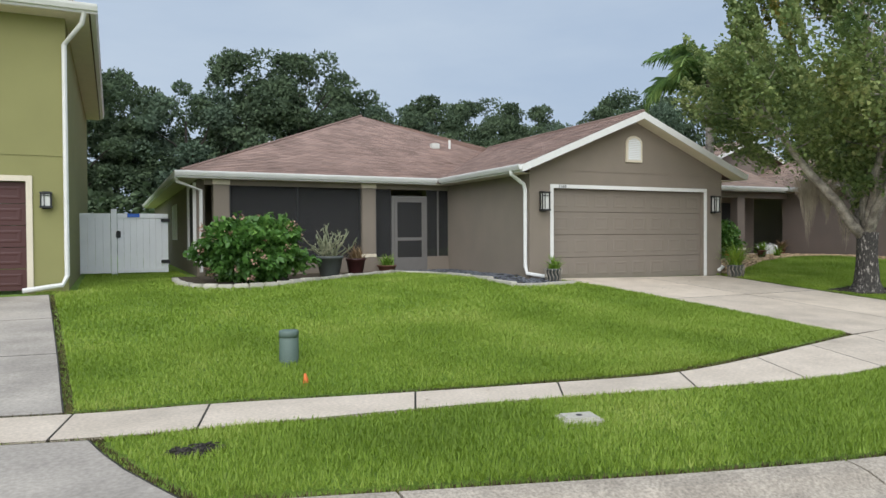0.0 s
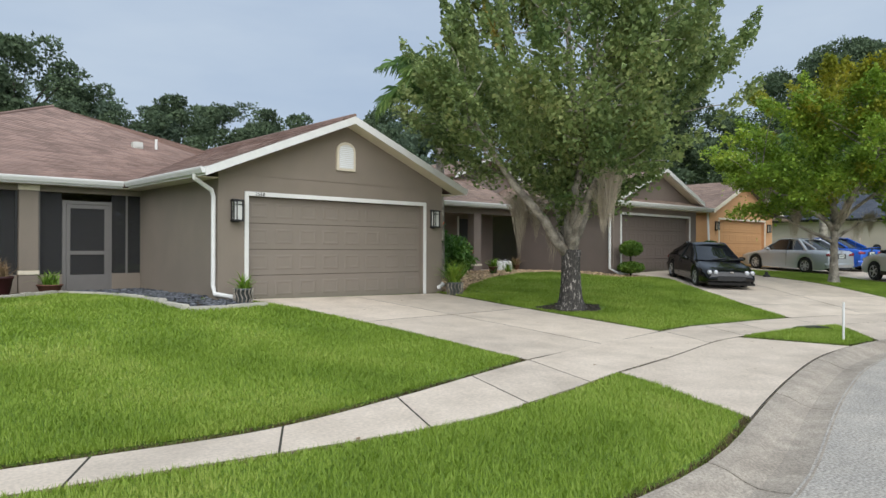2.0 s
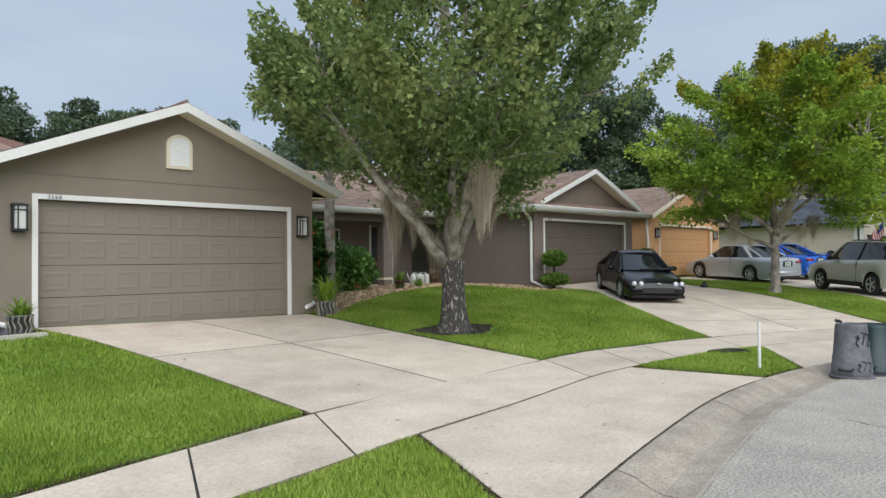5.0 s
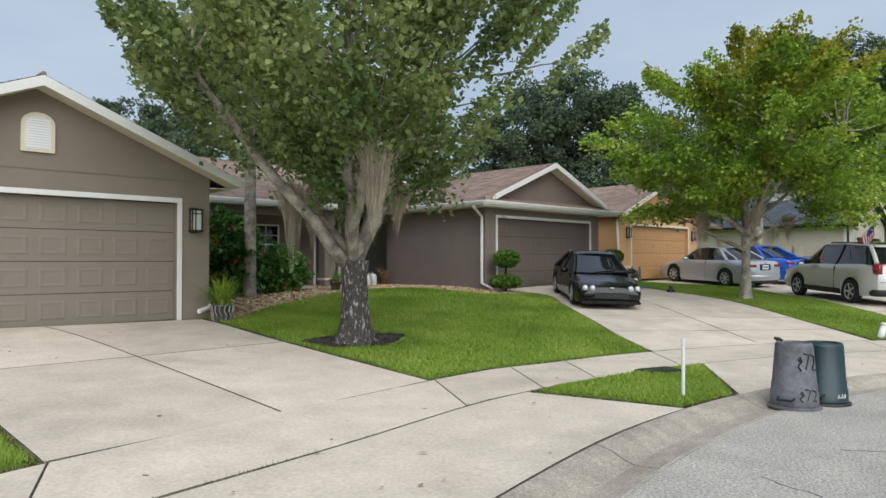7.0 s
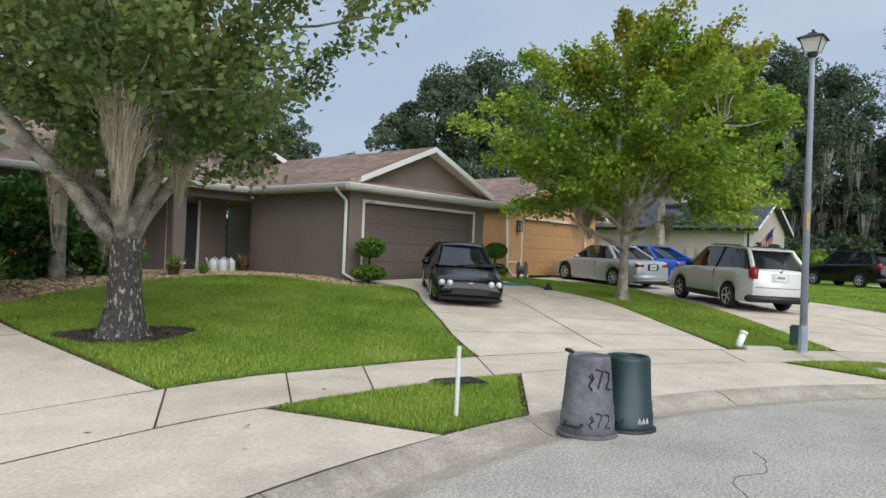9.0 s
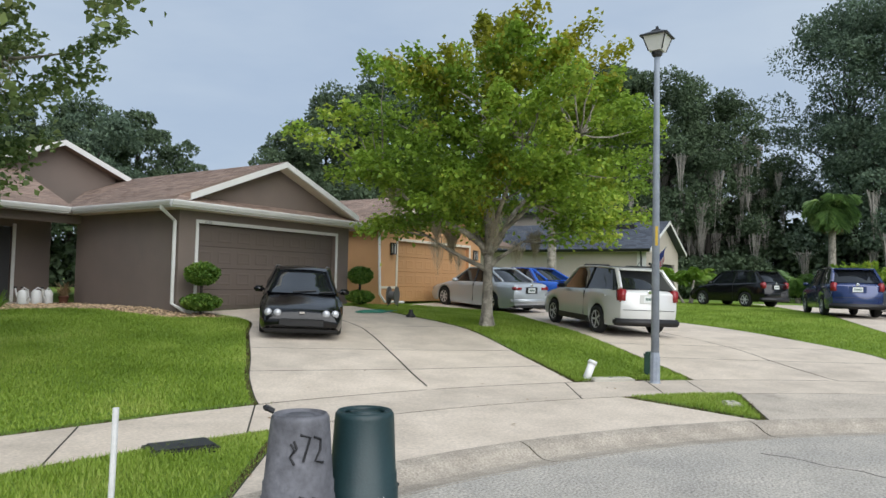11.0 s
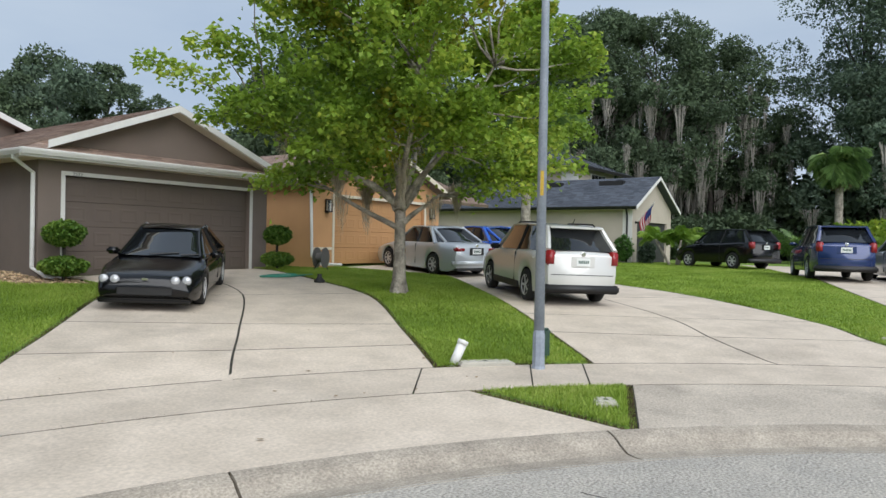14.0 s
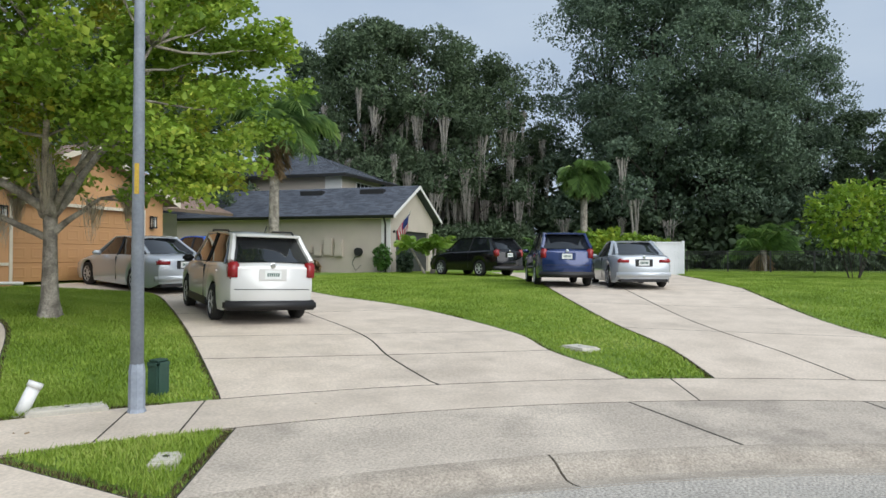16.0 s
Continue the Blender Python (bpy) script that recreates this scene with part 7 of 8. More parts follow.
def street_lamp(x, y):
    z = land(x, y) - 0.02
    t = thing("street_lamp", "blue-grey painted street lamp with a lantern head", "street lamp", at=pose(x, y, z))
    part("base", lathe([(0.1, 0), (0.095, 0.04), (0.084, 0.07), (0.082, 0.46), (0.07, 0.54)], 8), "galv", t)
    part("pole", lathe([(0.069, 0.53), (0.05, 5.05), (0.045, 5.48)], 12), "galv", t, "", True)
    part("sticker", box(-0.022, 0.022, -0.066, -0.056, 2.3, 2.62), "yellow_mark", t, "faded yellow number sticker").matrix_local = pose(0, 0, 0, 0, 0, -62)
    lt = new("lantern")
    lt.parent = t
    lt.matrix_local = pose(0, 0, 2.57) @ Matrix.Diagonal((0.86, 0.86, 0.6, 1))
    part("collar", lathe([(0.05, 4.85), (0.1, 4.92), (0.11, 4.98), (0.09, 5.02)], 12), "metal_dark", lt)
    bm = bmesh.new()
    lo, hi = 0.13, 0.22
    q0 = [bm.verts.new((lo * a, lo * b_, 5.02)) for a, b_ in ((-1, -1), (1, -1), (1, 1), (-1, 1))]
    q1 = [bm.verts.new((hi * a, hi * b_, 5.42)) for a, b_ in ((-1, -1), (1, -1), (1, 1), (-1, 1))]
    for k in range(4):
        bm.faces.new((q0[k], q0[(k + 1) % 4], q1[(k + 1) % 4], q1[k]))
    bm.faces.new(q0[::-1])
    bm.faces.new(q1)
    part("lantern_glass", bm, "frost", lt, "milky lantern glass")
    for a, b_ in ((-1, -1), (1, -1), (1, 1), (-1, 1)):
        part("lantern_bar", tube([(lo * a, lo * b_, 5.02), (hi * a, hi * b_, 5.42)], 0.014, 5), "metal_dark", lt)
    bm = bmesh.new()
    prev = None
    for r, zz in ((0.27, 5.42), (0.27, 5.45), (0.1, 5.58), (0.08, 5.62), (0.03, 5.66), (0.02, 5.74)):
        ring = [bm.verts.new((r * a, r * b_, zz)) for a, b_ in ((-1, -1), (1, -1), (1, 1), (-1, 1))]
        if prev:
            for k in range(4):
                bm.faces.new((prev[k], prev[(k + 1) % 4], ring[(k + 1) % 4], ring[k]))
        else:
            bm.faces.new(ring[::-1])
        prev = ring
    bm.faces.new(prev)
    part("lantern_cap", bm, "metal_dark", lt)
    return t


street_lamp(15.95, -10.27)


def bin_upturned(x, y, label, mat_, rb, rt, h, turn, ribs):
    """A rubbish bin standing upside down: rim on the ground, base ring on top, two handles."""
    t = thing("rubbish_bin", label, "bin", "upturned bins", pose(x, y, -0.755, 0, 0, turn))
    part("body", lathe([(rb, 0.05), (rb * 0.985, 0.07), (rb * 0.97, h * 0.27), (rb * 0.94, h * 0.275), (rb * 0.93, h * 0.4), (rb * 0.9, h * 0.41), (rt * 1.02, h * 0.94), (rt, h * 0.97), (rt * 0.93, h), (rt * 0.88, h), (rt * 0.86, h - 0.02), (rt * 0.5, h - 0.02), (rt * 0.48, h - 0.008), (0.02, h - 0.008)], 40), mat_, t, "", True)
    part("rim", lathe([(rb + 0.005, 0.0), (rb + 0.028, 0.012), (rb + 0.028, 0.042), (rb + 0.004, 0.055)], 40), "trim_black" if ribs else mat_, t, "", True)
    for s in (1, -1):
        part("handle", tube([(s * (rb - 0.01), -0.09, 0.16), (s * (rb + 0.055), -0.08, 0.14), (s * (rb + 0.055), 0.08, 0.14), (s * (rb - 0.01), 0.09, 0.16)], 0.016, 6), "trim_black", t)
    if ribs:
        for k in range(3):
            part("ring", lathe([(rt * (0.35 + 0.16 * k), h - 0.019), (rt * (0.37 + 0.16 * k), h - 0.004), (rt * (0.41 + 0.16 * k), h - 0.019)], 32), mat_, t)
    return t


def on_bin(rb, rt, h, a, z, off=0.004):
    """A point on a bin's wall at the angle a (degrees) and height z."""
    r = rb * 0.93 + (rt * 1.02 - rb * 0.93) * max(0, (z - h * 0.4)) / (h * 0.54) if z > h * 0.41 else rb * (0.965 if z < h * 0.275 else 0.935)
    return ((r + off) * math.cos(radians(a)), (r + off) * math.sin(radians(a)), z)


GB, DB = (0.27, 0.205, 0.79), (0.275, 0.222, 0.76)
b1 = bin_upturned(7.95, -10.2, "scuffed grey plastic rubbish bin, upturned, with black marker writing", "bin_grey", *GB, 0, False)
b2 = bin_upturned(8.47, -10.36, "dark teal plastic rubbish bin, upturned, with a white mark", "bin_green", *DB, 0, True)
for s in (1, -1):
    part("lug", tube([on_bin(*GB, 150 + s * 8, 0.82, 0.0), on_bin(*GB, 150 + s * 8, 0.84, 0.04), on_bin(*GB, 150 + s * 3, 0.84, 0.05)], 0.02, 6), "trim_black", b1)
# house number and address digits scrawled upside down with a marker
STROKES = [[(0, 0), (1, 0.1), (0.3, 0.9)], [(1.4, 0.1), (2.2, 0.2), (2.1, 0.55), (1.5, 0.9), (2.4, 1)], [(-0.9, 0.3), (-0.5, 0.5), (-0.9, 0.75), (-0.45, 1)], [(-0.6, 0.2), (-0.3, 0.45), (-0.6, 0.6)]]
for zc, sc, aw in ((0.68, 0.2, 24), (0.27, 0.15, 20)):
    for st in STROKES:
        pts = [on_bin(*GB, 226 + u * aw * 0.75, zc - v * sc, 0.003) for u, v in st]
        part("marker_stroke", tube(pts, 0.009 if sc > 0.16 else 0.008, 5), "marker_ink", b1)
for k in range(3):
    part("white_mark", tube([on_bin(*DB, 232 + k * 10, 0.115, 0.002), on_bin(*DB, 235 + k * 10, 0.165, 0.002), on_bin(*DB, 238 + k * 10, 0.118, 0.002)], 0.007, 5), "pale_plastic", b2)


def post_marker(x, y):
    z = land(x, y) - 0.05
    t = thing("marker_post", "thin white plastic marker post in the verge", "post", at=pose(x, y, z))
    part("post", tube([(0, 0, 0), (0.01, 0.0, 0.76)], 0.022, 10), "pale_plastic", t)


post_marker(7.14, -9.2)


def lid(x, y, w, d, turn, label, mat_="edging", hh=0.05, name="meter_lid"):
    t = thing(name, label, "cover", at=pose(x, y, land(x, y) - 0.012, 0, 0, turn))
    part("cover", box(-w / 2, w / 2, -d / 2, d / 2, 0, hh, 0.01), mat_, t)
    part("surround", box(-w / 2 - 0.03, w / 2 + 0.03, -d / 2 - 0.03, d / 2 + 0.03, -0.02, hh * 0.7, 0.008), mat_, t)
    part("finger_hole", lathe([(0.03, hh + 0.001), (0.03, hh + 0.003), (0.02, hh + 0.004)], 10), "trim_black", t)


lid(-6.09, -9.35, 0.3, 0.2, -12, "pale concrete water meter cover in the verge", hh=0.06)
lid(8.42, -8.2, 0.55, 0.35, -20, "black plastic meter cover in the verge", "trim_black", 0.06)
lid(21.54, -14.05, 0.5, 0.34, 50, "pale meter cover in the lawn", hh=0.06)
lid(14.7, -11.72, 0.26, 0.18, 30, "pale meter cover in the verge", hh=0.06)
lid(15.7, -9.6, 0.7, 0.24, -40, "pale concrete cover slab in the lawn", hh=0.055)


def pedestal(x, y, label, mat_, r, h, square=False):
    t = thing("utility_pedestal", label, "utility box", at=pose(x, y, land(x, y) - 0.05))
    if square:
        part("housing", box(-r, r, -r * 0.8, r * 0.8, 0, h, 0.02), mat_, t)
        part("cap", box(-r - 0.01, r + 0.01, -r * 0.8 - 0.01, r * 0.8 + 0.01, h * 0.82, h + 0.02, 0.03), mat_, t)
    else:
        part("housing", lathe([(r * 1.0, 0), (r, 0.03), (r * 0.98, h * 0.96), (r * 0.9, h)], 20), mat_, t, "", True)
        part("cap", lathe([(r * 1.015, h * 0.82), (r * 1.015, h * 0.98), (r * 0.92, h * 1.01)], 20), mat_, t, "", True)


pedestal(-7.79, -5.96, "grey-green round utility pedestal in the lawn", "ped_green", 0.115, 0.43)
pedestal(16.6, -9.98, "dark green utility box behind the lamp post", "dark_green", 0.1, 0.44, True)
lp = thing("leaning_pipe", "short white plastic pipe leaning in the lawn", "pipe", at=pose(15.4, -9.27, land(15.4, -9.27) - 0.06, 12, 22, 0))
part("pipe", tube([(0, 0, 0), (0, 0, 0.36)], 0.065, 14), "pale_plastic", lp, "", True)
part("cap", tube([(0, 0, 0.34), (0, 0, 0.4)], 0.075, 14), "pale_plastic", lp, "", True)
fm = thing("marker_flag", "small orange survey marker in the lawn", "marker", at=pose(-7.84, -6.92, land(-7.84, -6.92) - 0.05))
part("stub", tube([(0, 0, 0), (0.01, 0, 0.1), (0.0, 0.01, 0.16)], [0.03, 0.026, 0.012], 8), "orange", fm)


# ---- beds and borders ----
def border(name, label, line, w, h, length, mat_, seed):
    """Edging stones laid end to end along a line."""
    rs = random.Random(seed)
    t = thing(name, label, "edging")
    tot = sum(math.dist(a, b_) for a, b_ in zip(line, line[1:]))
    n = max(2, int(tot / length))
    pts = smooth_line(line, n)
    for (xa, ya), (xb, yb) in zip(pts, pts[1:]):
        ln = math.hypot(xb - xa, yb - ya)
        s = part("edging_stone", box(-ln / 2 + 0.006, ln / 2 - 0.006, -w / 2, w / 2, -0.06, h * rs.uniform(0.85, 1.1), 0.018), mat_, t)
        xm, ym = (xa + xb) / 2, (ya + yb) / 2
        s.matrix_local = pose(xm, ym, land(xm, ym), rs.uniform(-2, 2), rs.uniform(-1.5, 1.5), math.degrees(math.atan2(yb - ya, xb - xa)) + rs.uniform(-1.5, 1.5))


border("bed_edging", "pale stone edging round the porch bed", [(-8.4, 2.6), (-8.4, 1.2), (-7.9, 0.55), (-7.0, 0.3), (-5.9, 0.7), (-4.4, 2.0), (-2.7, 3.25)], 0.15, 0.09, 0.3, "edging", 3)
border("bed_edging", "pale concrete edging strip beside the slate bed", [(-2.7, 3.35), (-2.2, 2.2), (-1.95, 0.4), (-1.8, -1.4), (-1.0, -1.3), (-0.15, -1.05)], 0.16, 0.07, 0.9, "edging", 4)


def pebbles(name, label, poly, n, size, mat_, seed, flat=0.45):
    """Loose stones scattered over a bed."""
    rs = np.random.RandomState(seed)
    q = np.array(poly)
    x, y = rs.uniform(q[:, 0].min(), q[:, 0].max(), n * 3), rs.uniform(q[:, 1].min(), q[:, 1].max(), n * 3)
    k = inside_any(x, y, [poly]) & ~inside_any(x, y, PAVED) & ~inside_any(x, y, BUILT)
    x, y = x[k][:n], y[k][:n]
    n = len(x)
    z = land_many(x, y)
    base = np.array([(1, 0, 0), (0, 1, 0), (-1, 0, 0), (0, -1, 0), (0, 0, 1), (0, 0, -1)], float)
    tri_ = np.array([(0, 1, 4), (1, 2, 4), (2, 3, 4), (3, 0, 4), (1, 0, 5), (2, 1, 5), (3, 2, 5), (0, 3, 5)])
    an = rs.uniform(0, math.tau, n)
    c, s = np.cos(an), np.sin(an)
    sz = size * rs.uniform(0.5, 1.2, (n, 1))
    v = np.repeat(base[None], n, 0) * (1 + rs.uniform(-0.25, 0.25, (n, 6, 1)))
    v[:, :, 0] *= sz * 1.5
    v[:, :, 1] *= sz
    v[:, :, 2] = v[:, :, 2] * sz * flat + rs.uniform(-0.3, 0.3, (n, 1)) * v[:, :, 0]
    vx, vy = v[:, :, 0] * c[:, None] - v[:, :, 1] * s[:, None], v[:, :, 0] * s[:, None] + v[:, :, 1] * c[:, None]
    v = np.stack([vx + x[:, None], vy + y[:, None], v[:, :, 2] + (z + rs.uniform(-0.01, 0.02, n))[:, None]], 2).reshape(-1, 3)
    f_ = (np.arange(n)[:, None, None] * 6 + tri_[None]).reshape(-1, 3)
    return tagged(mesh_of(name, v, f_, [mat_], None, label, "stuff"), label, "stones")


M["slate_chips"] = shingle_mats("slate_chips", (0.13, 0.14, 0.155), (0.09, 0.095, 0.11), 0.55)
M["stone_chips"] = shingle_mats("tan_stone_chips", (0.50, 0.36, 0.22), (0.40, 0.28, 0.17), 0.5)
SLATE = [(-2.6, 3.3), (-2.2, 2.2), (-1.95, 0.4), (-1.75, -1.35), (-0.9, -1.2), (-0.15, -0.95), (-0.12, 0), (-0.67, 0.05), (-0.67, 4.4), (-2.5, 4.4)]
bm = prism(SLATE, lambda x, y: land(x, y) - 0.06, lambda x, y: land(x, y) - 0.01)
structure("slate_bed", bm, "soil", "dark soil under slate chips")
pebbles("slate_stones", "grey slate chips beside the garage wall", SLATE, 1500, 0.055, "slate_chips", 5, 0.35)
PORCH_BED = [(-8.35, 4.4), (-8.35, 1.25), (-7.85, 0.62), (-7.0, 0.4), (-5.9, 0.8), (-4.4, 2.1), (-2.7, 3.3), (-2.6, 4.4)]
structure("porch_bed", prism(PORCH_BED, lambda x, y: land(x, y) - 0.06, lambda x, y: land(x, y) - 0.005), "soil", "dark soil of the porch bed")
STONE_BED = [(5.4, 0.15), (6.0, -0.3), (7.5, 0.9), (9.5, 2.0), (11.8, 2.6), (13.4, 2.0), (14.0, 0.2), (15.2, -0.55), (15.25, 0.88), (14.7, 0.9), (14.7, 5.2), (6.9, 5.2), (5.6, 3)]
structure("stone_bed", prism(STONE_BED, lambda x, y: land(x, y) - 0.06, lambda x, y: land(x, y) - 0.004), "mulch", "bed of tan stone chips before the entry")
pebbles("stone_chips", "tan stone chips of the entry bed", STONE_BED, 5200, 0.05, "stone_chips", 6, 0.5)
RING = [(6.6 + 0.95 * math.cos(radians(a)) * (1.15 if a < 180 else 0.85), -3.45 + 0.62 * math.sin(radians(a))) for a in range(0, 360, 20)]
structure("tree_soil", prism(RING, lambda x, y: land(x, y) - 0.06, lambda x, y: land(x, y) - 0.012), "soil", "bare dark soil round the maple's foot")
pebbles("bark_litter", "bark litter round the maple's foot", RING, 400, 0.03, "bark_wood", 9, 0.4)


def pot(x, y, z, r, h, mat_, label, seed, kind):
    rs = np.random.RandomState(seed)
    t = thing("potted_plant", label, "potted plant", "potted plants", pose(x, y, z))
    part("pot", lathe([(r * 0.68, 0), (r * 0.72, 0.02), (r * 0.97, h * 0.86), (r * 1.05, h * 0.87), (r * 1.05, h), (r * 0.93, h), (r * 0.9, h * 0.9)], 24), mat_, t, "", True)
    part("soil", lathe([(r * 0.88, h * 0.84), (r * 0.86, h * 0.9), (0.02, h * 0.91)], 18), "soil", t)
    if kind == "succulent":
        bm_ = bmesh.new()
        for i in range(34):
            an, e = rs.uniform(0, math.tau), rs.uniform(0.5, 1.45)
            p_ = np.array([rs.normal(0, r * 0.3), rs.normal(0, r * 0.3), h * 0.88])
            q = p_ + np.array([math.cos(an) * math.cos(e), math.sin(an) * math.cos(e), math.sin(e)]) * rs.uniform(0.4, 0.85)
            pts = limb(bm_, p_, q, 0.016, 0.011, rs, 0.14, 5, 5)
            for _ in range(3):
                a = pts[rs.randint(2, 6)]
                limb(bm_, a, a + rs.normal(0, 0.07, 3) + [0, 0, 0.05], 0.012, 0.008, rs, 0.1, 2, 5)
        part("foliage", bm_, "succulent", t, "pale succulent branches", True)["kind"] = "stuff"
    else:
        n, ln, mt, wd = {"dry": (120, 0.5, "frond_dry", 0.012), "grass": (170, 0.8, "frond_lime", 0.014), "spider": (60, 0.42, "frond_lime", 0.02)}[kind]
        vs, fs = [], []
        for i in range(n):
            an, e = rs.uniform(0, math.tau), rs.uniform(0.7, 1.5)
            hd, sd_ = np.array([math.cos(an), math.sin(an), 0]), np.array([-math.sin(an), math.cos(an), 0])
            p_, l1, k = np.array([rs.normal(0, r * 0.3), rs.normal(0, r * 0.3), h * 0.88]), ln * rs.uniform(0.6, 1.1), len(vs)
            for s in range(5):
                w = wd * (1 - (s / 4) ** 2) + 0.002
                vs += [p_ - sd_ * w, p_ + sd_ * w]
                p_ = p_ + (hd * math.cos(e) + np.array([0, 0, math.sin(e)])) * l1 / 4
                e -= rs.uniform(0.1, 0.5)
            fs += [(k + 2 * i2, k + 2 * i2 + 1, k + 2 * i2 + 3, k + 2 * i2 + 2) for i2 in range(4)]
        mesh_of("foliage", vs, fs, [mt], t, kind="stuff")
    return t


pot(-4.75, 2.85, land(-4.75, 2.85), 0.33, 0.5, "pot_grey", "grey pot with a branching pale succulent by the porch", 1, "succulent")
pot(-3.95, 3.2, land(-3.95, 3.2), 0.25, 0.42, "pot_dark", "dark red pot with dried grass by the porch", 2, "dry")
pot(-2.9, 3.7, land(-2.9, 3.7), 0.26, 0.2, "terracotta", "low brown clay bowl with a few blooms", 3, "spider")
pot(-0.42, -0.62, land(-0.4, -0.6), 0.17, 0.3, "pot_grey", "ribbed grey pot with grassy leaves beside the garage door", 4, "spider")
pot(5.62, -0.42, land(5.6, -0.4), 0.19, 0.32, "pot_grey", "ribbed grey pot with long green grass beside the garage door", 5, "grass")
for px_, py_, rr in ((-0.42, -0.62, 0.17), (5.62, -0.42, 0.19)):
    rt_ = thing("root_basket", "grey twisted root basket round the pot", "basket", at=pose(px_, py_, land(px_, py_)))
    for k in range(14):
        a = math.tau * k / 14
        part("root", tube([(rr * 0.95 * math.cos(a), rr * 0.95 * math.sin(a), 0.0), (rr * 1.12 * math.cos(a + 0.15), rr * 1.12 * math.sin(a + 0.15), 0.1), (rr * 1.1 * math.cos(a - 0.1), rr * 1.1 * math.sin(a - 0.1), 0.2), (rr * 1.16 * math.cos(a), rr * 1.16 * math.sin(a), 0.3)], 0.014, 5), "bark_light", rt_)


def can(x, y, label, turn):
    t = thing("watering_can", label, "watering can", "watering cans", pose(x, y, 0.2, 0, 0, turn))
    part("body", lathe([(0.13, 0), (0.14, 0.02), (0.13, 0.3), (0.1, 0.36), (0.06, 0.38)], 18), "pale_plastic", t, "", True)
    part("spout", tube([(0.12, 0, 0.08), (0.26, 0, 0.26), (0.32, 0, 0.42)], [0.03, 0.022, 0.02], 8), "pale_plastic", t)
    part("rose", lathe([(0.02, 0), (0.05, 0.03), (0.045, 0.04)], 10, at=(0.32, 0, 0.42)), "metal_dark", t)
    part("handle", tube([(-0.12, 0, 0.1), (-0.22, 0, 0.2), (-0.18, 0, 0.38), (-0.02, 0, 0.44), (0.05, 0, 0.38)], 0.014, 6), "pale_plastic", t)


for k, (x, y) in enumerate(((13.2, 5.05), (13.55, 5.1), (13.85, 5.15))):
    can(x, y, "white plastic watering can by the entry", 100 + k * 60)
pot(14.25, 5.1, 0.2, 0.13, 0.22, "terracotta", "small clay pot by the entry", 6, "dry")
pot(11.0, 3.3, land(11, 3.3), 0.16, 0.26, "terracotta", "small clay pot with leaves in the stone bed", 7, "spider")

# garden hose in loops, and the reel's black weight
hs = thing("garden_hose", "green garden hose lying in loops on the driveway", "hose")
pts = []
for k in range(60):
    a = math.tau * k / 20
    pts.append((19.3 + (0.45 + 0.004 * k) * math.cos(a) + k * 0.008, -1.3 + 0.32 * math.sin(a), land(19.3, -1.3) + 0.02 + 0.012 * (k // 20)))
part("hose", tube(pts, 0.016, 6), "hose", hs)
dw = thing("doorstop", "small black rubber weight on the driveway", "weight", at=pose(19.5, -2.6, land(19.5, -2.6)))
part("body", lathe([(0.13, 0), (0.13, 0.05), (0.07, 0.1), (0.05, 0.16), (0.06, 0.2)], 14), "trim_black", dw, "", True)
bike = thing("hose_reel", "dark metal hose reel against the orange wall", "hose reel", at=pose(22.4, 0.3, land(22.4, 0.3)))
part("drum", lathe([(0.3, -0.14), (0.3, -0.12), (0.14, -0.11), (0.14, 0.11), (0.3, 0.12), (0.3, 0.14)], 20), "frame_grey", bike).matrix_local = pose(0, 0, 0.38, 90, 0, 20)
part("stand", tube([(-0.3, 0, 0), (0, 0, 0.4), (0.3, 0, 0)], 0.018, 6), "metal_dark", bike)

# ---- fences ----
fy = 6.0
vf = thing("vinyl_gate_fence", "white vinyl fence with a gate between the houses", "fence")
for xa, xb in ((-10.42, -9.7), (-9.54, -8.3)):
    n = int((xb - xa) / 0.15)
    for k in range(n):
        w = (xb - xa) / n
        part("board", box(xa + k * w + 0.002, xa + (k + 1) * w - 0.002, fy, fy + 0.03, 0.1, 1.52, 0.004), "vinyl", vf)
    for zz in (0.06, 1.5):
        part("rail", box(xa, xb, fy - 0.02, fy + 0.05, zz, zz + 0.12, 0.008), "vinyl", vf)
for xx in (-9.62,):
    pst = part("post", box(xx - 0.07, xx + 0.07, fy - 0.05, fy + 0.08, -0.05, 1.68, 0.008), "vinyl", vf)
    part("post_cap", box(xx - 0.085, xx + 0.085, fy - 0.065, fy + 0.095, 1.681, 1.73, 0.02), "vinyl", pst)
part("latch", box(-9.58, -9.46, fy - 0.06, fy - 0.021, 0.98, 1.16, 0.01), "trim_black", vf)
for zz in (0.3, 1.4):
    part("hinge", box(-8.48, -8.26, fy - 0.05, fy - 0.021, zz, zz + 0.09, 0.008), "trim_black", vf)
part("sign", box(-9.3, -9.0, fy - 0.03, fy - 0.022, 1.52, 1.62), "paint_blue", vf, "small blue sign")

pf = thing("privacy_fence", "white vinyl privacy fence panel at the driveway's end", "fence")
for k in range(14):
    ya = -12.9 - k * 0.185
    part("board", box(47.0, 47.04, ya - 0.183, ya, 0.0, 1.72, 0.004), "vinyl", pf)
for ya in (-12.85, -15.52):
    part("post", box(46.95, 47.09, ya - 0.07, ya + 0.07, -0.3, 1.84, 0.01), "vinyl", pf)
part("rail", box(46.97, 47.07, -15.44, -12.92, 1.721, 1.8, 0.006), "vinyl", pf)
part("rail", box(46.97, 47.07, -15.44, -12.92, -0.15, -0.002, 0.006), "vinyl", pf)
mf = thing("iron_fence", "black metal picket fence along the lawn's end", "fence")
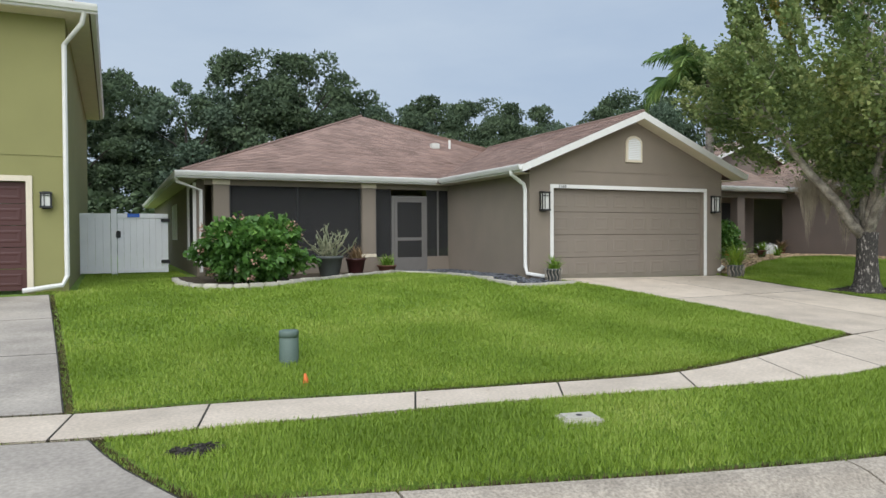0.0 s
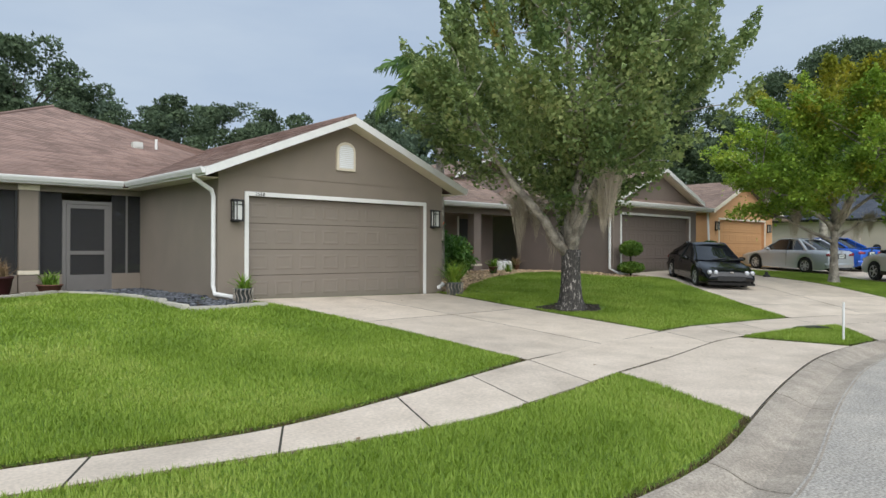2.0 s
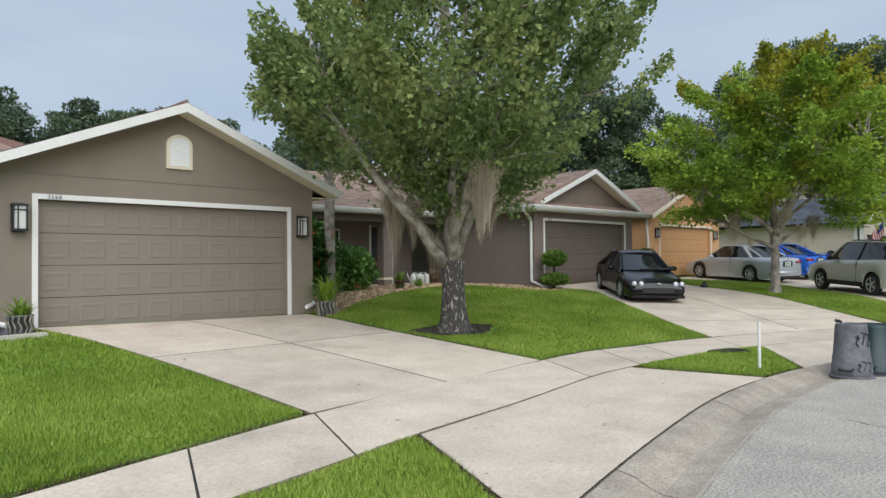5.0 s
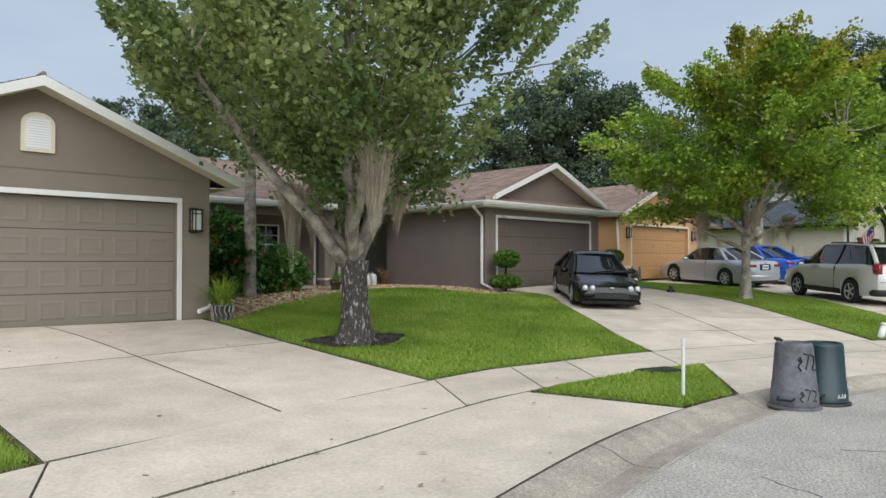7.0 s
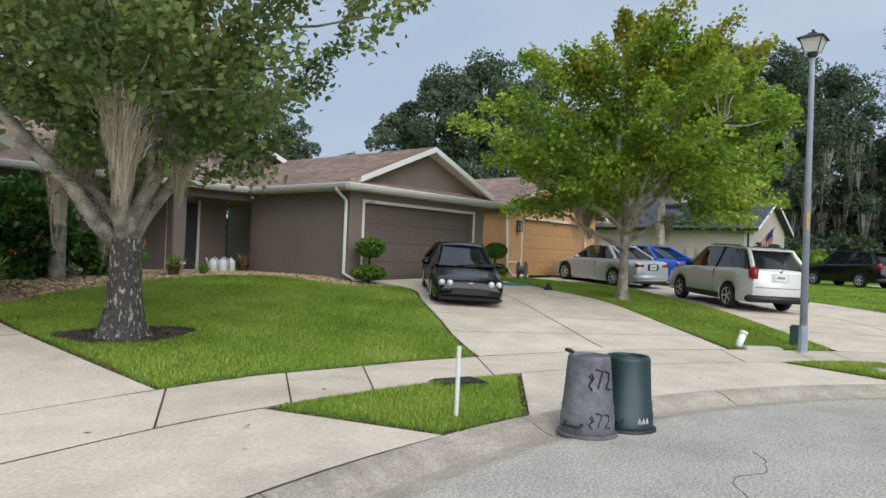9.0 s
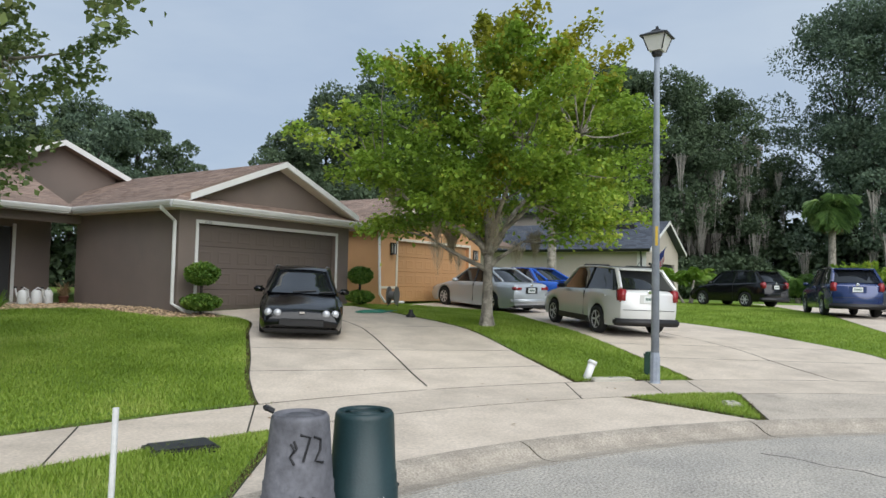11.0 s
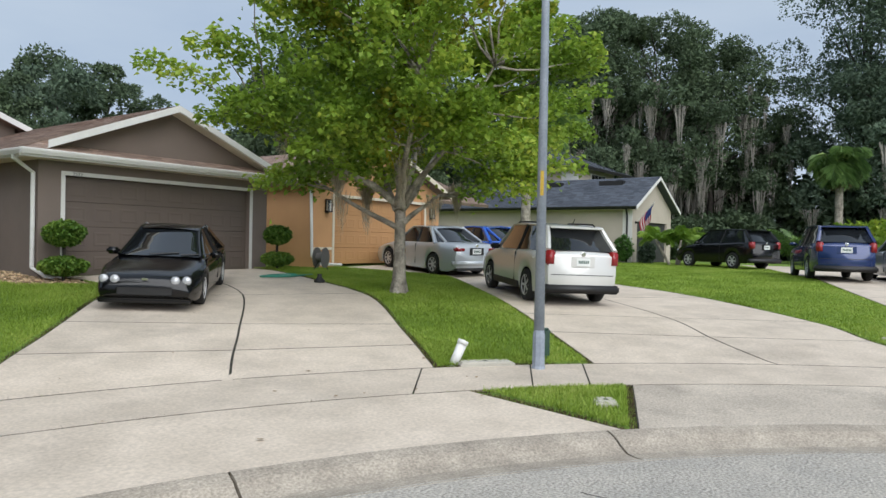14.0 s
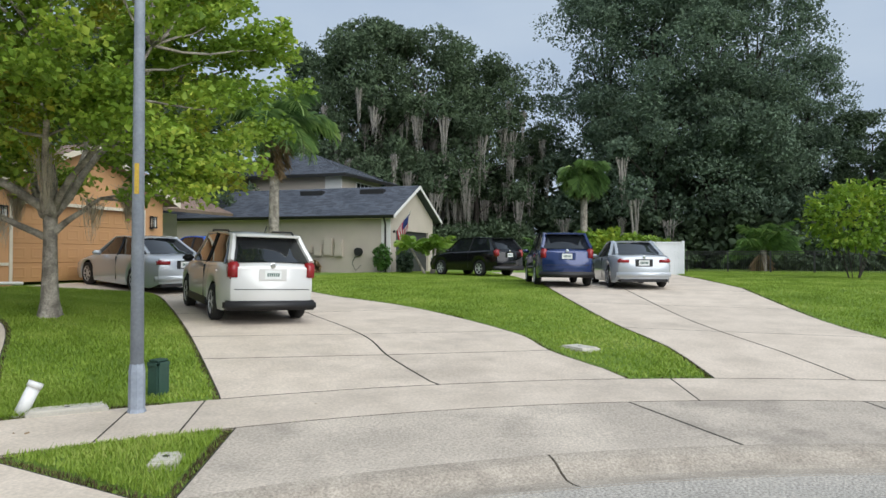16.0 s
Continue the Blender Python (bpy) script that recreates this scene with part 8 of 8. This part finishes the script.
for k in range(8):
    yy = -15.7 - k * 2.2
    part("post", box(52.97, 53.03, yy - 0.03, yy + 0.03, -0.3, 1.42), "metal_dark", mf)
for zz in (0.05, 1.2, 1.34):
    part("rail", box(52.985, 53.015, -31.2, -15.7, zz, zz + 0.04), "metal_dark", mf)
bm = bmesh.new()
for k in range(140):
    yy = -15.75 - k * 0.11
    box(52.99, 53.01, yy - 0.009, yy + 0.009, 0.0, 1.36, 0, bm)
part("pickets", bm, "metal_dark", mf)["kind"] = "stuff"

# ---- on the cream house ----
for ya, yb, za, zb, lb in ((1.5, 1.95, 1.0, 1.9, "tall grey meter cabinet on the cream wall"), (2.1, 2.6, 1.05, 2.0, "tall grey meter cabinet on the cream wall"), (2.75, 3.2, 1.0, 1.6, "grey electricity meter box on the cream wall"), (3.35, 3.65, 1.2, 1.6, "small grey cable box on the cream wall")):
    ub = thing("utility_cabinet", lb, "utility box", "meter boxes", pose(43.5, (ya + yb) / 2, za))
    part("housing", box(-0.16, -0.003, -(yb - ya) / 2, (yb - ya) / 2, 0, zb - za, 0.012), "stucco_d", ub)
    part("cover", box(-0.185, -0.161, -(yb - ya) / 2 + 0.03, (yb - ya) / 2 - 0.03, 0.04, zb - za - 0.04, 0.008), "stucco_d", ub)
rl = thing("hose_reel", "dark hose reel hung on the cream wall", "hose reel", at=pose(43.35, 0.55, 1.25))
part("drum", lathe([(0.22, -0.1), (0.22, -0.08), (0.12, -0.07), (0.12, 0.07), (0.22, 0.08), (0.22, 0.1)], 18), "trim_black", rl).matrix_local = pose(0, 0, 0, 0, 90, 0)
part("hose", tube([(0, 0.1, -0.1), (-0.05, 0.35, -0.6), (0, 0.15, -1.0), (-0.1, -0.2, -0.7)], 0.018, 6), "pot_grey", rl)
M["flag_red"] = material("flag_red", (0.5, 0.03, 0.05), 0.8, var=0.05, fine=80, bump=0.1)
M["flag_blue"] = material("flag_blue", (0.03, 0.05, 0.2), 0.8, var=0.05, fine=80, bump=0.1)
fl = thing("flag", "striped flag hanging from an angled wall pole", "flag", at=pose(43.4, -1.5, 2.3))
part("pole", tube([(0, 0, 0), (-0.25, -1.0, 1.05)], 0.016, 8), "pale_plastic", fl)
part("bracket", box(-0.05, 0.05, -0.02, 0.1, -0.06, 0.06, 0.01), "metal_dark", fl)


def hung(u, v):
    """A point of the hanging cloth: u along the pole, v down the fly."""
    return (-0.25 * u - 0.06 * math.sin(v * 5 + u * 4), -1.0 * u + 0.45 * v * (0.4 + u * 0.3) + 0.07 * math.sin(v * 7), 1.05 * u - 0.05 - 1.25 * v)


for k in range(11):
    bm = bmesh.new()
    u0_, u1_ = 0.3 + 0.06 * k, 0.3 + 0.06 * (k + 1)
    va = 0.42 if k >= 5 else 0.0
    cols_ = [[bm.verts.new(hung(u, va + (1 - va) * j / 9)) for j in range(10)] for u in (u0_, u1_)]
    for j in range(9):
        bm.faces.new((cols_[0][j], cols_[0][j + 1], cols_[1][j + 1], cols_[1][j]))
    part("stripe", bm, "flag_red" if k % 2 == 0 else "pale_plastic", fl)
bm = bmesh.new()
cols_ = [[bm.verts.new(hung(0.6 + 0.36 * i / 4, 0.42 * j / 4)) for j in range(5)] for i in range(5)]
for i in range(4):
    for j in range(4):
        bm.faces.new((cols_[i][j], cols_[i][j + 1], cols_[i + 1][j + 1], cols_[i + 1][j]))
part("canton", bm, "flag_blue", fl)
shrub("shrub", "low leafy shrub by the cream wall", 42.9, 4.2, 0.05, 0.7, 0.9, 1.0, 81, "leaf_shrub", 1500, 0.13)
shrub("shrub", "small dark shrub in a blue pot by the garage", 42.9, -1.0, 0.3, 0.45, 0.45, 1.3, 82, "leaf_shrub", 1200, 0.1)
shrub("conifer", "clipped dark conifer by the garage", 43.6, -2.0, 0.05, 0.42, 0.42, 1.3, 83, "leaf_oak2", 1500, 0.09)
shrub("cordyline", "small dark red plant by the cream wall", 43.0, 2.9, 0.05, 0.3, 0.3, 0.7, 84, "frond_dry", 300, 0.12)

# ---- wear on the ground ----
PATCH = [(-9.37, -8.68), (-9.25, -8.86), (-9.03, -8.88), (-8.9, -8.74), (-9.05, -8.62)]
structure("bare_patch", prism(PATCH, lambda x, y: land(x, y) - 0.06, lambda x, y: land(x, y) - 0.016), "soil", "bare soil patch in the verge")
pebbles("patch_litter", "dry grass litter on the bare patch", PATCH, 160, 0.025, "bark_wood", 12, 0.3)
cr_ = random.Random(14)
cracks = tagged(new("road_cracks"), "hairline cracks in the worn asphalt", "road", kind="structure")
for x, y, a, n in ((6.2, -11.2, -35, 26), (8.5, -11.6, 200, 20), (2.5, -11.9, -60, 22), (10.5, -12.6, -110, 24), (0.5, -12.6, 15, 26), (12.2, -14.5, 140, 24), (4.6, -12.3, 70, 14), (13.6, -15.6, 110, 16)):
    pts, h = [], radians(a)
    for k in range(n):
        pts.append((x, y, -0.7345))
        h += cr_.uniform(-0.5, 0.5)
        s_ = cr_.uniform(0.05, 0.13)
        x, y = x + s_ * math.cos(h), y + s_ * math.sin(h)
        if behind_kerb(x, y) > -0.7:
            h += 2.2
            x, y = pts[-1][0], pts[-1][1]
    part("crack", tube(pts, [cr_.uniform(0.003, 0.006) for _ in pts], 4), "crack", cracks)
# fallen leaves on paving and road
rl_ = np.random.RandomState(15)
fx, fy_ = rl_.uniform(-9, 17, 240), rl_.uniform(-12.5, -1, 240)
keep = inside_any(fx, fy_, PAVED)
fx, fy_ = fx[keep][:70], fy_[keep][:70]
fz = land_many(fx, fy_) + 0.008
pos = np.stack([fx, fy_, fz], 1)
an = rl_.uniform(0, math.tau, len(fx))
d1 = np.stack([np.cos(an), np.sin(an), rl_.uniform(-0.1, 0.1, len(fx))], 1)
d2 = np.stack([-np.sin(an), np.cos(an), rl_.uniform(-0.2, 0.2, len(fx))], 1)
q_ = rl_.uniform(0.015, 0.04, (len(fx), 1))
v_ = np.stack([pos - d1 * q_, pos - d2 * q_ * 0.7, pos + d1 * q_ + [0, 0, 0.008], pos + d2 * q_ * 0.7], 1).reshape(-1, 3)
f_ = (np.arange(len(fx))[:, None] * 4 + np.arange(4)[None])
tagged(mesh_of("fallen_leaves", v_, f_, ["frond_dry"], None, "dry brown fallen leaves on the paving", "stuff"), "dry brown fallen leaves on the paving", "leaves")
